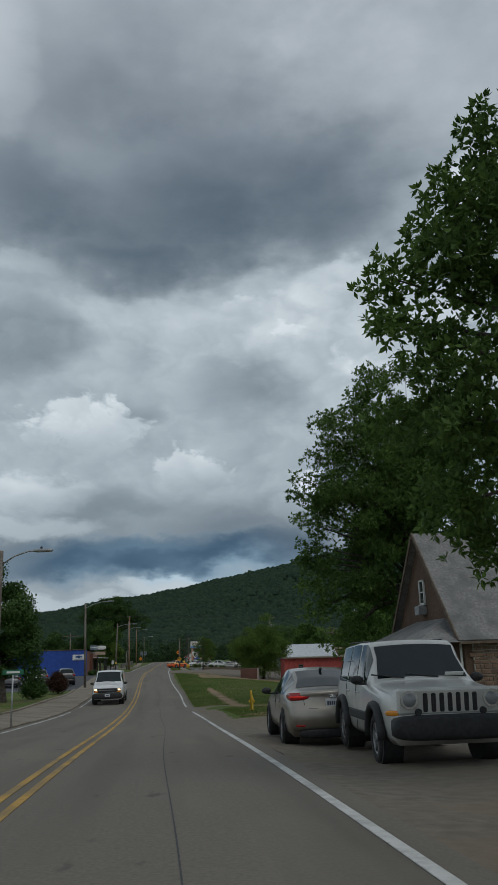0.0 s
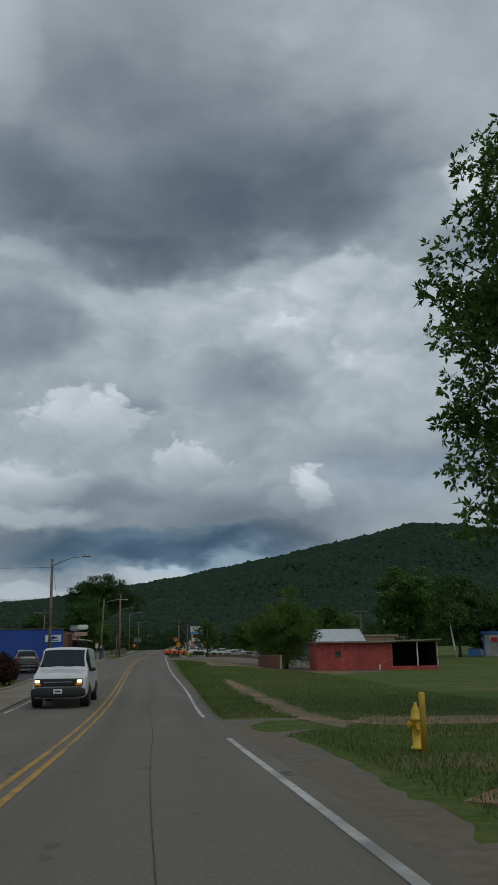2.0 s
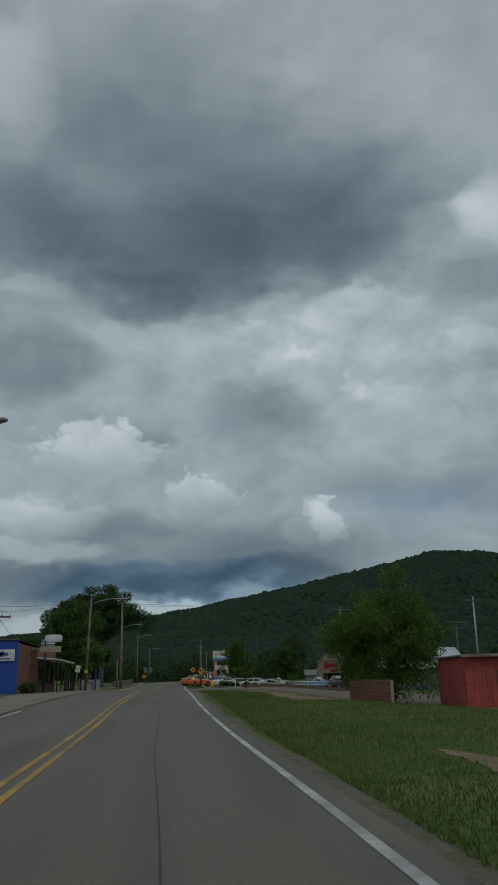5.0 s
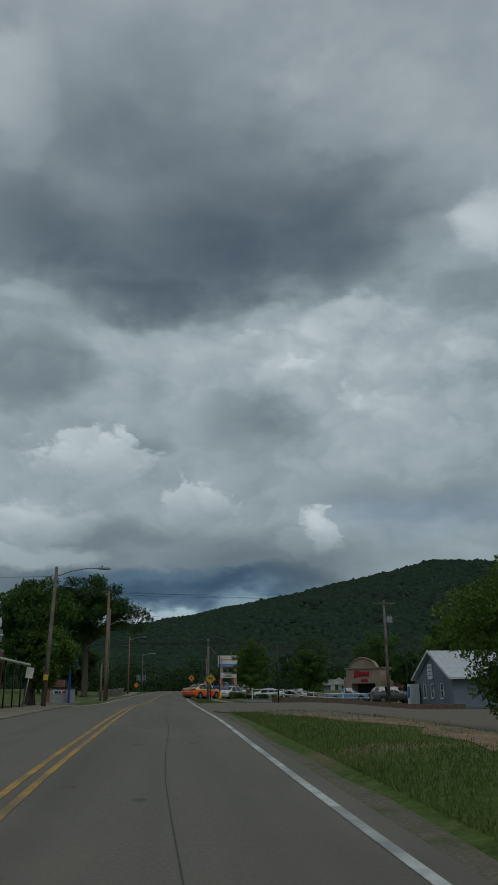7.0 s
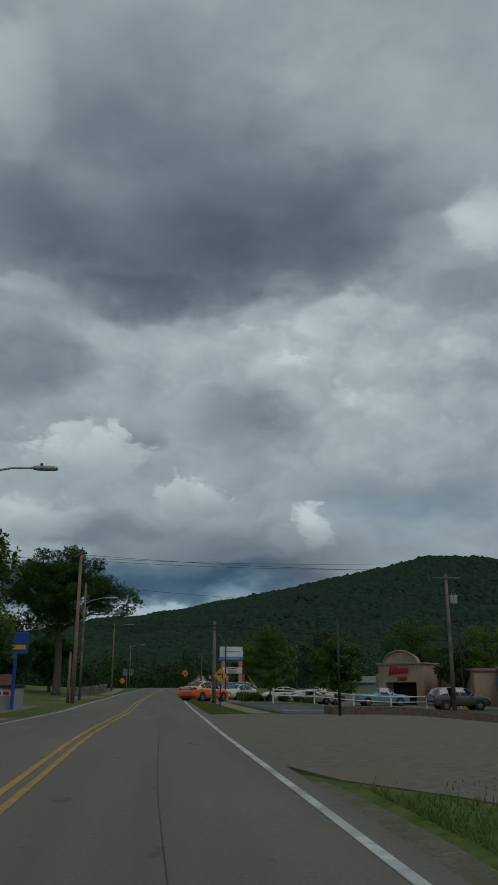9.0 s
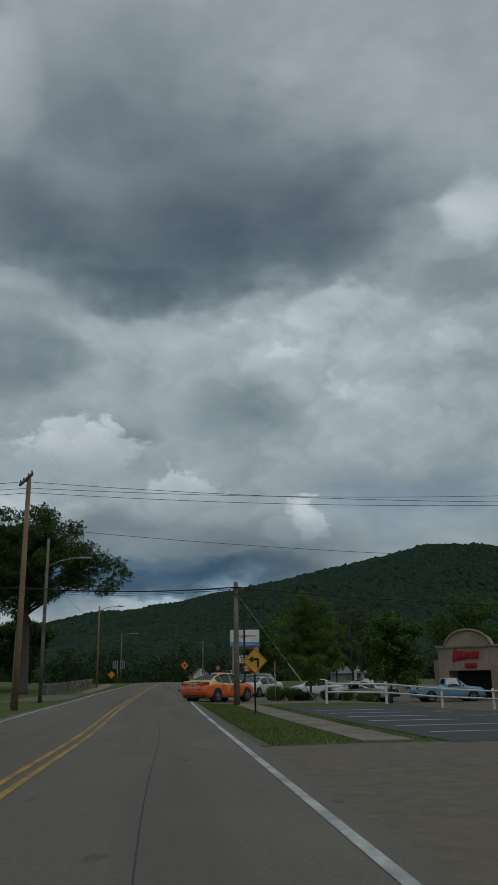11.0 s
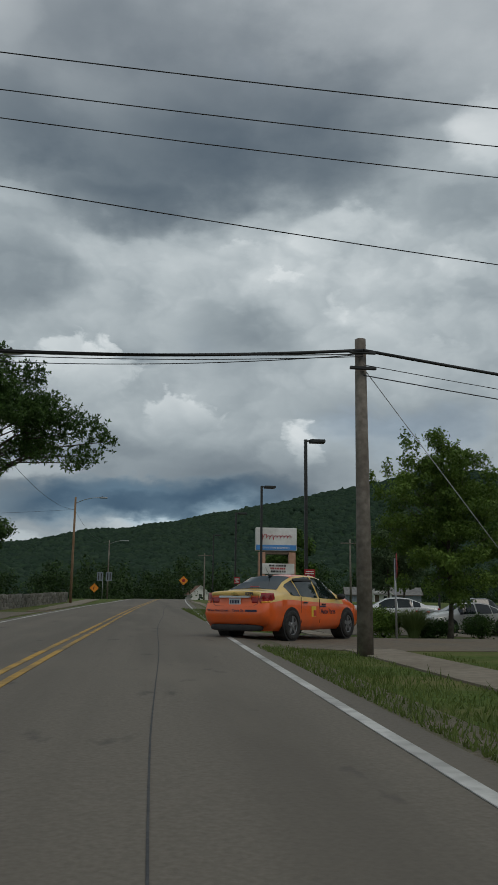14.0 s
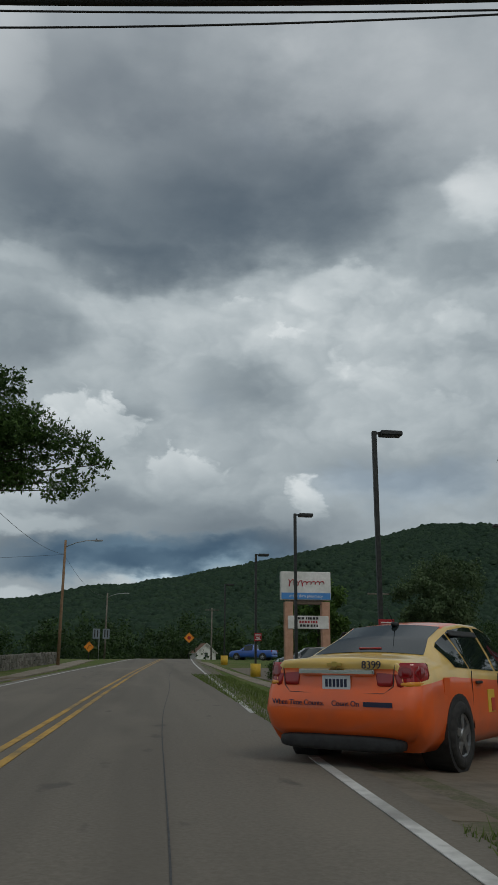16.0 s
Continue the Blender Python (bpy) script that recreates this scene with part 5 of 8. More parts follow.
def parked(shape, x, y, heading, body_paint, label, lift=0.0, front=True, category="car"):
    m = pose(x, y, land(x, y) + 0.03 + lift, 0, 0, heading)
    t, s = make_car("parked_" + {"crossover": "suv", "jeep": "suv"}.get(shape, shape), m, shape, body_paint, label, category, detail=0)
    hz = s["top"][-1][1]
    headlamps(t, s, hz + 0.12)
    tail_lamps(t, s, high=s["belt"][0][1] - 0.06)
    L2 = s["length"] / 2
    part("grille", box((0.8, 0.05, 0.16), (0, L2 - 0.005, hz), None, 0.02), BLACK, t)
    part("bumper", blob((curve(s["width"], L2) * 2.05, 0.22, 0.24), (0, L2 - 0.04, 0.42)), body_paint, t, smooth=True)
    part("bumper", blob((curve(s["width"], -L2) * 2.1, 0.22, 0.26), (0, -L2 + 0.04, 0.46)), body_paint, t, smooth=True)
    return t

# ---- the vehicles that stand in the street and the car parks ----
def spot(x, y, heading=0.0, lift=0.02):
    """A pose on the ground at a place given in plan units."""
    mx, my = place(x, y)
    return pose(mx, my, land(mx, my) + lift, 0, 0, heading)


ORANGE = paint("orange", (0.90, 0.125, 0.007))
CREAM = paint("cream", (0.80, 0.53, 0.13))
SILVER = paint("silver", (0.66, 0.65, 0.61), 0.2)
CHAMPAGNE = paint("champagne", (0.37, 0.335, 0.285), 0.7)
WHITE_P = paint("white", (0.74, 0.75, 0.75))
BLACK_P = paint("black", (0.018, 0.019, 0.021))
BLUE_P = paint("blue", (0.035, 0.07, 0.22), 0.2)
GREY_P = paint("grey", (0.10, 0.10, 0.105), 0.3)
SKY_P = paint("pale_blue", (0.16, 0.32, 0.46))


def build_taxi():
    t, s = make_car("saloon_car", pose(3.36, 173.15, land(3.36, 173.1) + 0.045, 0, 0, -41), "sedan", ORANGE,
                    "orange saloon car with cream upper body, turning off the road", "car", two_tone=CREAM)
    L2 = 2.3
    for side in (1, -1):
        lamp = part("tail_lamp", wrap_panel(side, 0.235, 0.64, 0.79, 1.02, 0.009, 9.0), TAIL, t, "large red tail lamp", smooth=True)
        part("lens", wrap_panel(side, 0.27, 0.41, 0.86, 0.99, 0.0115, 2.6), TAIL_D, lamp, smooth=True)
        part("lens", wrap_panel(side, 0.43, 0.56, 0.86, 0.99, 0.0115, 2.6), TAIL_D, lamp, smooth=True)
        part("inner_lamp", wrap_panel(side, 0.045, 0.225, 0.80, 0.99, 0.009, 9.0), TAIL, t, "red inner tail lamp on the boot lid", smooth=True)
        part("reflector", wrap_panel(side, 0.30, 0.58, 0.80, 0.845, 0.014, 3.0), AMBER, lamp, smooth=True)
    part("trim_bar", box((0.84, 0.05, 0.065), (0, -L2 + 0.005, 0.93), None, 0.015), CHROME, t, "wide chrome bar over the plate")
    part("bumper_lower", blob((1.36, 0.20, 0.15), (0, -L2 + 0.10, 0.27), (0, 0, 0), 0.45), BLACK, t, smooth=True)
    lid = [(-0.62, 1.0), (-0.60, 0.80), (-0.52, 0.735), (0.0, 0.725), (0.52, 0.735), (0.60, 0.80), (0.62, 1.0)]
    part("lid_seam", tube([(x, -L2 + (0.027 if z > 0.78 else -0.012), z) for x, z in lid], 0.005, 5), BLACK, t)
    rear_plate(t, s, 0.83, -L2 + 0.012)
    badge = bmesh.new()
    add_box(badge, (0.17, 0.018, 0.034), (0, -L2 - 0.022, 1.0), None, 0.006)
    add_box(badge, (0.06, 0.02, 0.058), (0, -L2 - 0.022, 1.0), None, 0.006)
    part("badge", badge, plain_mat("badge_gold", (0.5, 0.36, 0.10), 0.3, 0.8), t)
    part("high_brake_lamp", box((0.26, 0.03, 0.022), (0, -1.50, 1.165), Matrix.Rotation(radians(-30), 4, "X"), 0.006), TAIL, t)
    part("seat_back", blob((0.42, 0.12, 0.22), (-0.34, -0.95, 1.18)), BLACK, t, smooth=True)
    part("aerial", tube([(0, -0.86, 1.44), (0, -1.05, 1.62)], [0.006, 0.003], 6), BLACK, t)
    part("aerial_base", blob((0.07, 0.14, 0.05), (0, -0.84, 1.445)), BLACK, t, smooth=True)
    for side in (1, -1):
        part("weathershield", box((0.02, 0.85, 0.07), (side * 0.655, -0.48, 1.335), Matrix.Rotation(radians(side * -32), 4, "Y"), 0.006), BLACK, t)
        part("headlamp", blob((0.34, 0.34, 0.15), (side * 0.66, L2 - 0.14, 0.70), (0, 0, side * -22)), CLEAR, t, smooth=True)
        part("fuel_flap" if side > 0 else "side_badge", box((0.006, 0.16, 0.16) if side > 0 else (0.006, 0.1, 0.03), (side * 0.882, -1.62, 0.80), None, 0.002), ORANGE, t)
    back = Matrix.Rotation(radians(90), 4, "X")
    lettering("fleet_number", "8399", Matrix.Translation((0.40, -L2 - 0.024, 0.995)) @ back, 0.075, INK, t)
    lettering("slogan", "When Time Counts.", Matrix.Translation((-0.40, -L2 - 0.062, 0.635)) @ back, 0.052, INK, t)
    lettering("slogan", "Count On", Matrix.Translation((0.13, -L2 - 0.062, 0.635)) @ back, 0.052, INK, t)
    outward = Matrix(((0, 0, 1, 0), (1, 0, 0, 0), (0, 1, 0, 0), (0, 0, 0, 1)))
    lettering("door_words", "Auto Parts", Matrix.Translation((0.896, 0.36, 0.62)) @ outward, 0.12, INK, t)
    part("door_bar", box((0.006, 0.30, 0.035), (0.894, 0.10, 0.74)), INK, t, "dark lettering bar")
    logo = part("door_badge", box((0.006, 0.22, 0.24), (0.895, -0.34, 0.62), None, 0.002), plain_mat("badge_yellow", (0.75, 0.50, 0.06), 0.35), t, "yellow and red square door badge")
    part("red_half", box((0.006, 0.12, 0.14), (0.899, -0.29, 0.58), None, 0.002), plain_mat("badge_red", (0.55, 0.05, 0.04), 0.35), logo)
    part("slogan_bar", box((0.30, 0.006, 0.045), (0.47, -L2 - 0.058, 0.635)), INK, t)


def build_jeep():
    """Boxy silver sports utility with dark plastic flares, nose to the viewer."""
    t, s = make_car("suv", pose(4.18, 14.3, land(4.1, 14.3) + 0.03, 0, 0, 178), "jeep", SILVER, "boxy silver sport utility vehicle with dark flares, parked on the apron", "car")
    L2 = s["length"] / 2
    part("front_panel", box((1.52, 0.10, 0.36), (0, L2 - 0.035, 0.90), Matrix.Rotation(radians(-6), 4, "X"), 0.03), SILVER, t)
    for k in range(7):
        part("grille_slot", box((0.078, 0.05, 0.27), (-0.36 + 0.12 * k, L2 + 0.004, 0.885), Matrix.Rotation(radians(-6), 4, "X"), 0.02), BLACK, t)
    for side in (1, -1):
        bm = bmesh.new()
        bmesh.ops.create_cone(bm, cap_ends=True, segments=24, radius1=0.135, radius2=0.125, depth=0.10, matrix=Matrix.Translation((side * 0.60, L2 + 0.0, 0.925)) @ Matrix.Rotation(radians(-90), 4, "X"))
        lamp = part("headlamp", bm, CHROME, t, "round headlamp")
        bm = bmesh.new()
        bmesh.ops.create_icosphere(bm, subdivisions=2, radius=0.11, matrix=Matrix.Translation((side * 0.60, L2 + 0.03, 0.925)) @ Matrix.Diagonal((1, 0.45, 1, 1)))
        part("lens", bm, plain_mat("lamp_glass", (0.24, 0.25, 0.26), 0.08, coat=0.5), lamp, smooth=True)
        bm = bmesh.new()
        bmesh.ops.create_cone(bm, cap_ends=True, segments=16, radius1=0.05, radius2=0.045, depth=0.05, matrix=Matrix.Translation((side * 0.47, L2 + 0.015, 0.76)) @ Matrix.Rotation(radians(-90), 4, "X"))
        part("fog_lamp", bm, BLACK, t)
        part("turn_signal", blob((0.24, 0.10, 0.08), (side * 0.80, L2 - 0.12, 0.745), (0, 0, side * -35)), AMBER, t, smooth=True)
        for y in s["wheels"]:
            arc = [(side * 0.93, y + 0.47 * math.cos(a), 0.36 + 0.47 * math.sin(a)) for a in (math.pi * k / 12 for k in range(13))]
            part("wheel_flare", tube(arc, 0.065, 8), BLACK, t)
        part("side_moulding", box((0.04, 1.5, 0.14), (side * 0.905, 0.0, 0.62), None, 0.015), BLACK, t)
        part("roof_rail", tube([(side * 0.62, -1.8, 1.72), (side * 0.62, -1.7, 1.785), (side * 0.62, 0.0, 1.785), (side * 0.62, 0.1, 1.72)], 0.013, 8), BLACK, t)
    part("bumper", blob((1.74, 0.40, 0.34), (0, L2 + 0.02, 0.55), (0, 0, 0), 0.4), BLACK, t, smooth=True)
    part("rear_bumper", blob((1.7, 0.3, 0.28), (0, -L2, 0.52), (0, 0, 0), 0.4), BLACK, t, smooth=True)
    part("sun_strip", box((0.30, 0.01, 0.10), (-0.52, 0.84, 1.23), Matrix.Rotation(radians(-44), 4, "X")), WHITE, t, "paper on the dashboard")
    for k in (-0.25, 0.3):
        part("wiper", tube([(k, 0.87, 1.20), (k + 0.52, 0.80, 1.255)], 0.011, 6), BLACK, t)


def build_saloon():
    t, s = make_car("saloon_car", pose(3.40, 18.95, land(3.4, 18.9) + 0.03, 0, 0, -1.5), "sedan", CHAMPAGNE, "silver-beige saloon car with red tail lamps, parked on the apron", "car")
    L2 = 2.3
    for side in (1, -1):
        lamp = part("tail_lamp", wrap_panel(side, 0.08, 0.72, 0.885, 1.03, 0.022, 3.0), TAIL, t, "long red tail lamp", smooth=True)
        part("lens", wrap_panel(side, 0.16, 0.50, 0.93, 0.97, 0.028, 3.0), TAIL_ON, lamp, smooth=True)
        part("reflector", box((0.18, 0.03, 0.035), (side * 0.66, -L2 - 0.02, 0.42), None, 0.01), TAIL, t)
    part("trim_bar", box((0.5, 0.03, 0.03), (0, -L2 + 0.02, 0.985), None, 0.01), CHROME, t)
    part("bumper_lower", blob((1.36, 0.20, 0.17), (0, -L2 + 0.08, 0.27), (0, 0, 0), 0.45), BLACK, t, smooth=True)
    lid = [(-0.60, 1.0), (-0.56, 0.79), (-0.48, 0.735), (0.0, 0.725), (0.48, 0.735), (0.56, 0.79), (0.60, 1.0)]
    part("lid_seam", tube([(x, -L2 + (0.027 if z > 0.78 else -0.012), z) for x, z in lid], 0.005, 5), BLACK, t)
    part("badge", blob((0.13, 0.03, 0.055), (0, -L2 + 0.015, 0.935)), CHROME, t, smooth=True)
    rear_plate(t, s, 0.83, -L2 + 0.012)
    part("aerial_base", blob((0.06, 0.13, 0.06), (0, -0.9, 1.45)), BLACK, t, smooth=True)


def build_van():
    t, s = make_car("van", pose(-3.4, 58.4, land(-3.4, 58.4) + 0.03, 0, 0, 180), "van", WHITE_P, "white delivery van with lit headlamps in the other lane", "van")
    L2 = s["length"] / 2
    part("grille", box((1.70, 0.10, 0.26), (0, L2 - 0.005, 0.86), None, 0.03), BLACK, t)
    for side in (1, -1):
        part("headlamp", box((0.18, 0.08, 0.11), (side * 0.74, L2 + 0.035, 0.90), None, 0.02), HEAD_ON, t, "lit headlamp")
        part("turn_signal", box((0.24, 0.08, 0.08), (side * 0.72, L2 + 0.03, 0.78), None, 0.02), AMBER, t)
    part("grille_bar", box((1.0, 0.05, 0.03), (0, L2 + 0.045, 0.87), None, 0.008), CHROME, t)
    part("bumper", blob((1.92, 0.34, 0.34), (0, L2 - 0.02, 0.52), (0, 0, 0), 0.4), BLACK, t, smooth=True)
    p = part("number_plate", box((0.31, 0.014, 0.155), (0, L2 + 0.16, 0.56), None, 0.004), PLATE, t)
    part("bar", box((0.2, 0.01, 0.05), (0, L2 + 0.168, 0.56)), INK, p)
    for k in (-0.4, 0.25):
        part("wiper", tube([(k, 1.78, 1.37), (k + 0.6, 1.72, 1.43)], 0.013, 6), BLACK, t)


build_taxi()
build_jeep()
build_saloon()
build_van()
parked("sedan", 8.0, 192.5, 140, SILVER, "silver saloon car parked nose to the pavement")
parked("sedan", 8.2, 196.2, 140, BLUE_P, "dark blue saloon car parked nose to the pavement")
parked("crossover", 8.4, 200.0, 140, BLACK_P, "black sport utility vehicle parked nose to the pavement")
parked("crossover", 8.6, 203.9, 140, CHAMPAGNE, "silver-beige sport utility vehicle parked nose to the pavement")
parked("sedan", 13.2, 196.6, 80, WHITE_P, "white hatchback car parked behind the hedge")
parked("sedan", 15.4, 192.0, 100, SILVER, "pale silver car parked in the second row")
parked("crossover", 22.9, 169.9, -90, GREY_P, "dark grey sport utility vehicle parked behind the fence")
parked("pickup", 22.6, 191.4, -90, SKY_P, "pale blue pickup truck parked before the pharmacy", category="truck")
parked("pickup", 16.6, 194.0, -90, BLACK_P, "black pickup truck parked in the car park", category="truck")
parked("pickup", 12.4, 262.0, 60, paint("strong_blue", (0.012, 0.09, 0.42)), "bright blue truck parked beside the road", category="truck")
parked("crossover", 10.5, 217.0, 90, GREY_P, "dark sport utility vehicle parked beyond the sign")
parked("crossover", -10.2, 92.4, 12, BLACK_P, "dark sport utility vehicle parked by the blue building")
parked("crossover", -12.9, 92.0, 12, BLACK_P, "black sport utility vehicle parked by the blue building")
parked("sedan", -15.6, 91.2, 12, GREY_P, "dark grey car parked by the blue building")

# ---- buildings ----
PANE = plain_mat("window_pane", (0.02, 0.025, 0.03), 0.06, spec=0.6)
BRICK_BROWN = rough_mat("brown_brick", (0.105, 0.062, 0.040), (0.150, 0.092, 0.060), scale=7, rough=0.92, stain=(0.085, 0.052, 0.036), bump=0.4)
RED_BOARD = rough_mat("red_board", (0.34, 0.055, 0.046), (0.45, 0.095, 0.080), scale=4, rough=0.9, stain=(0.27, 0.060, 0.050), bump=0.3, random=0.06)
BLUE_WALL = rough_mat("blue_wall", (0.016, 0.060, 0.30), (0.024, 0.080, 0.37), scale=2.5, rough=0.7, stain=(0.014, 0.050, 0.24))
TAN = rough_mat("tan_render", (0.36, 0.27, 0.195), (0.44, 0.34, 0.25), scale=4, rough=0.9, stain=(0.30, 0.22, 0.16))
TAN_D = rough_mat("tan_dark", (0.24, 0.17, 0.12), (0.30, 0.22, 0.16), scale=4, rough=0.9)
GREY_SIDING = rough_mat("grey_siding", (0.16, 0.19, 0.225), (0.20, 0.235, 0.27), scale=3, rough=0.75, stain=(0.14, 0.165, 0.19))
GREY_METAL = rough_mat("grey_metal", (0.30, 0.31, 0.32), (0.36, 0.37, 0.38), scale=3, rough=0.6, stain=(0.26, 0.27, 0.27))
ROOF_WHITE = rough_mat("white_metal_roof", (0.52, 0.55, 0.57), (0.62, 0.65, 0.66), scale=2, rough=0.45, metal=0.2)
ROOF_BLUE = rough_mat("blue_metal_roof", (0.03, 0.10, 0.30), (0.045, 0.14, 0.38), scale=3, rough=0.5)
# near-black colour that stands in for indoor shade
SHADE_IN = plain_mat("inside_shade", (0.012, 0.012, 0.012), 0.9)
BROWN = rough_mat("brown_trim", (0.10, 0.07, 0.05), (0.16, 0.12, 0.09), scale=5, rough=0.85)
WEATHERED = rough_mat("weathered_board", (0.24, 0.21, 0.165), (0.34, 0.30, 0.24), scale=7, rough=0.92, stain=(0.17, 0.14, 0.11), bump=0.4)
RED_LETTER = rough_mat("red_sign", (0.32, 0.009, 0.014), (0.40, 0.012, 0.020), scale=3, rough=0.45)


def window(parent, at, size, rot=0.0, frame_mat=None, bars=1):
    """A framed pane, facing its own -y; at: its centre."""
    m = Matrix.Translation(at) @ Matrix.Rotation(radians(rot), 4, "Z")
    w, h = size
    fr = part("window", bmesh.new(), frame_mat or WHITE, parent)
    bm = bmesh.new()
    for x in (-w / 2, w / 2):
        add_box(bm, (0.07, 0.09, h + 0.07), (x, 0, 0), None, 0.008)
    for z in (-h / 2, h / 2):
        add_box(bm, (w + 0.07, 0.09, 0.07), (0, 0, z), None, 0.008)
    for k in range(bars):
        add_box(bm, (w, 0.06, 0.04), (0, 0, -h / 2 + h * (k + 1) / (bars + 1)))
    bm.to_mesh(fr.data)
    bm.free()
    fr.matrix_basis = m
    part("pane", box((w, 0.03, h), (0, 0.01, 0)), PANE, fr)
    part("sill", box((w + 0.2, 0.14, 0.05), (0, -0.03, -h / 2 - 0.06), None, 0.01), frame_mat or WHITE, fr)
    return fr


def gable_house(name, m, width, depth, eave, ridge, wall_mat, roof_mat, label, category="house", over=0.35, roof_label="", trim=None):
    """A gabled block: front gable on local -y, ridge along y; x is its width."""
    t = thing(name, m, label, category)
    h = width / 2
    poly = [(-h, -0.2), (h, -0.2), (h, eave), (0, ridge), (-h, eave)]
    for y, nm in ((0, "front_wall"), (depth - 0.2, "back_wall")):
        bm = prism(poly, 0.2)
        bm.transform(Matrix.Translation((0, y, 0)))
        part(nm, bm, wall_mat, t)
    for side in (1, -1):
        part("side_wall", box((0.2, depth - 0.4, eave + 0.2), (side * (h - 0.1), depth / 2, (eave - 0.2) / 2)), wall_mat, t)
        run, rise = h + over, (ridge - eave) / h * (h + over)
        ln, ang = math.hypot(run, rise), math.atan2(rise, run)
        mid = (side * run / 2, depth / 2, ridge - rise / 2 + 0.09)
        roof = part("roof", box((ln, depth + 2 * over, 0.10), mid, Matrix.Rotation(side * ang, 4, "Y"), 0.01), roof_mat, t, roof_label)
        for y in (-over, depth + over):
            part("rake_board", box((ln, 0.05, 0.18), (mid[0], y - 0.03, mid[2] - 0.02), Matrix.Rotation(side * ang, 4, "Y")), trim or WHITE, t)
        ex = side * (h + over)
        part("gutter", box((0.10, depth + 2 * over, 0.10), (ex + side * 0.04, depth / 2, ridge - rise + 0.03)), trim or WHITE, t)
    return t


def build_church():
    # gable towards the road, ridge running away from it
    m = pose(11.6, 36.0, land(11.6, 36.0), 0, 0, -90)
    t = gable_house("church", m, 9.0, 14.0, 2.75, 7.25, BRICK_BROWN, SHINGLE, "brick and stone church with a steep grey shingle roof", "church", over=0.3, roof_label="steep grey shingle roof", trim=BROWN)
    window(t, (0, -0.05, 4.75), (0.6, 1.0))
    part("air_conditioner", box((0.55, 0.4, 0.38), (0.1, -0.2, 3.95), None, 0.02), STEEL, t, "window air conditioner")
    part("downpipe", tube([(4.35, -0.1, 2.7), (4.35, -0.1, 0)], 0.05, 8), WHITE, t)
    # porch with a low hipped roof before the gable
    porch = part("porch_roof", bmesh.new(), SHINGLE, t, "low hipped shingle porch roof")
    bm = bmesh.new()
    lo = [bm.verts.new(p) for p in ((-3.6, -2.0, 2.5), (4.9, -2.0, 2.5), (4.9, 0.0, 2.5), (-3.6, 0.0, 2.5))]
    hi = [bm.verts.new(p) for p in ((-1.2, -0.02, 3.5), (2.6, -0.02, 3.5))]
    for f in ((lo[0], lo[1], hi[1], hi[0]), (lo[1], lo[2], hi[1]), (lo[3], lo[0], hi[0]), lo[::-1], (lo[2], lo[3], hi[0], hi[1])):
        bm.faces.new(f)
    bmesh.ops.recalc_face_normals(bm, faces=bm.faces)
    bm.to_mesh(porch.data)
    bm.free()
    part("fascia", box((8.56, 0.06, 0.12), (0.65, -2.02, 2.44)), BROWN, t)
    for x in (-3.4, -0.7, 2.0, 4.7):
        part("post", box((0.11, 0.11, 2.44), (x, -1.88, 1.22), None, 0.01), GREY_METAL, t)
    door = part("door", box((1.0, 0.08, 2.05), (0.3, -0.03, 1.03), None, 0.01), BROWN, t)
    part("glass", box((0.62, 0.02, 1.0), (0.3, -0.08, 1.4)), PANE, door)
    # plain blue-grey panel added for the bluish door under the porch
    part("door_pane", box((1.1, 0.12, 1.3), (-1.9, -0.07, 1.35), None, 0.02), GREY_SIDING, t, "blue-grey door pane under the porch")
    part("porch_floor", box((8.2, 2.2, 0.16), (0.45, -1.1, 0.05), None, 0.01), CONCRETE, t)
    # stone facing on the long wall that looks down the road
    rng = random.Random(8)
    backing = part("stone_facing", box((0.06, 13.4, 2.6), (9.0 / 2 + 0.03, 7.0, 1.3)), MORTAR, t, "uneven red-brown stone facing")
    z, row = 0.02, 0
    blocks = {}
    while z < 2.5:
        h = rng.choice((0.11, 0.15, 0.19))
        y = 0.05 + rng.uniform(0, 0.3)
        while y < 4.4:
            w = rng.choice((0.16, 0.24, 0.32, 0.40))
            key = (h, w)
            if key not in blocks:
                b = box((0.06, w - 0.025, h - 0.025), (0, 0, 0), None, 0.012)
                me = bpy.data.meshes.new("stone")
                b.to_mesh(me)
                b.free()
                me.materials.append(STONE)
                blocks[key] = me
            ob = new("stone", blocks[key])
            ob.parent = backing
            ob.location = (9.0 / 2 + 0.06 + rng.uniform(0, 0.012), y + w / 2, z + h / 2)
            y += w
        z += h
    return t


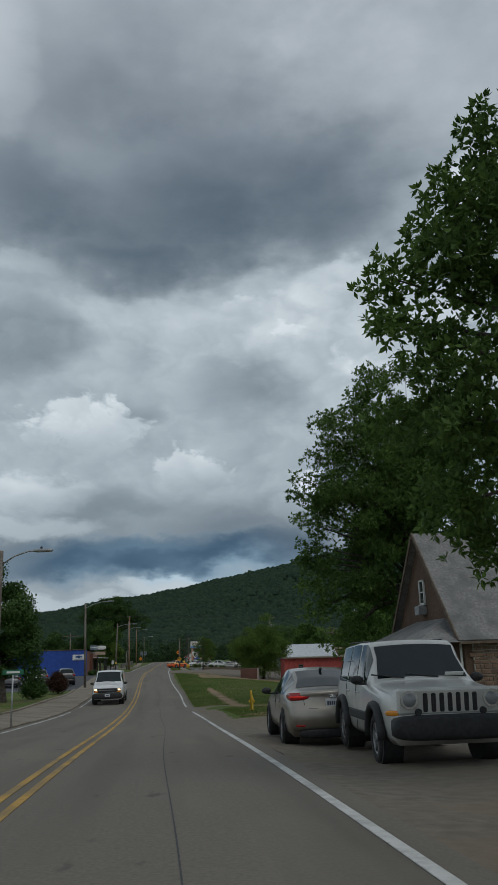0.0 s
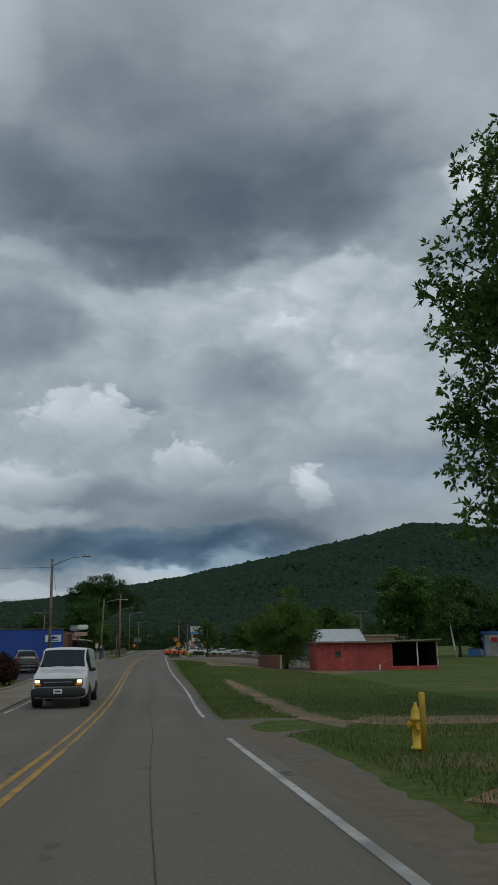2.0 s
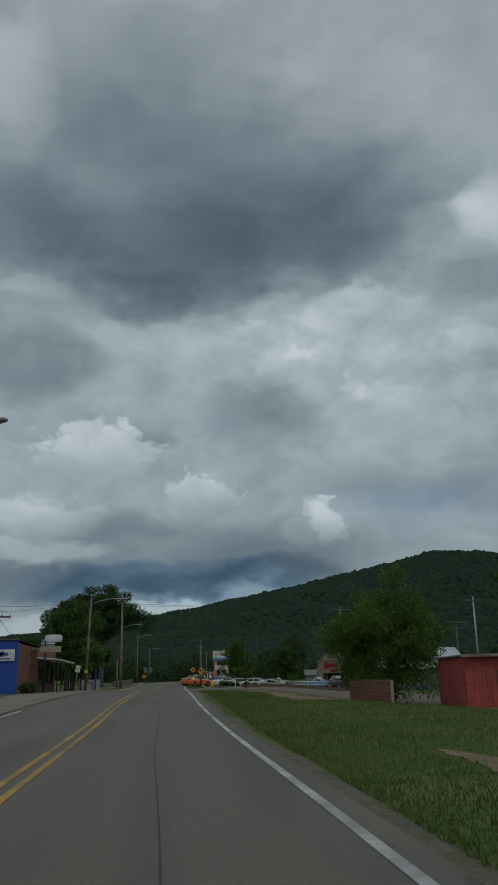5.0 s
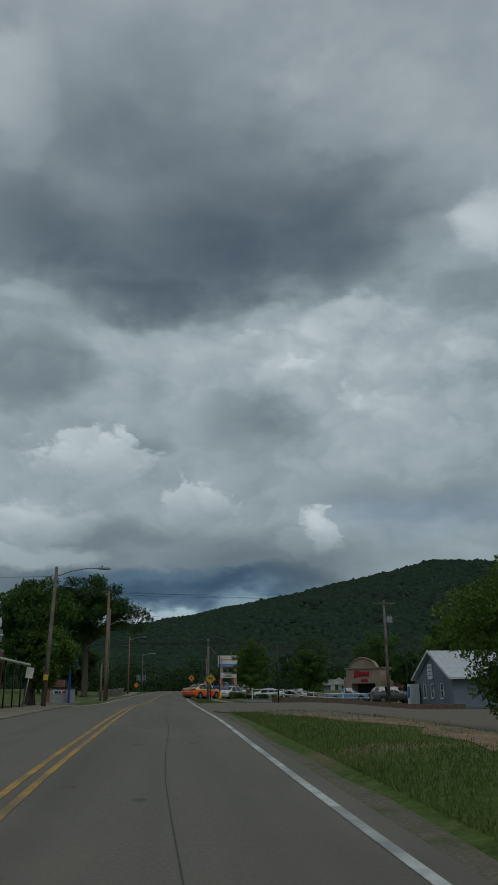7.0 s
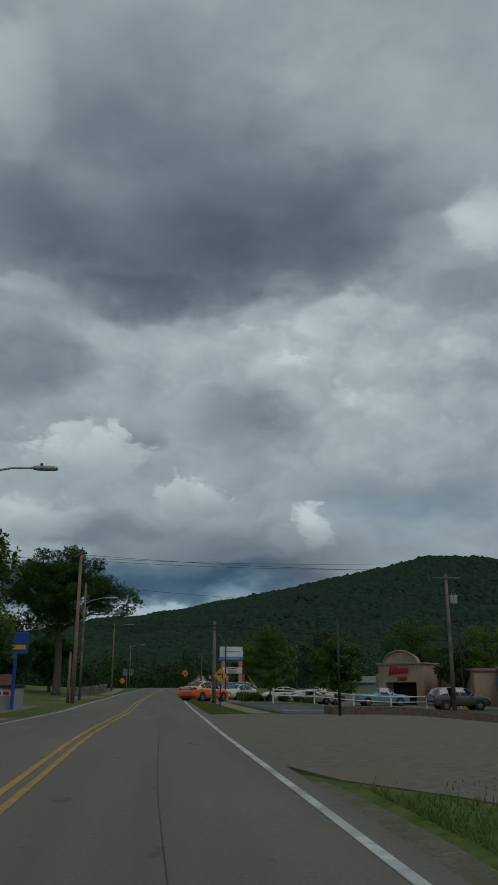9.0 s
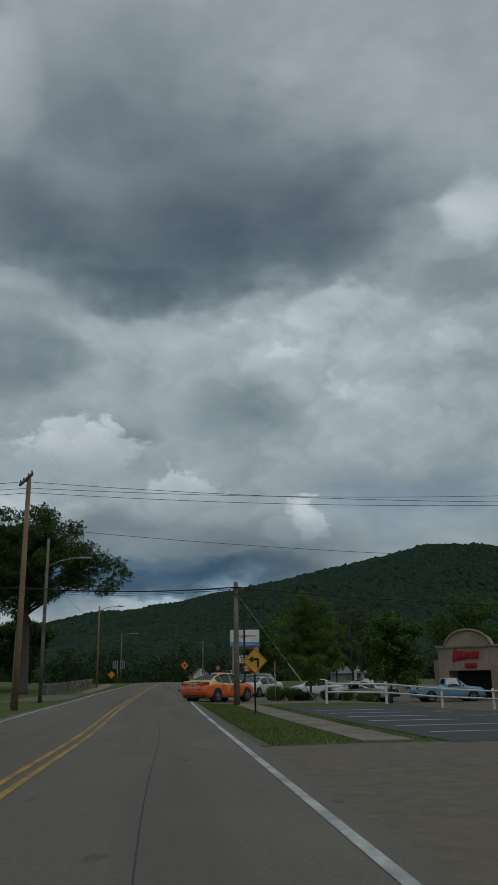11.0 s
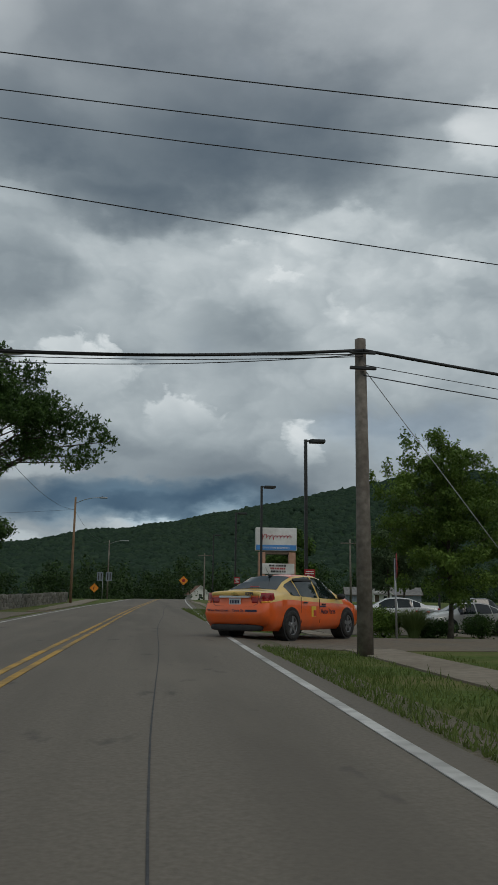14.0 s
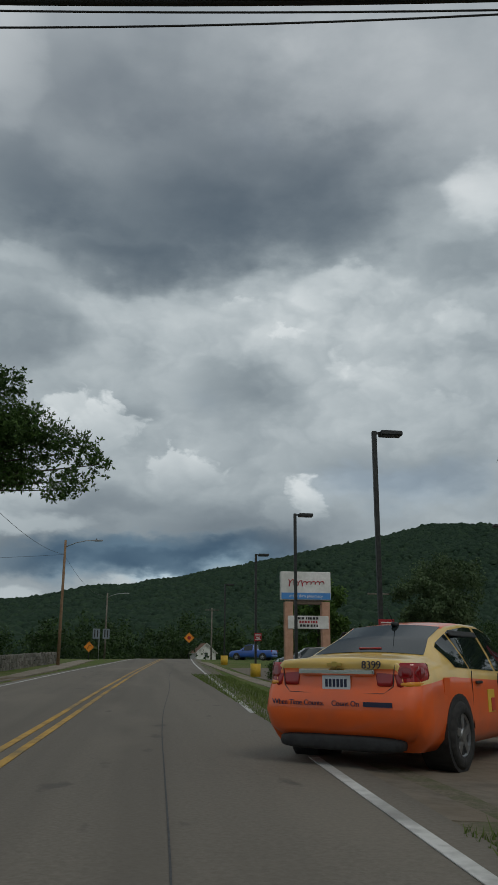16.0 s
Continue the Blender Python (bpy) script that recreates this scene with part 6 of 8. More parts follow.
def build_shed():
    """Long low red board shed with an open bay at one end."""
    m = pose(15.35, 104.2, land(15.5, 104.2), 0, 0, -2)
    t = thing("shed", m, "weathered red board shed with a flat roof and an open bay", "shed")
    L1, L2, D, H = 7.2, 11.8, 5.0, 2.6
    part("back_wall", box((L2, 0.1, H), (L2 / 2, D, H / 2)), RED_BOARD, t)
    part("side_wall", box((0.1, D, H), (0.05, D / 2, H / 2)), RED_BOARD, t)
    part("side_wall", box((0.1, D, H), (L2 - 0.05, D / 2, H / 2)), RED_BOARD, t)
    part("partition", box((0.1, D, H), (L1, D / 2, H / 2)), SHADE_IN, t)
    wall = part("front_wall", box((L1, 0.06, H), (L1 / 2, 0.05, H / 2)), RED_BOARD, t)
    rng = random.Random(4)
    boards = {}
    x = 0.0
    while x < L1 - 0.05:
        w = rng.choice((0.19, 0.24, 0.30))
        if w not in boards:
            b = box((w - 0.012, 0.03, H - 0.05), (0, 0, 0), None, 0.004)
            me = bpy.data.meshes.new("board")
            b.to_mesh(me)
            b.free()
            me.materials.append(RED_BOARD)
            boards[w] = me
        ob = new("board", boards[w])
        ob.parent = wall
        ob.location = (x + w / 2, 0.005 + rng.uniform(-0.008, 0.008), H / 2 - 0.02 + rng.uniform(0, 0.04))
        x += w
    window(t, (2.0, -0.02, 1.6), (0.55, 0.42), 0, BROWN)
    # black panels paint the shade inside the open bay
    part("bay_shade", box((L2 - L1 - 0.15, 0.06, H - 0.1), ((L1 + L2) / 2, D - 0.1, H / 2)), SHADE_IN, t, "black panel standing for the shade in the open bay")
    part("bay_shade", box((0.05, D - 0.2, H - 0.1), (L2 - 0.14, D / 2 + 0.1, H / 2)), SHADE_IN, t, "black panel standing for the shade in the open bay")
    part("low_wall", box((L2 - L1, 0.14, 0.36), ((L1 + L2) / 2, 0.05, 0.18)), RED_BOARD, t)
    for x in (L1 + 0.05, (L1 + L2) / 2 + 0.3, L2 - 0.05):
        part("post", box((0.12, 0.12, H), (x, 0.06, H / 2)), WHITE, t)
    roof = bmesh.new()
    add_box(roof, (L1 + 0.35, D + 0.8, 0.09), (L1 / 2 - 0.1, D / 2, H + 0.06), None, 0.02)
    part("roof", roof, SHINGLE, t, "flat grey roof")
    part("roof", box((L2 - L1 + 0.55, D + 0.9, 0.10), ((L1 + L2) / 2, D / 2 - 0.05, H + 0.16), Matrix.Rotation(radians(-1.2), 4, "Y"), 0.02), SHINGLE, t, "flat grey roof")
    part("fascia", box((L1 + 0.4, 0.05, 0.15), (L1 / 2 - 0.1, -0.42, H + 0.05)), WEATHERED, t, "weathered grey board along the roof edge")
    part("fascia", box((L2 - L1 + 0.5, 0.05, 0.13), ((L1 + L2) / 2, -0.53, H + 0.15), Matrix.Rotation(radians(-1.2), 4, "Y")), WEATHERED, t, "weathered grey board along the roof edge")
    part("marker", box((0.14, 0.05, 0.55), (6.0, -0.15, 0.26), Matrix.Rotation(radians(8), 4, "Y"), 0.01), WHITE, t, "white board leaning on the wall")
    part("floor", box((L2, D, 0.05), (L2 / 2, D / 2, 0.0)), DIRT, t)


def build_parts_store():
    m = spot(45.3, 142.6, -20, 0)
    t = thing("store", m, "grey metal store with a blue roof and a sign", "store")
    W, D, H = 18.0, 12.0, 3.3
    part("front_wall", box((W, 0.2, H), (W / 2 + 3.0, 0, H / 2)), GREY_METAL, t)
    part("side_wall", box((0.2, D - 0.2, H), (3.1, D / 2, H / 2)), GREY_METAL, t)
    part("side_wall", box((0.2, D, H), (W + 3.0, D / 2, H / 2)), GREY_METAL, t)
    part("back_wall", box((W, 0.2, H), (W / 2 + 3.0, D, H / 2)), GREY_METAL, t)
    part("roof", box((W + 1.0, D + 0.6, 0.5), (W / 2 + 3.0, D / 2 + 0.1, H + 0.25), None, 0.04), ROOF_BLUE, t, "blue metal roof")
    sign = part("sign", box((4.6, 0.12, 0.8), (6.2, -0.16, H - 0.75), None, 0.02), WHITE, t, "white store sign with a red mark")
    part("mark", box((1.0, 0.03, 0.7), (4.6, -0.24, H - 0.75)), RED_LETTER, sign)
    lettering("words", "Auto Parts", Matrix.Translation((6.9, -0.225, H - 0.8)) @ Matrix.Rotation(radians(90), 4, "X"), 0.36, INK, sign)
    part("corner_post", box((0.25, 0.25, H), (3.0, -0.05, H / 2)), ROOF_BLUE, t)
    b = thing("skip_bin", spot(44.6, 137.0, -20), "blue steel rubbish bin beside the store", "bin")
    part("body", box((1.8, 1.3, 1.1), (0, 0, 0.6), None, 0.03), ROOF_BLUE, b)
    part("lid", box((1.85, 1.35, 0.06), (0, 0, 1.18), Matrix.Rotation(radians(4), 4, "X"), 0.01), BLACK, b)


def build_blue_block():
    m = spot(-9.66, 111.6, 0, 0)
    t = thing("blue_building", m, "long flat roofed building painted strong blue", "building")
    W, D, H = 26.0, 12.0, 3.45
    part("front_wall", box((W, 0.25, H), (-W / 2, 0.12, H / 2 - 0.05)), BLUE_WALL, t)
    part("side_wall", box((0.25, D, H), (-0.125, D / 2 + 0.25, H / 2 - 0.05)), BRICK, t, "red brick side wall")
    part("back_wall", box((W, 0.25, H), (-W / 2, D, H / 2)), BLUE_WALL, t)
    part("side_wall", box((0.25, D - 0.4, H - 0.2), (-W + 0.13, D / 2 + 0.06, H / 2 - 0.12)), BLUE_WALL, t)
    part("roof", box((W, D, 0.15), (-W / 2, D / 2 + 0.1, H - 0.12)), SHINGLE, t)
    part("coping", box((W * 0.62, 0.4, 0.10), (-W * 0.31, 0.1, H + 0.02), None, 0.02), BROWN, t)
    part("coping", box((W * 0.38, 0.4, 0.10), (-W * 0.81, 0.1, H - 0.2), None, 0.02), BROWN, t)
    sign = part("wall_sign", box((1.7, 0.08, 0.75), (-1.05, -0.06, H - 1.0), None, 0.02), WHITE, t, "white wall sign with a blue mark")
    mark = bmesh.new()
    add_box(mark, (0.9, 0.03, 0.2), (-1.05, -0.11, H - 0.92), None, 0.01)
    add_box(mark, (0.3, 0.03, 0.34), (-1.05, -0.11, H - 0.92), None, 0.01)
    add_box(mark, (1.2, 0.03, 0.07), (-1.05, -0.11, H - 1.22))
    part("mark", mark, ROOF_BLUE, sign)
    # the brick shop beyond, with a shallow canopy
    s = thing("corner_shop", spot(-9.0, 118.5, 0, 0), "small brick shop with a canopy over its front", "shop")
    part("front_wall", box((0.25, 10.0, 3.0), (-0.4, 3.0, 1.5)), BRICK, s)
    part("wall", box((8.0, 0.25, 3.0), (-4.4, -2.0, 1.5)), BRICK, s)
    part("back_wall", box((8.0, 0.25, 3.0), (-4.4, 8.0, 1.5)), BRICK, s)
    part("wall", box((0.25, 9.74, 3.0), (-8.27, 3.0, 1.5)), BRICK, s)
    part("roof", box((8.2, 10.3, 0.18), (-4.4, 3.0, 3.05)), SHINGLE, s)
    part("canopy", box((1.6, 9.6, 0.10), (0.55, 3.0, 2.35), Matrix.Rotation(radians(5), 4, "Y"), 0.02), WHITE, s, "shallow pale canopy")
    for y in (-1.2, 1.2, 3.6, 6.0):
        part("canopy_post", tube([(1.15, y, 0), (1.15, y, 2.28)], 0.04, 8), DARK_METAL, s)
    for y in (0.0, 3.0, 6.0):
        window(s, (-0.26, y, 1.4), (1.9, 1.5), 90, DARK_METAL, 0)
    sg = thing("shop_sign", spot(-8.55, 115.5, 0, 0), "pale shop signs on a tall thin post", "sign")
    part("post", tube([(0, 0, 0), (0, 0, 3.9)], 0.06, 10), DARK_METAL, sg)
    part("panel", blob((1.25, 0.22, 0.55), (0.55, 0, 3.72), (0, 0, 0), 0.5), WHITE, sg, "rounded pale green and white panel", smooth=True)
    part("panel", box((1.5, 0.16, 0.42), (0.35, 0, 2.95), None, 0.02), TAN, sg, "tan lower panel")
    tank = thing("round_sign", spot(-9.9, 126.0, 0, 0), "round blue and white sign on a post over the shop", "sign")
    part("post", tube([(0, 0, 0), (0, 0, 3.6)], 0.06, 8), DARK_METAL, tank)
    bm = bmesh.new()
    bmesh.ops.create_cone(bm, cap_ends=True, segments=24, radius1=0.55, radius2=0.55, depth=0.7, matrix=Matrix.Translation((0, 0, 3.9)))
    part("drum", bm, GREY_SIDING, tank)
    part("band", tube([(0.57 * math.cos(a), 0.57 * math.sin(a), 3.9) for a in (2 * math.pi * k / 16 for k in range(17))], 0.05, 6), WHITE, tank)


def build_hut():
    t = thing("kiosk", pose(-8.5, 152.6, land(-8.5, 152.6), 0, 0, 4), "low pale grey box with a dark lid and a board", "kiosk")
    part("wall_block", box((1.9, 1.3, 1.12), (0, 0, 0.56), None, 0.02), GREY_METAL, t)
    part("lid", box((2.06, 1.46, 0.12), (0, 0, 1.17), None, 0.02), DARK_METAL, t)
    board = part("board", box((1.1, 0.04, 0.26), (-0.18, -0.66, 0.82), None, 0.01), WHITE, t, "pale board with dark and red marks")
    for x, q, mt in ((-0.45, 0.30, BLACK), (-0.18, 0.14, BLACK), (0.14, 0.30, RED_LETTER)):
        part("mark", box((q, 0.02, 0.17), (x, -0.685, 0.82)), mt, board)
    s = thing("blue_sign", pose(-7.9, 151.5, land(-7.9, 151.5), 0, 0, 0), "tall blue post sign with an orange mark", "sign")
    part("post", box((0.16, 0.16, 3.0), (0, 0, 1.45), None, 0.01), BLUE_WALL, s)
    panel = part("panel", box((1.4, 0.18, 1.15), (-0.1, 0, 3.35), None, 0.03), BLUE_WALL, s)
    part("mark", box((0.7, 0.03, 0.24), (0.15, -0.10, 3.15), None, 0.01), YELLOW, panel)
    b = thing("brick_planter", pose(-9.75, 158.6, land(-9.75, 158.6)), "low red brick wall block", "wall")
    part("body", box((1.3, 1.2, 1.85), (0, 0, 0.92), None, 0.02), BRICK, b)


def build_grey_house():
    m = pose(21.0, 150.7, land(22, 150.7), 0, 0, -90)
    t = gable_house("grey_house", m, 9.0, 9.6, 2.25, 4.25, GREY_SIDING, ROOF_WHITE, "blue-grey boarded house with a white metal roof", "house", roof_label="white ribbed metal roof")
    for x in (-2.2, -0.2, 2.2):
        window(t, (x, -0.05, 1.25), (0.6, 1.05))
    part("sign_board", box((1.2, 0.06, 1.2), (-0.6, -0.06, 2.75), None, 0.01), WHITE, t, "white sign board with faint lines")
    for z in (3.05, 2.75, 2.45):
        part("line", box((0.8, 0.02, 0.07), (-0.6, -0.10, z)), GREY_SIDING, t)
    for i in range(24):
        y = -0.3 + 0.43 * i
        for side in (1, -1):
            part("roof_rib", tube([(side * 4.8, y, 2.25), (0, y, 4.40)], 0.022, 5), ROOF_WHITE, t)
    k = thing("drink_machine", pose(20.45, 154.6, land(20.45, 154.6), 0, 0, -90), "white vending machine beside the house", "machine")
    part("cabinet", box((0.95, 0.8, 1.8), (0, 0, 0.92), None, 0.03), WHITE, k)
    part("front_panel", box((0.6, 0.03, 0.9), (0, -0.41, 1.15), None, 0.01), ROOF_BLUE, k)


def build_pharmacy():
    # corner entrance set at an angle, under a round gable
    m = pose(25.6, 194.2, land(25.6, 194.2) - 0.1, 0, 0, -45)
    t = thing("pharmacy", m, "tan rendered pharmacy with an arched entrance and red letters", "store")
    W, H = 5.4, 4.3
    for x in (-W / 2 + 0.45, W / 2 - 0.45):
        part("pier", box((0.9, 4.2, H), (x, 2.1, H / 2), None, 0.02), TAN, t)
        part("pier_base", box((1.0, 4.3, 0.9), (x, 2.1, 0.45), None, 0.02), TAN_D, t)
    part("lintel", box((W - 1.8, 1.2, 1.9), (0, 0.6, H - 0.95), None, 0.02), TAN, t)
    arch = [(-1.9, H)] + [(-1.9 * math.cos(a), H + 1.25 * math.sin(a)) for a in (math.pi * k / 16 for k in range(17))] + [(1.9, H)]
    part("arch", prism(arch[1:-1], 1.0), TAN, t, "round topped gable")
    rim_ = [(-2.0 * math.cos(a), -0.06, H + 1.35 * math.sin(a)) for a in (math.pi * k / 16 for k in range(17))]
    part("arch_rim", tube(rim_, 0.11, 8), TAN_D, t)
    part("cornice", box((W + 0.3, 4.5, 0.2), (0, 2.1, H + 0.02), None, 0.03), TAN_D, t)
    # black panel paints the entrance's shade
    part("opening", box((W - 1.8, 0.1, 2.4), (0, 1.15, 1.2)), SHADE_IN, t, "black panel standing for the shade in the entrance")
    lt = [(-1.15, 0.34, 0.62), (-0.85, 0.2, 0.42), (-0.62, 0.12, 0.5), (-0.38, 0.26, 0.46), (-0.1, 0.26, 0.36), (0.18, 0.2, 0.36), (0.42, 0.2, 0.36), (0.66, 0.2, 0.36), (0.9, 0.22, 0.36), (1.14, 0.18, 0.36)]
    for x, w, h in lt:
        part("sign_stroke", blob((w * 1.1, 0.14, h * 1.7), (x * 0.88 - 0.15, -0.06, 3.62), (0, 12, 0), 0.6), RED_LETTER, t, "red channel letter stroke", smooth=True)
    for x in (-0.3, 0.0, 0.3, 0.6):
        part("sign_stroke", blob((0.28, 0.12, 0.44), (x * 0.9 + 0.05, -0.06, 2.80), (0, 0, 0), 0.6), RED_LETTER, t, "red channel letter stroke", smooth=True)
    part("wing", box((20.0, 12.0, 3.5), (10.3, 10.6, 1.75), Matrix.Rotation(radians(51), 4, "Z")), TAN, t, "long tan side wing")
    part("wing", box((2.4, 10.0, 3.3), (-3.4, 5.8, 1.65), Matrix.Rotation(radians(13), 4, "Z")), TAN, t)
    part("roof", box((20.4, 12.4, 0.25), (10.3, 10.6, 3.6), Matrix.Rotation(radians(51), 4, "Z")), TAN_D, t)
    r = thing("restaurant", spot(37.5, 184.0, -70, -0.1), "low brown building with a blue pitched canopy", "building")
    part("wall_block", box((12.0, 8.0, 3.8), (0, 4.0, 1.9)), TAN_D, r)
    part("parapet", box((12.3, 8.3, 0.3), (0, 4.0, 3.9), None, 0.03), TAN, r)
    bm = prism([(-2.6, 2.3), (2.6, 2.3), (2.0, 3.3), (-2.0, 3.3)], 1.2)
    bm.transform(Matrix.Translation((-2.5, -1.2, 0)))
    part("canopy", bm, ROOF_BLUE, r, "blue canopy")
    for x in (-4.6, -0.4):
        part("post", box((0.2, 0.2, 2.3), (x, -1.0, 1.15)), BROWN, r)


def cottage(at, heading, wall, roof, w, d, label):
    t = gable_house("cottage", spot(*at, heading, -0.05), w, d, 2.3, 4.0, wall, roof, label, "house")
    window(t, (w * 0.22, -0.05, 1.3), (0.8, 1.0))
    part("door", box((0.9, 0.06, 2.0), (-w * 0.15, -0.02, 1.0), None, 0.01), BROWN, t)
    part("porch_roof", box((w * 0.6, 1.3, 0.1), (0, -0.7, 2.25), Matrix.Rotation(radians(14), 4, "X")), roof, t)
    for x in (-w * 0.28, w * 0.28):
        part("post", box((0.1, 0.1, 2.1), (x, -1.2, 1.05)), WHITE, t)


build_church()
build_shed()
build_parts_store()
build_blue_block()
build_hut()
build_grey_house()
build_pharmacy()
RUST_ROOF = rough_mat("brown_roof", (0.16, 0.09, 0.06), (0.23, 0.13, 0.085), scale=5, rough=0.9)
cottage((52.0, 335), -10, WHITE, SHINGLE, 4.8, 7.0, "small white cottage with a porch")
gable_house("long_house", spot(62.0, 338, 80, -0.05), 6.0, 16.0, 2.1, 3.6, GREY_SIDING, SHINGLE, "long low grey house with a dark shingle roof", "house", trim=BROWN)
t_ = gable_house("white_house", pose(13.8, 362, land(13.8, 362), 0, 0, 8), 4.6, 8.0, 2.2, 4.2, WHITE, RUST_ROOF, "small white gabled house beside the road", "house")
window(t_, (0, -0.05, 1.6), (0.8, 1.1))


def build_brick_wall():
    """Short brick wall, course on course."""
    t = thing("brick_wall", pose(11.4, 108.8, land(11.4, 108.8), 0, 0, -42), "short worn red-brown brick wall under the tree", "wall")
    w, d, h = 2.62, 0.42, 1.36
    core = part("core", box((w - 0.03, d - 0.03, h), (0, 0, h / 2 - 0.04)), MORTAR, t)
    part("cap", box((w + 0.06, d + 0.06, 0.05), (0, 0, h), None, 0.01), BRICK_BROWN, t)
    meshes = {}
    for name, size in (("long", (0.20, 0.05, 0.062)), ("half", (0.095, 0.05, 0.062))):
        me = bpy.data.meshes.new("brick")
        bm = box(size, (0, 0, 0), None, 0.006)
        bm.to_mesh(me)
        bm.free()
        me.materials.append(BRICK)
        meshes[name] = me
    rng = random.Random(31)
    for row in range(18):
        for turn, wide, deep in ((0, w, d), (270, d, w)):
            x, first = -wide / 2, row % 2
            while x < wide / 2 - 0.04:
                long_ = not first and wide / 2 - x > 0.19
                q = 0.21 if long_ else 0.105
                ob = new("brick", meshes["long" if long_ else "half"])
                ob.parent = core
                ob.matrix_basis = Matrix.Rotation(radians(turn), 4, "Z") @ Matrix.Translation((x + q / 2, -deep / 2 + 0.01 + rng.uniform(-0.003, 0.003), 0.02 + 0.073 * row))
                x, first = x + q, 0


build_brick_wall()

# ---- poles, lamps, signs, fence, wires ----
def street_lamp(at, height, material, arm, label, lean=0.0, badge=False, drop=0.0):
    """Wooden post with a curved arm and a flat lamp head; arm: which way and how far it reaches."""
    t = thing("street_lamp", spot(*at) @ Matrix.Rotation(radians(lean), 4, "Y"), label, "street lamp", "street lamps")
    U = unit(*at)
    h = height * U
    part("post", tube([(0, 0, -0.1), (0, 0, h * 0.5), (0, 0, h)], [0.125, 0.105, 0.085], 12), material, t)
    ax, ay = arm[0] * U, arm[1] * U
    h -= drop
    part("arm", tube([(0, 0, h - 0.55), (ax * 0.35, ay * 0.35, h - 0.22), (ax * 0.7, ay * 0.7, h - 0.06), (ax, ay, h - 0.04)], 0.032, 8), STEEL, t)
    d = math.degrees(math.atan2(ay, ax))
    bm = blob((0.75, 0.26, 0.13), (0, 0, 0), (0, 0, 0), 0.55)
    bm.transform(Matrix.Translation((ax * 1.1, ay * 1.1, h - 0.05)) @ Matrix.Rotation(radians(d), 4, "Z"))
    head = part("lamp_head", bm, STEEL, t, "grey lamp head", smooth=True)
    bm = bmesh.new()
    bmesh.ops.create_cone(bm, cap_ends=True, segments=10, radius1=0.05, radius2=0.04, depth=0.10, matrix=Matrix.Translation((ax * 1.05, ay * 1.05, h + 0.05)))
    part("photocell", bm, DARK_METAL, head)
    if badge:
        part("tag", box((0.26, 0.02, 0.28), (0.0, -0.17, 1.5), None, 0.01), YELLOW, t, "small yellow sign")
    return t


street_lamp((-5.75, 30.4), 6.0, WOOD_POLE, (1.4, -0.3), "weathered wooden street lamp with a curved steel arm")
street_lamp((-7.05, 80.3), 7.85, WOOD_POLE, (2.2, -1.4), "weathered wooden street lamp with a curved steel arm", -0.8)
street_lamp((-7.2, 129.0), 7.75, WOOD_POLE, (2.5, -0.4), "weathered wooden street lamp with a small yellow sign", 2.0, True)
street_lamp((-7.68, 185.4), 11.0, WOOD_POLE, (2.4, -0.4), "tall grey wooden street lamp", drop=1.2)
street_lamp((-7.29, 237.0), 10.4, WOOD_ORANGE, (2.5, -0.4), "fresh orange-brown wooden street lamp")
street_lamp((-5.9, 283.0), 9.0, WOOD_POLE, (2.4, -0.4), "dark distant wooden street lamp")


def utility_pole(at, height, material, arms, label, girth=0.15, transformer=False, lean=0.0):
    t = thing("utility_pole", spot(*at) @ Matrix.Rotation(radians(lean), 4, "Y"), label, "utility pole", "utility poles")
    U = unit(*at)
    h = height * U
    part("post", tube([(0, 0, -0.1), (0, 0, h * 0.45), (0, 0, h)], [girth * 1.15, girth, girth * 0.8], 14), material, t)
    for z in arms:
        bm = box((2.3, 0.10, 0.12), (0, -0.14, z * U), None, 0.01)
        arm = part("crossarm", bm, WOOD_POLE, t)
        for x in (-1.05, -0.45, 0.45, 1.05):
            b = bmesh.new()
            bmesh.ops.create_cone(b, cap_ends=True, segments=8, radius1=0.04, radius2=0.03, depth=0.14, matrix=Matrix.Translation((x, -0.14, z * U + 0.12)))
            part("insulator", b, DARK_METAL, arm)
    if transformer:
        for x in (0.34, 0.62):
            b = bmesh.new()
            bmesh.ops.create_cone(b, cap_ends=True, segments=14, radius1=0.17, radius2=0.17, depth=0.62, matrix=Matrix.Translation((x, -0.1, h - 2.0)))
            bmesh.ops.create_cone(b, cap_ends=True, segments=8, radius1=0.04, radius2=0.02, depth=0.2, matrix=Matrix.Translation((x, -0.1, h - 1.6)))
            part("transformer", b, STEEL, t)
    return t


pe = utility_pole((-6.84, 169.9), 11.5, WOOD_ORANGE, (11.4,), "tall utility pole, orange-brown at its foot", 0.125)
pe.matrix_basis = pe.matrix_basis @ Matrix.Rotation(radians(-68), 4, "Z")
utility_pole((23.3, 170.2), 10.85, WOOD_POLE, (10.5,), "tall utility pole with two transformers", 0.15, True)
pd = utility_pole((4.22, 172.8), 6.5, WOOD_POLE, (), "short thick weathered utility pole beside the pavement", 0.128)
for z in (5.45, 5.15):
    part("bracket", box((0.5, 0.06, 0.06), (0.0, -0.17, z), None, 0.01), DARK_METAL, pd)
utility_pole((11.0, 310.0), 9.0, WOOD_POLE, (8.6,), "distant utility pole with a crossarm", 0.12)
utility_pole((32.7, 150.0), 7.5, WOOD_POLE, (7.3, 6.6), "distant utility pole with two crossarms", 0.11)
utility_pole((37.1, 156.0), 10.7, STEEL, (10.2,), "tall pale utility pole with a crossarm", 0.13)
utility_pole((24.0, 250.0), 7.5, WOOD_POLE, (7.0,), "distant utility pole with a crossarm", 0.11)
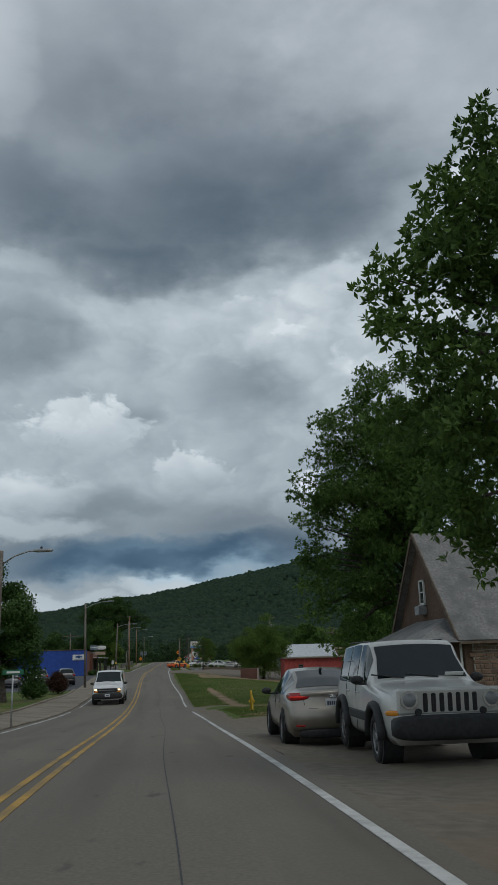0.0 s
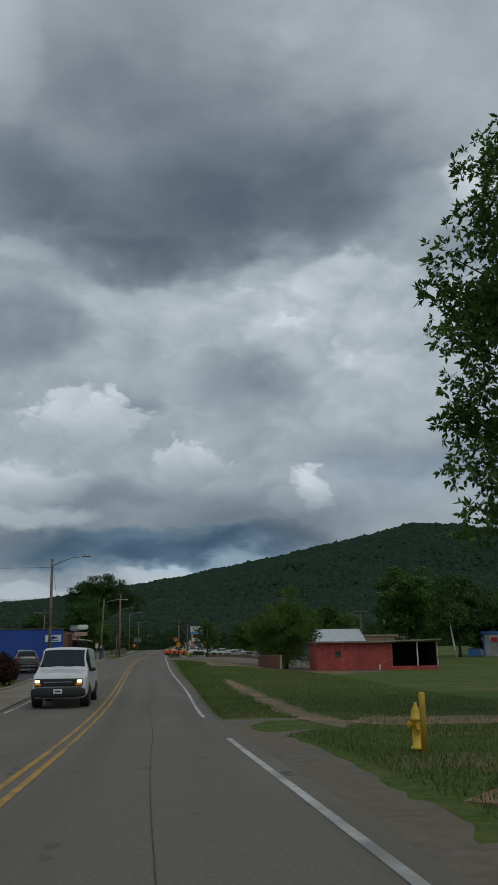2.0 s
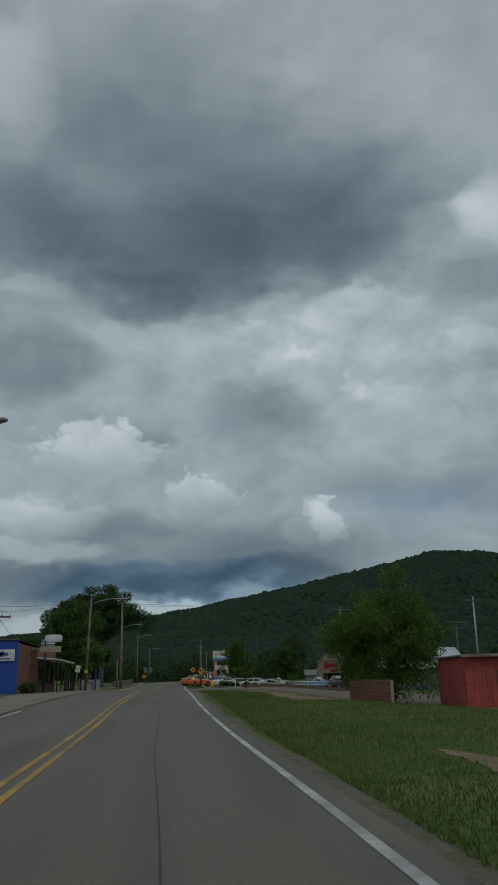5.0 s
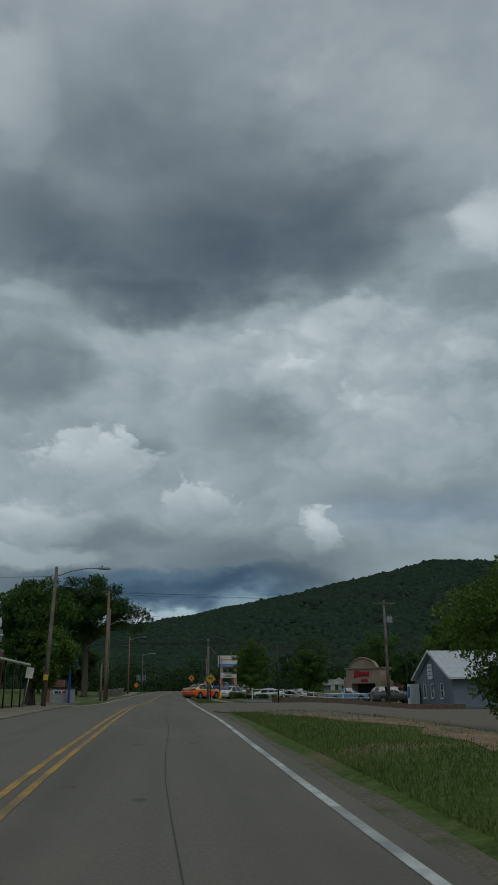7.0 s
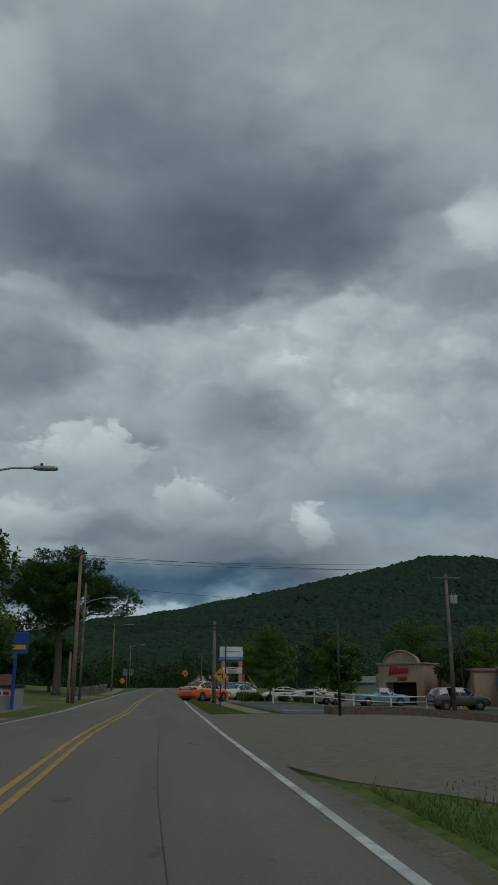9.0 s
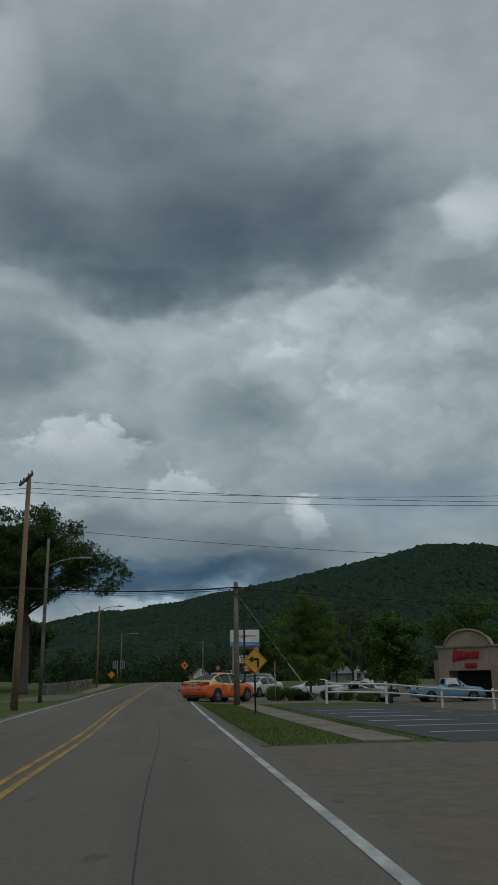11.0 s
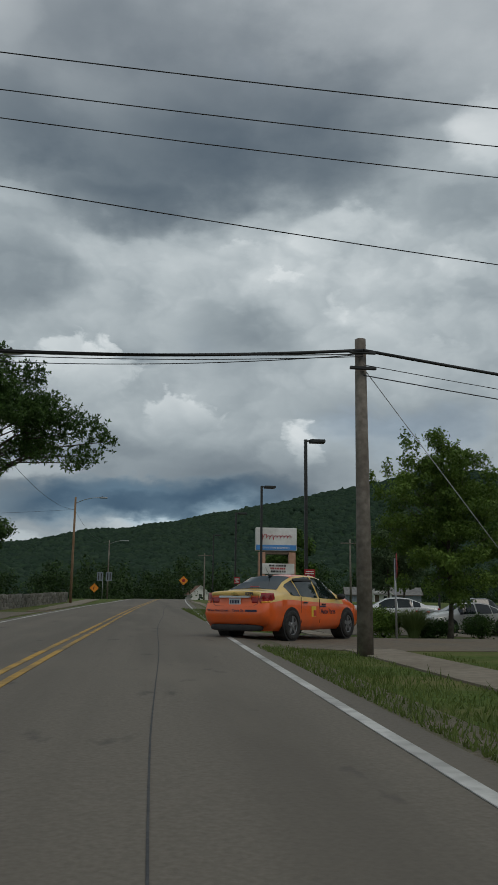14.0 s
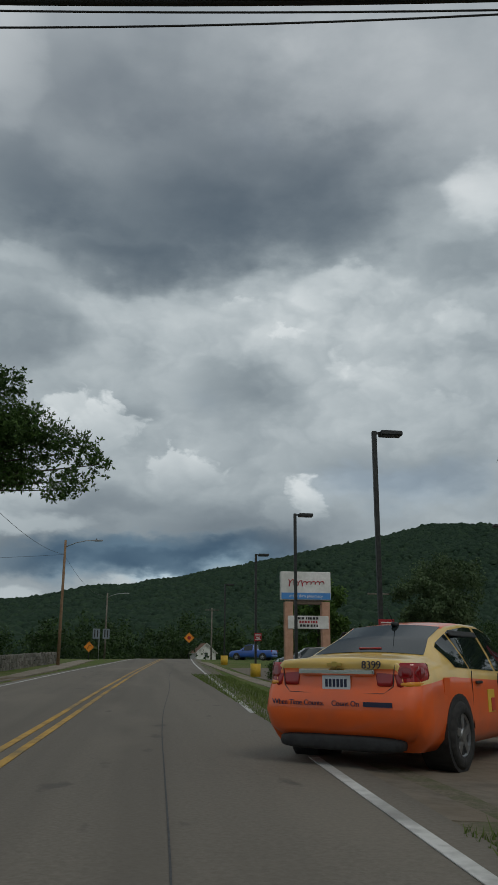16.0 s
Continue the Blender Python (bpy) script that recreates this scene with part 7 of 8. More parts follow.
utility_pole((39.9, 131.5), 5.0, WHITE, (), "pale leaning pole beside the field", 0.12, False, -7)
utility_pole((-7.6, 174.0), 4.0, WOOD_POLE, (), "grey wooden post beside the tall pole", 0.10)
utility_pole((-12.5, 118.0), 5.6, WOOD_POLE, (5.2,), "distant utility pole behind the blue building", 0.08)


def wire(a, b, sag, r, label="thin black overhead wire"):
    a, b = Vector(a), Vector(b)
    pts = [a.lerp(b, k / 20) - Vector((0, 0, sag * 4 * (k / 20) * (1 - k / 20))) for k in range(21)]
    ob = part("overhead_wire", tube(pts, r, 6), CABLE)
    return tagged(ob, label, "cable", "overhead wires", kind="structure")


POLE_E, POLE_U, POLE_D = Vector((-6.5, 168.5, 0)), Vector((22.1, 168.7, 0)), Vector((3.73, 167.3, 0))


def up(p, z, dx=0.0, dy=0.0):
    return (p.x + dx, p.y + dy, z)


for y0, z0, y1, z1 in ((166.2, 10.55, 165.4, 9.7), (167.1, 10.45, 168.4, 10.8), (167.9, 10.4, 169.2, 10.4)):
    wire((-6.4, y0, z0), (22.1, y1, z1), 0.30, 0.011)
    wire((22.1, y1, z1), (72, y1 + 8, 10.4), 0.6, 0.011)
    wire((-6.4, y0, z0), (-50, y0 + 6, 10.6), 0.7, 0.011)
wire((-6.4, 166.5, 8.45), up(POLE_U, 7.3), 0.30, 0.010)
wire(up(POLE_D, 5.68), (-6.7, 168.5, 5.8), 0.20, 0.030, "thick black bundled cable")
wire(up(POLE_D, 5.68), (40, 174.0, 5.3), 0.55, 0.030, "thick black bundled cable")
wire((-6.7, 168.5, 5.8), (-50, 171.0, 6.4), 0.5, 0.03, "thick black bundled cable")
wire(up(POLE_D, 5.60), (-6.7, 168.6, 5.65), 0.26, 0.008)
wire(up(POLE_D, 5.60), (-6.7, 168.4, 5.75), 0.12, 0.010)
wire(up(POLE_D, 5.56), (-6.7, 168.5, 5.68), 0.16, 0.008)
wire(up(POLE_D, 5.2), (40, 173.5, 4.2), 0.5, 0.010)
wire(up(POLE_D, 5.4), (40, 173.8, 4.9), 0.6, 0.007)
wire((-7.4, 84.9, 6.8), (-10.2, 117.6, 3.3), 0.5, 0.011)
wire((-7.4, 84.9, 6.9), (-45, 74.0, 8.4), 0.9, 0.011)
wire((-6.84, 130.0, 6.9), (-45, 122.0, 8.4), 0.9, 0.011)
wire((-6.84, 130.0, 6.8), up(POLE_E, 8.2), 0.8, 0.009)
wire((-6.8, 179.0, 8.2), up(POLE_E, 8.4), 0.3, 0.009)
wire((-6.8, 179.0, 8.3), (-6.45, 226.0, 9.0), 1.1, 0.010)
wire((-6.45, 226.0, 9.0), (-46, 214.0, 8.8), 1.2, 0.010)
wire((-6.45, 226.0, 8.9), (-5.2, 267.8, 9.2), 1.0, 0.010)
for dz in (0, 0.6):
    wire((28.5, 149.8, 8.3 - dz), (95, 150.0, 8.6 - dz), 0.7, 0.010)
guy = thing("guy_wire", Matrix(), "steel guy wire with a yellow guard at its foot", "cable")
foot, head_ = Vector((7.6, 167.3, 0)), Vector((3.76, 167.45, 5.4))
foot.z = land(foot.x, foot.y)
part("wire", tube([foot, head_], 0.008, 6), STEEL, guy)
part("guard", tube([foot, foot.lerp(head_, 0.36)], 0.022, 8), rough_mat("faded_guard", (0.40, 0.34, 0.14), (0.50, 0.44, 0.22), scale=6, rough=0.7), guy, "faded yellow guard")


def diamond_sign(at, half, height, label, arrow="left", heading=0.0, back=False):
    """Yellow diamond on a steel post; half: half its diagonal, height: of its centre; sizes in plan units."""
    t = thing("warning_sign", spot(*at, heading), label, "road sign", "warning signs")
    U = unit(*at)
    half, height = half * U, height * U
    part("post", tube([(0, 0, -0.1), (0, 0, height + half * 0.8)], 0.035, 6), DARK_METAL, t)
    d = half * 0.985
    poly = [(-d, height), (-d + 0.05, height - 0.05), (-0.05, height - d + 0.05), (0, height - d), (0.05, height - d + 0.05), (d - 0.05, height - 0.05), (d, height), (0.0, height + d)]
    bm = prism([(-d, height), (0, height - d), (d, height), (0, height + d)], 0.012)
    bm.transform(Matrix.Translation((0, -0.06, 0)))
    face = part("face", bm, rough_mat("sign_yellow", (0.66, 0.33, 0.012), (0.72, 0.38, 0.02), scale=5, rough=0.45, stain=(0.60, 0.30, 0.015)) if not back else rough_mat("sign_orange", (0.70, 0.22, 0.01), (0.75, 0.26, 0.02), scale=5, rough=0.45), t)
    edge = bmesh.new()
    q = d * 0.93
    ring = [(-q, 0), (0, -q), (q, 0), (0, q), (-q, 0)]
    for (x0, z0), (x1, z1) in zip(ring, ring[1:]):
        add_tube(edge, [(x0, -0.063, height + z0), (x1, -0.063, height + z1)], 0.010, 4)
    part("border", edge, BLACK, face)
    if arrow == "left":
        a = bmesh.new()
        k = half
        add_box(a, (0.17 * k, 0.012, 0.62 * k), (0.24 * k, -0.067, height - 0.16 * k))
        add_box(a, (0.50 * k, 0.012, 0.17 * k), (0.08 * k, -0.067, height + 0.15 * k))
        head = prism([(-0.52 * k, height + 0.15 * k), (-0.16 * k, height - 0.12 * k), (-0.16 * k, height + 0.42 * k)], 0.012)
        head.transform(Matrix.Translation((0, -0.073, 0)))
        part("arrow", a, BLACK, face)
        part("arrow_head", head, BLACK, face)
    elif arrow == "dot":
        bm = bmesh.new()
        bmesh.ops.create_cone(bm, cap_ends=True, segments=16, radius1=half * 0.34, radius2=half * 0.34, depth=0.02, matrix=Matrix.Translation((0, -0.07, height)) @ Matrix.Rotation(radians(90), 4, "X"))
        part("symbol", bm, RED_LETTER, face)
    else:
        bm = bmesh.new()
        add_tube(bm, [(-0.2 * half, -0.07, height - 0.4 * half), (-0.1 * half, -0.07, height + 0.2 * half), (0.35 * half, -0.07, height + 0.2 * half)], 0.05 * half, 6)
        part("symbol", bm, BLACK, face)


diamond_sign((3.93, 162.66), 0.53, 2.05, "yellow diamond warning sign with a black bent arrow", "left", 0)
diamond_sign((6.6, 300.0), 0.85, 3.4, "orange diamond warning sign beside the road", "dot", 0, True)
diamond_sign((-6.6, 262.0), 0.62, 1.5, "orange diamond sign with a curved arrow", "curve", 0, True)


def build_pharmacy_sign():
    t = thing("pharmacy_sign", spot(9.95, 219.0, 0, 0), "tall pharmacy sign on two tan pillars", "sign")
    U = unit(9.95, 219.0)
    W = 3.25 * U
    g = land(*place(9.95, 219.0))
    top, low = 7.05 * U - g, 5.25 * U - g
    for x in (-1.12 * U, 1.27 * U):
        part("pillar", box((0.46, 0.5, low - 0.1), (x, 0, (low - 0.1) / 2), None, 0.02), rough_mat("pink_pillar", (0.42, 0.23, 0.15), (0.50, 0.29, 0.20), scale=5, rough=0.85), t)
    cab = part("cabinet", box((W, 0.42, top - low), (0, 0, (top + low) / 2), None, 0.03), WHITE, t, "white lit-box sign with red script strokes")
    part("blue_band", box((W - 0.06, 0.03, 0.36), (0, -0.215, low + 0.22)), rough_mat("sign_blue", (0.05, 0.22, 0.55), (0.06, 0.26, 0.6), scale=3, rough=0.4), cab)
    lettering("words", "drive thru pharmacy", Matrix.Translation((0, -0.235, low + 0.22)) @ Matrix.Rotation(radians(90), 4, "X"), 0.17, WHITE, cab)
    zc = (top + low) / 2 + 0.16
    strokes = bmesh.new()
    loops = []
    for k in range(121):
        q = k / 120
        tall = 0.20 if q < 0.14 else (0.15 if 0.28 < q < 0.36 else 0.085)
        ph = q * 2 * math.pi * 8.5
        loops.append((-1.05 + 2.1 * q + 0.055 * math.sin(ph) + 0.25 * (tall * math.cos(ph)), -0.225, zc + 0.04 * (q - 0.5) + tall * math.cos(ph) - (0.10 if 0.36 < q < 0.42 else 0)))
    add_tube(strokes, loops, 0.026, 6)
    part("red_script", strokes, RED_LETTER, cab, "red script strokes")
    arch = [(-1.12 * U, low - 0.55), (1.27 * U, low - 0.55), (1.27 * U, low), (-1.12 * U, low)]
    part("spandrel", box((2.1 * U, 0.3, 0.22), (0.07, 0.02, low - 0.12)), BROWN, t)
    ptop, plow = 4.26 * U - g, 3.45 * U - g
    board = part("letter_board", box((2.62 * U, 0.3, ptop - plow), (0.1, -0.15, (ptop + plow) / 2), None, 0.02), WHITE, t, "white board with rows of dark bars")
    rng = random.Random(2)
    for r in range(3):
        x = -0.42 + 0.05 * r
        while x < 0.62:
            w = rng.uniform(0.06, 0.16)
            part("bar", box((w, 0.02, 0.13), (x, -0.31, ptop - 0.14 - 0.2 * r)), BLACK if r != 1 else RED_LETTER, board)
            x += w + 0.05
    return t


build_pharmacy_sign()


def lot_lamp(at, height, arm, sign_z=None):
    t = thing("lot_lamp", spot(*at), "tall dark steel lamp on a yellow concrete base", "lamp", "car park lamps")
    U = unit(*at)
    h = height * U - land(*place(*at))
    part("base", tube([(0, 0, -0.1), (0, 0, 0.72)], 0.30, 18), YELLOW, t, "yellow painted concrete base")
    part("pole", box((0.12, 0.12, h - 0.7), (0, 0, 0.7 + (h - 0.7) / 2), None, 0.008), DARK_METAL, t)
    part("head", box((0.62, 0.34, 0.14), (0.46 * arm, 0, h - 0.06), None, 0.03), DARK_METAL, t)
    part("arm", box((0.3, 0.06, 0.06), (0.12 * arm, 0, h - 0.05)), DARK_METAL, t)
    if sign_z:
        s = part("notice", box((0.42, 0.015, 0.46), (0.12, -0.10, sign_z), None, 0.005), RED_LETTER, t, "red notice with white bars")
        for z, w in ((0.15, 0.3), (0.07, 0.34), (-0.14, 0.32)):
            part("bar", box((w, 0.01, 0.035), (0.12, -0.112, sign_z + z)), WHITE, s)
        part("arrow", box((0.22, 0.01, 0.07), (0.12, -0.112, sign_z - 0.045), Matrix.Rotation(radians(12), 4, "Y")), WHITE, s)


lot_lamp((6.75, 191.2), 8.37, 1, 2.0)
lot_lamp((6.85, 205.5), 8.35, 1)
lot_lamp((7.0, 221.0), 8.4, 1, 2.2)
lot_lamp((7.2, 245.0), 8.6, 1)
lot_lamp((18.5, 205.0), 8.3, -1)
lot_lamp((30.0, 186.0), 8.0, -1)
thin = thing("steel_post", spot(7.4, 140.2), "thin dark steel post at the edge of the old lot", "post")
part("post", tube([(0, 0, -0.1), (0, 0, 3.9)], [0.06, 0.05], 8), DARK_METAL, thin)


def build_small_signs():
    s = thing("stop_sign", spot(7.6, 181.4, 76), "red octagonal stop sign turned away on a steel post", "road sign")
    part("post", tube([(0, 0, -0.1), (0, 0, 2.15)], 0.03, 6), STEEL, s)
    bm = bmesh.new()
    bmesh.ops.create_cone(bm, cap_ends=True, segments=8, radius1=0.36, radius2=0.36, depth=0.012, matrix=Matrix.Translation((0, -0.04, 1.95)) @ Matrix.Rotation(radians(90), 4, "X") @ Matrix.Rotation(radians(22.5), 4, "Z"))
    part("face", bm, RED_LETTER, s)
    g = thing("street_name_sign", spot(-4.9, 29.0, 8), "green street name sign on a thin post", "road sign")
    part("post", tube([(0, 0, -0.1), (0, 0, 1.9)], 0.03, 6), STEEL, g)
    b = part("blade", box((0.72, 0.02, 0.17), (0, -0.03, 1.86), None, 0.006), rough_mat("sign_green", (0.012, 0.11, 0.05), (0.015, 0.14, 0.065), scale=5, rough=0.5), g)
    part("bar", box((0.44, 0.01, 0.07), (0, -0.045, 1.86)), WHITE, b)
    for x, y, h, lean, lab in ((-6.9, 119.0, 1.9, 8, "white leaning sign on a thin post"), (-6.6, 29.5, 2.6, 0, "plain thin steel post")):
        w = thing("small_sign", spot(x, y) @ Matrix.Rotation(radians(lean), 4, "Y"), lab, "sign")
        part("post", tube([(0, 0, -0.1), (0, 0, h)], 0.03, 6), STEEL, w)
        part("face", box((0.35, 0.02, 0.5), (0, -0.03, h - 0.25), None, 0.006), WHITE, w)
    d = thing("route_sign", spot(-4.9 - 1.2, 272.0), "pair of grey route boards on a post", "road sign")
    part("post", tube([(0, 0, -0.1), (0, 0, 3.3)], 0.04, 6), STEEL, d)
    for x in (-0.35, 0.75):
        f = part("board", box((0.75, 0.02, 1.1), (x, -0.04, 2.8), None, 0.006), GREY_SIDING, d)
        for k in (-0.15, 0.15):
            part("bar", box((0.12, 0.01, 0.8), (x + k, -0.056, 2.8)), BLACK, f)
    tri = thing("yard_sign", spot(-11.3, 77.0), "white peaked sign on two posts beside the bush", "sign")
    part("post", tube([(-0.3, 0, -0.1), (-0.3, 0, 1.3)], 0.05, 6), WHITE, tri)
    part("post", tube([(0.3, 0, -0.1), (0.3, 0, 1.3)], 0.05, 6), WHITE, tri)
    bm = prism([(-0.75, 1.25), (0.75, 1.25), (0.0, 2.1)], 0.08)
    part("panel", bm, WHITE, tri)
    bm = prism([(-0.4, 1.38), (0.4, 1.38), (0.0, 1.82)], 0.02)
    bm.transform(Matrix.Translation((0, -0.02, 0)))
    part("inset", bm, GREY_METAL, tri)
    y = thing("yard_sign", spot(8.0, 214.0, 15), "small blue lawn sign by the pavement", "sign")
    part("panel", box((0.6, 0.02, 0.42), (0, 0, 0.45), None, 0.006), ROOF_BLUE, y)
    part("leg", tube([(-0.2, 0, -0.05), (-0.2, 0, 0.3)], 0.012, 5), STEEL, y)
    part("leg", tube([(0.2, 0, -0.05), (0.2, 0, 0.3)], 0.012, 5), STEEL, y)


build_small_signs()


def build_hydrant():
    t = thing("fire_hydrant", spot(3.75, 35.2) @ Matrix.Scale(0.87, 4), "yellow fire hydrant in the grass by the driveway", "hydrant")
    m_ = YELLOW
    prof_ = [(0.0, 0.12), (0.04, 0.12), (0.05, 0.08), (0.46, 0.078), (0.47, 0.105), (0.51, 0.105), (0.52, 0.085), (0.62, 0.075), (0.68, 0.05), (0.70, 0.03), (0.76, 0.025)]
    part("barrel", tube([(0, 0, z) for z, _ in prof_], [r for _, r in prof_], 18), m_, t)
    for sx in (1, -1):
        n = part("nozzle", tube([(sx * 0.06, 0, 0.40), (sx * 0.125, 0, 0.40), (sx * 0.126, 0, 0.40), (sx * 0.15, 0, 0.40)], [0.05, 0.05, 0.062, 0.058], 12), m_, t)
        part("nut", tube([(sx * 0.15, 0, 0.40), (sx * 0.17, 0, 0.40)], 0.022, 5), m_, n)
    part("steamer_cap", tube([(0, -0.06, 0.38), (0, -0.13, 0.38), (0, -0.132, 0.38), (0, -0.16, 0.38)], [0.055, 0.055, 0.065, 0.06], 14), m_, t)

    w = thing("marker_post", spot(3.66, 34.6), "slim yellow marker pipe beside the hydrant", "post")
    part("pipe", tube([(0, 0, 0), (0, 0, 0.80), (0, 0, 0.82)], [0.045, 0.045, 0.03], 12), YELLOW, w)


build_hydrant()


def build_fence():
    t = thing("rail_fence", Matrix(), "white two rail pipe fence along the car park", "fence")
    a, b = Vector((8.1, 167.75)), Vector((24.5, 173.8))
    n = 6
    tops = []
    for k in range(n):
        p = a.lerp(b, k / (n - 1))
        z = land(p.x, p.y)
        part("post", box((0.11, 0.11, 1.12), (p.x, p.y, z + 0.52), Matrix.Rotation(radians(random.uniform(-2, 2)), 4, "X"), 0.012), WHITE, t)
        tops.append(Vector((p.x, p.y - 0.075, z)))
    for p, q in zip(tops, tops[1:]):
        for h in (0.55, 0.95):
            part("rail", tube([p + Vector((0, 0, h)), p.lerp(q, 0.5) + Vector((0, 0, h + random.uniform(-0.015, 0.015))), q + Vector((0, 0, h))], 0.042, 8), WHITE, t)
    w = thing("rail_fence", Matrix(), "white wooden rail beside the church lawn", "fence")
    pts = [Vector((7.6, 29.0)), Vector((7.9, 32.6)), Vector((8.9, 36.6))]
    base = [Vector((p.x, p.y, land(p.x, p.y))) for p in pts]
    for p in base:
        part("post", box((0.12, 0.12, 0.95), (p.x, p.y, p.z + 0.45), None, 0.012), WHITE, w)
    for p, q in zip(base, base[1:]):
        part("rail", tube([p + Vector((0, 0, 0.9)), q + Vector((0, 0, 0.9))], 0.055, 8), WHITE, w)
        part("rail", tube([p + Vector((0, 0, 0.45)), q + Vector((0, 0, 0.45))], 0.045, 8), WHITE, w)


build_fence()


def build_stone_wall():
    """Dry stone retaining wall at the foot of the oak's bank."""
    t = thing("stone_wall", Matrix(), "low grey stone retaining wall along the bank", "wall")
    rng = random.Random(14)
    stone = rough_mat("grey_stone", (0.13, 0.12, 0.105), (0.21, 0.20, 0.175), scale=4, rough=0.95, stain=(0.09, 0.09, 0.07), random=0.3)
    core = bmesh.new()
    a, b = Vector((-9.0, 200)), Vector((-7.7, 236))
    n = 40
    for k in range(n):
        p, q = a.lerp(b, k / n), a.lerp(b, (k + 1) / n)
        add_box(core, (0.35, (q - p).length, 1.0), ((p.x + q.x) / 2 - 0.2, (p.y + q.y) / 2, land(p.x, p.y) + 0.4))
    hold = part("core", core, stone, t)
    shapes = []
    for k in range(5):
        bm = box((0.22, rng.uniform(0.35, 0.65), rng.uniform(0.2, 0.3)), (0, 0, 0), None, 0.04)
        me = bpy.data.meshes.new("stone")
        bm.to_mesh(me)
        bm.free()
        me.materials.append(stone)
        shapes.append(me)
    ln = (b - a).length
    for row in range(4):
        s = rng.uniform(0, 0.4)
        while s < ln:
            p = a.lerp(b, s / ln)
            ob = new("stone", rng.choice(shapes))
            ob.parent = hold
            ob.location = (p.x, p.y, land(p.x, p.y) + 0.05 + 0.24 * row + rng.uniform(-0.03, 0.03))
            ob.rotation_euler = (rng.uniform(-0.1, 0.1), rng.uniform(-0.1, 0.1), rng.uniform(-0.15, 0.15))
            s += rng.uniform(0.45, 0.65)


build_stone_wall()

# ---- paving, kerbs, worn ground (last) ----
def strip(name, x0, x1, y0, y1, lift, material, label, category="paving", **kw):
    return tagged(sheet(name, x0, x1, y0, y1, lift, material, **kw), label, category, kind="structure")


strip("apron", along(1.85), 9.6, -40, 31.0, 0.012, LOT, "cracked asphalt parking apron before the church", wave=0.2)
strip("driveway", along(1.85), lambda y: 2.7 + 2.1 * step(41.8, 44.6, y) - 2.8 * step(45.0, 49.0, y), 30.8, 48.8, 0.014, LOT, "worn asphalt driveway mouth", wave=0.15, sy=0.4)
strip("dirt_patch", lambda y: 4.5 + 0.5 * abs(y - 44.9), lambda y: 10.3 - 1.5 * abs(y - 44.9), 43.4, 46.4, 0.020, DIRT, "bare earth patch in the grass", wave=0.4, sy=0.3)
strip("dirt_patch", lambda y: 3.2 + 0.9 * abs(y - 32.6), 11.0, 31.2, 34.2, 0.020, DIRT, "bare earth patch in the grass", wave=0.5, sy=0.3)
strip("old_path", lambda y: 4.1 - 0.42 * step(43, 46, y) * (1 - step(68, 74, y)), lambda y: 4.12 + 0.42 * step(43, 46, y) * (1 - step(68, 74, y)), 43.0, 74.0, 0.014, DIRT, "overgrown earth footpath beside the road", wave=0.38, sy=0.35)
strip("old_path", lambda y: 5.9 - 0.7 * step(44, 45, y) * (1 - step(46, 47.4, y)), lambda y: 5.92 + 0.7 * step(44, 45, y) * (1 - step(46, 47.4, y)), 44.0, 47.4, 0.012, DIRT, "small bare earth patch", wave=0.4, sy=0.5)
def lot_edge(y):
    """Where the verge ends and the old lot begins."""
    return max(min(4.4, 2.0 + 0.20 * (116 - y)), 1.80 + bend(y))


strip("old_lot", lambda y: lot_edge(y) + 0.7 * step(117, 114, y), 21.0, 99.0, 143.2, 0.012, LOT, "weathered brown-grey asphalt lot", wave=0.2)
strip("lot_dirt", lot_edge, lambda y: lot_edge(y) + 1.2 + 12.0 * step(111, 103, y), 92.0, 112.0, 0.022, DIRT, "bare earth edge of the old lot", wave=0.8)
strip("dark_lot", 5.3, 30.0, 143.0, 164.2, 0.020, TAR, "fresh dark asphalt car park")
strip("pavement", 3.72, 4.75, 143.6, 169.1, 0.035, CONCRETE, "concrete pavement beside the road")
strip("side_drive", along(1.85), 28.0, 168.9, 175.6, 0.014, LOT, "grey driveway into the car park")
strip("pavement", 4.4, 5.45, 175.5, 238.0, 0.035, CONCRETE, "concrete pavement beside the road")
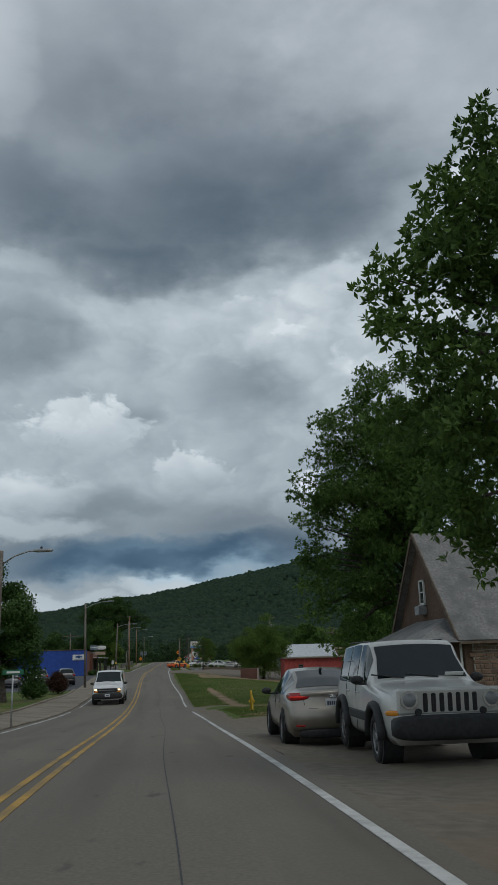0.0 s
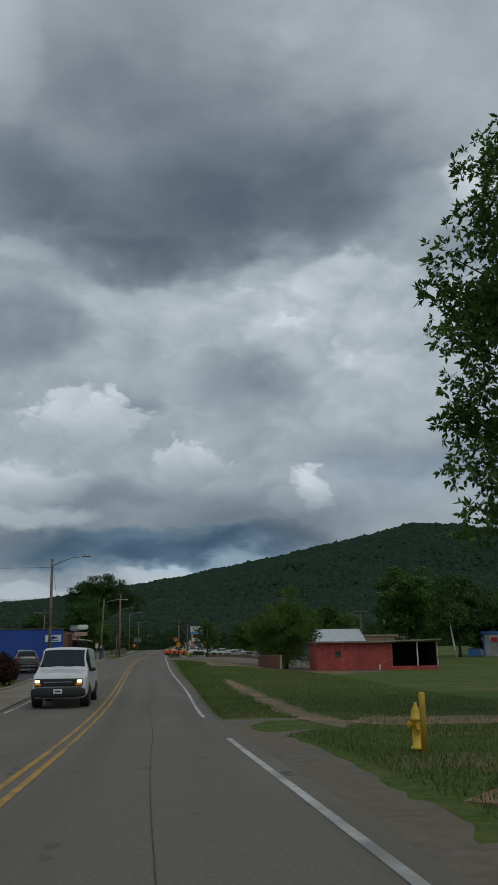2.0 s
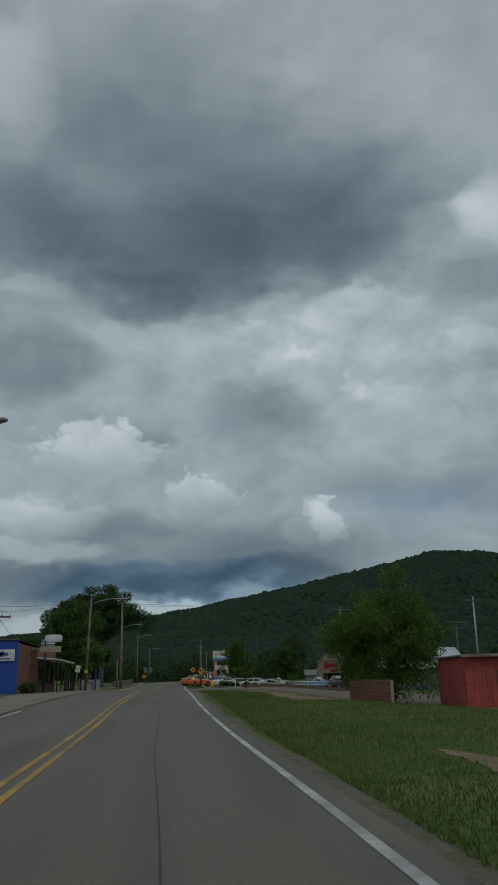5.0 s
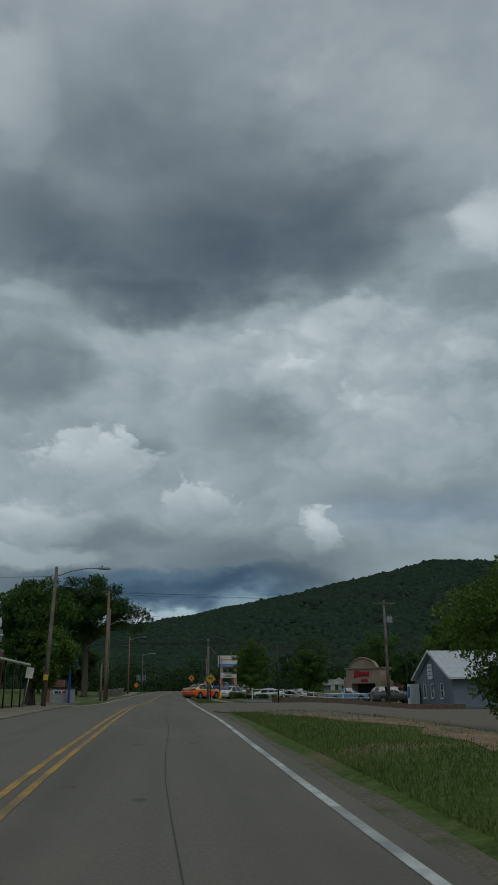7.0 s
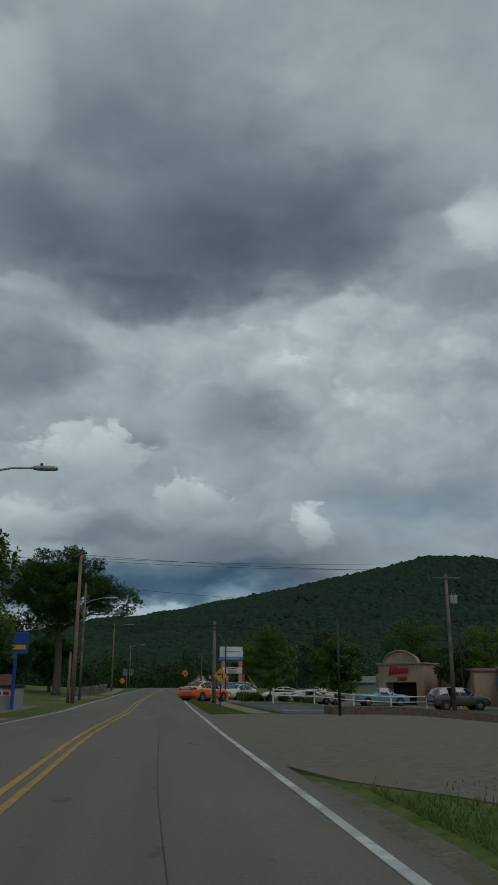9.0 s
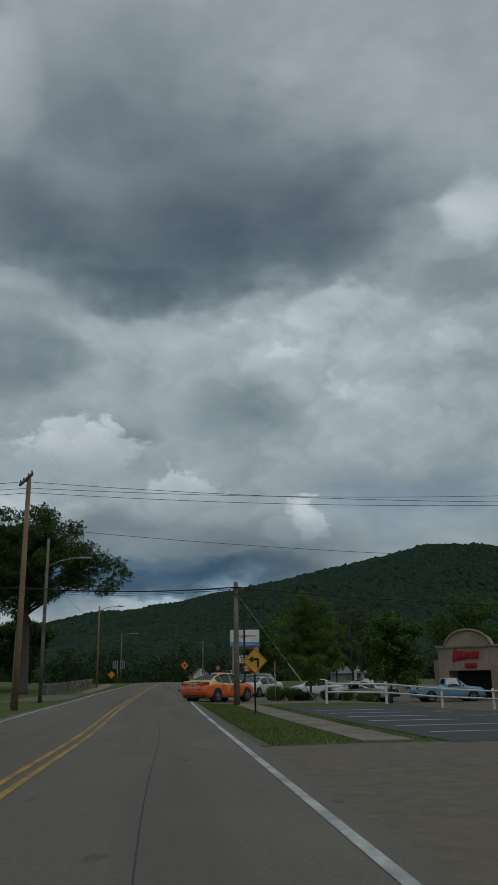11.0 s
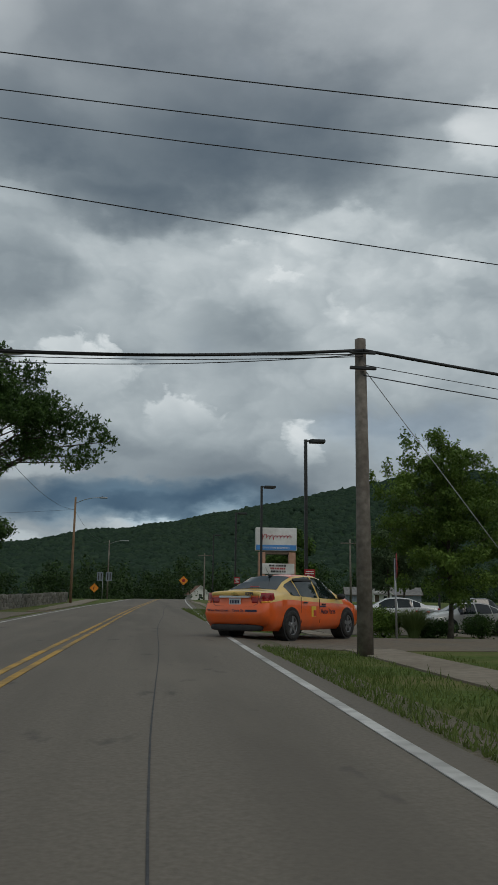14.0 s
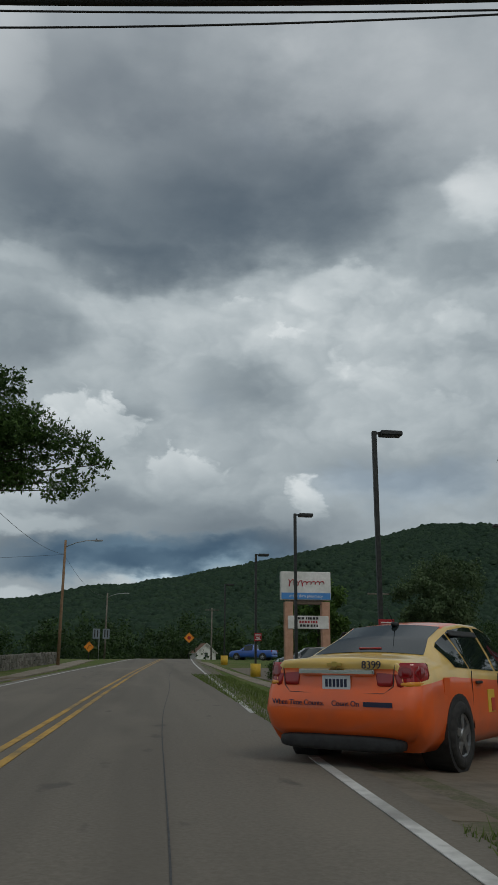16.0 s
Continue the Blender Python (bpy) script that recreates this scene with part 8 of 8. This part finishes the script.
strip("lot_floor", 6.1, 42.0, 180.5, 226.0, 0.020, LOT, "grey asphalt pharmacy car park")
strip("lot_floor", 15.0, 42.0, 175.5, 180.6, 0.018, LOT, "grey asphalt pharmacy car park")
strip("gravel_edge", along(1.82), along(2.15), 49.0, 117.0, 0.008, GRAVEL, "thin gravel shoulder", wave=0.2)
strip("gravel_edge", along(1.82), along(2.4), 143.5, 172.0, 0.008, GRAVEL, "thin gravel shoulder", wave=0.2)
strip("gravel_edge", along(1.82), along(2.5), 176.0, 300.0, 0.008, GRAVEL, "thin gravel shoulder", wave=0.2)
strip("far_pavement", along(-7.6), along(-5.15), -40, 110.0, 0.07, CONCRETE, "stained concrete pavement and aprons", wave=0.1)
strip("far_pavement", along(-7.4), along(-5.15), 110.0, 137.0, 0.06, CONCRETE, "stained concrete pavement and aprons", wave=0.1)
strip("far_lot", -34.0, -7.7, 82.0, 116.5, 0.02, TAR, "dark asphalt car park before the blue building")
strip("far_lot", -12.0, -7.3, 138.0, 160.0, 0.02, LOT, "worn asphalt forecourt", wave=0.3)
strip("far_drive", -9.5, -5.1, 182.0, 201.0, 0.022, LOT, "cracked side road mouth", wave=0.3)
strip("far_pavement", -6.7, -5.3, 201.0, 250.0, 0.07, CONCRETE, "stained concrete pavement", wave=0.12)
strip("kerb", along(-7.85), along(-7.6), -40, 82, 0.14, CONCRETE, "low concrete kerb behind the pavement", "kerb")
strip("bank", 7.0, 20.5, 142.2, 143.6, 0.34, BROWN, "low dark earth bank between the two lots", "bank", wave=0.15, sy=0.3, edge=0.8)
for k in range(6):
    strip("stall_line", 5.9, 16.0 - 0.5 * k, 146.0 + 2.7 * k, 146.13 + 2.7 * k, 0.026, LINE_W, "white parking stall line", "road marking", edge=0.006, sx=2.0, sy=0.1)
strip("road_seam", lambda y: bend(y) + 0.04 * math.sin(y * 0.31), lambda y: bend(y) + 0.012 + 0.04 * math.sin(y * 0.31), -30, 300, 0.0235, TAR, "thin dark tar seam in the asphalt", "road", edge=0.004, sy=0.8)
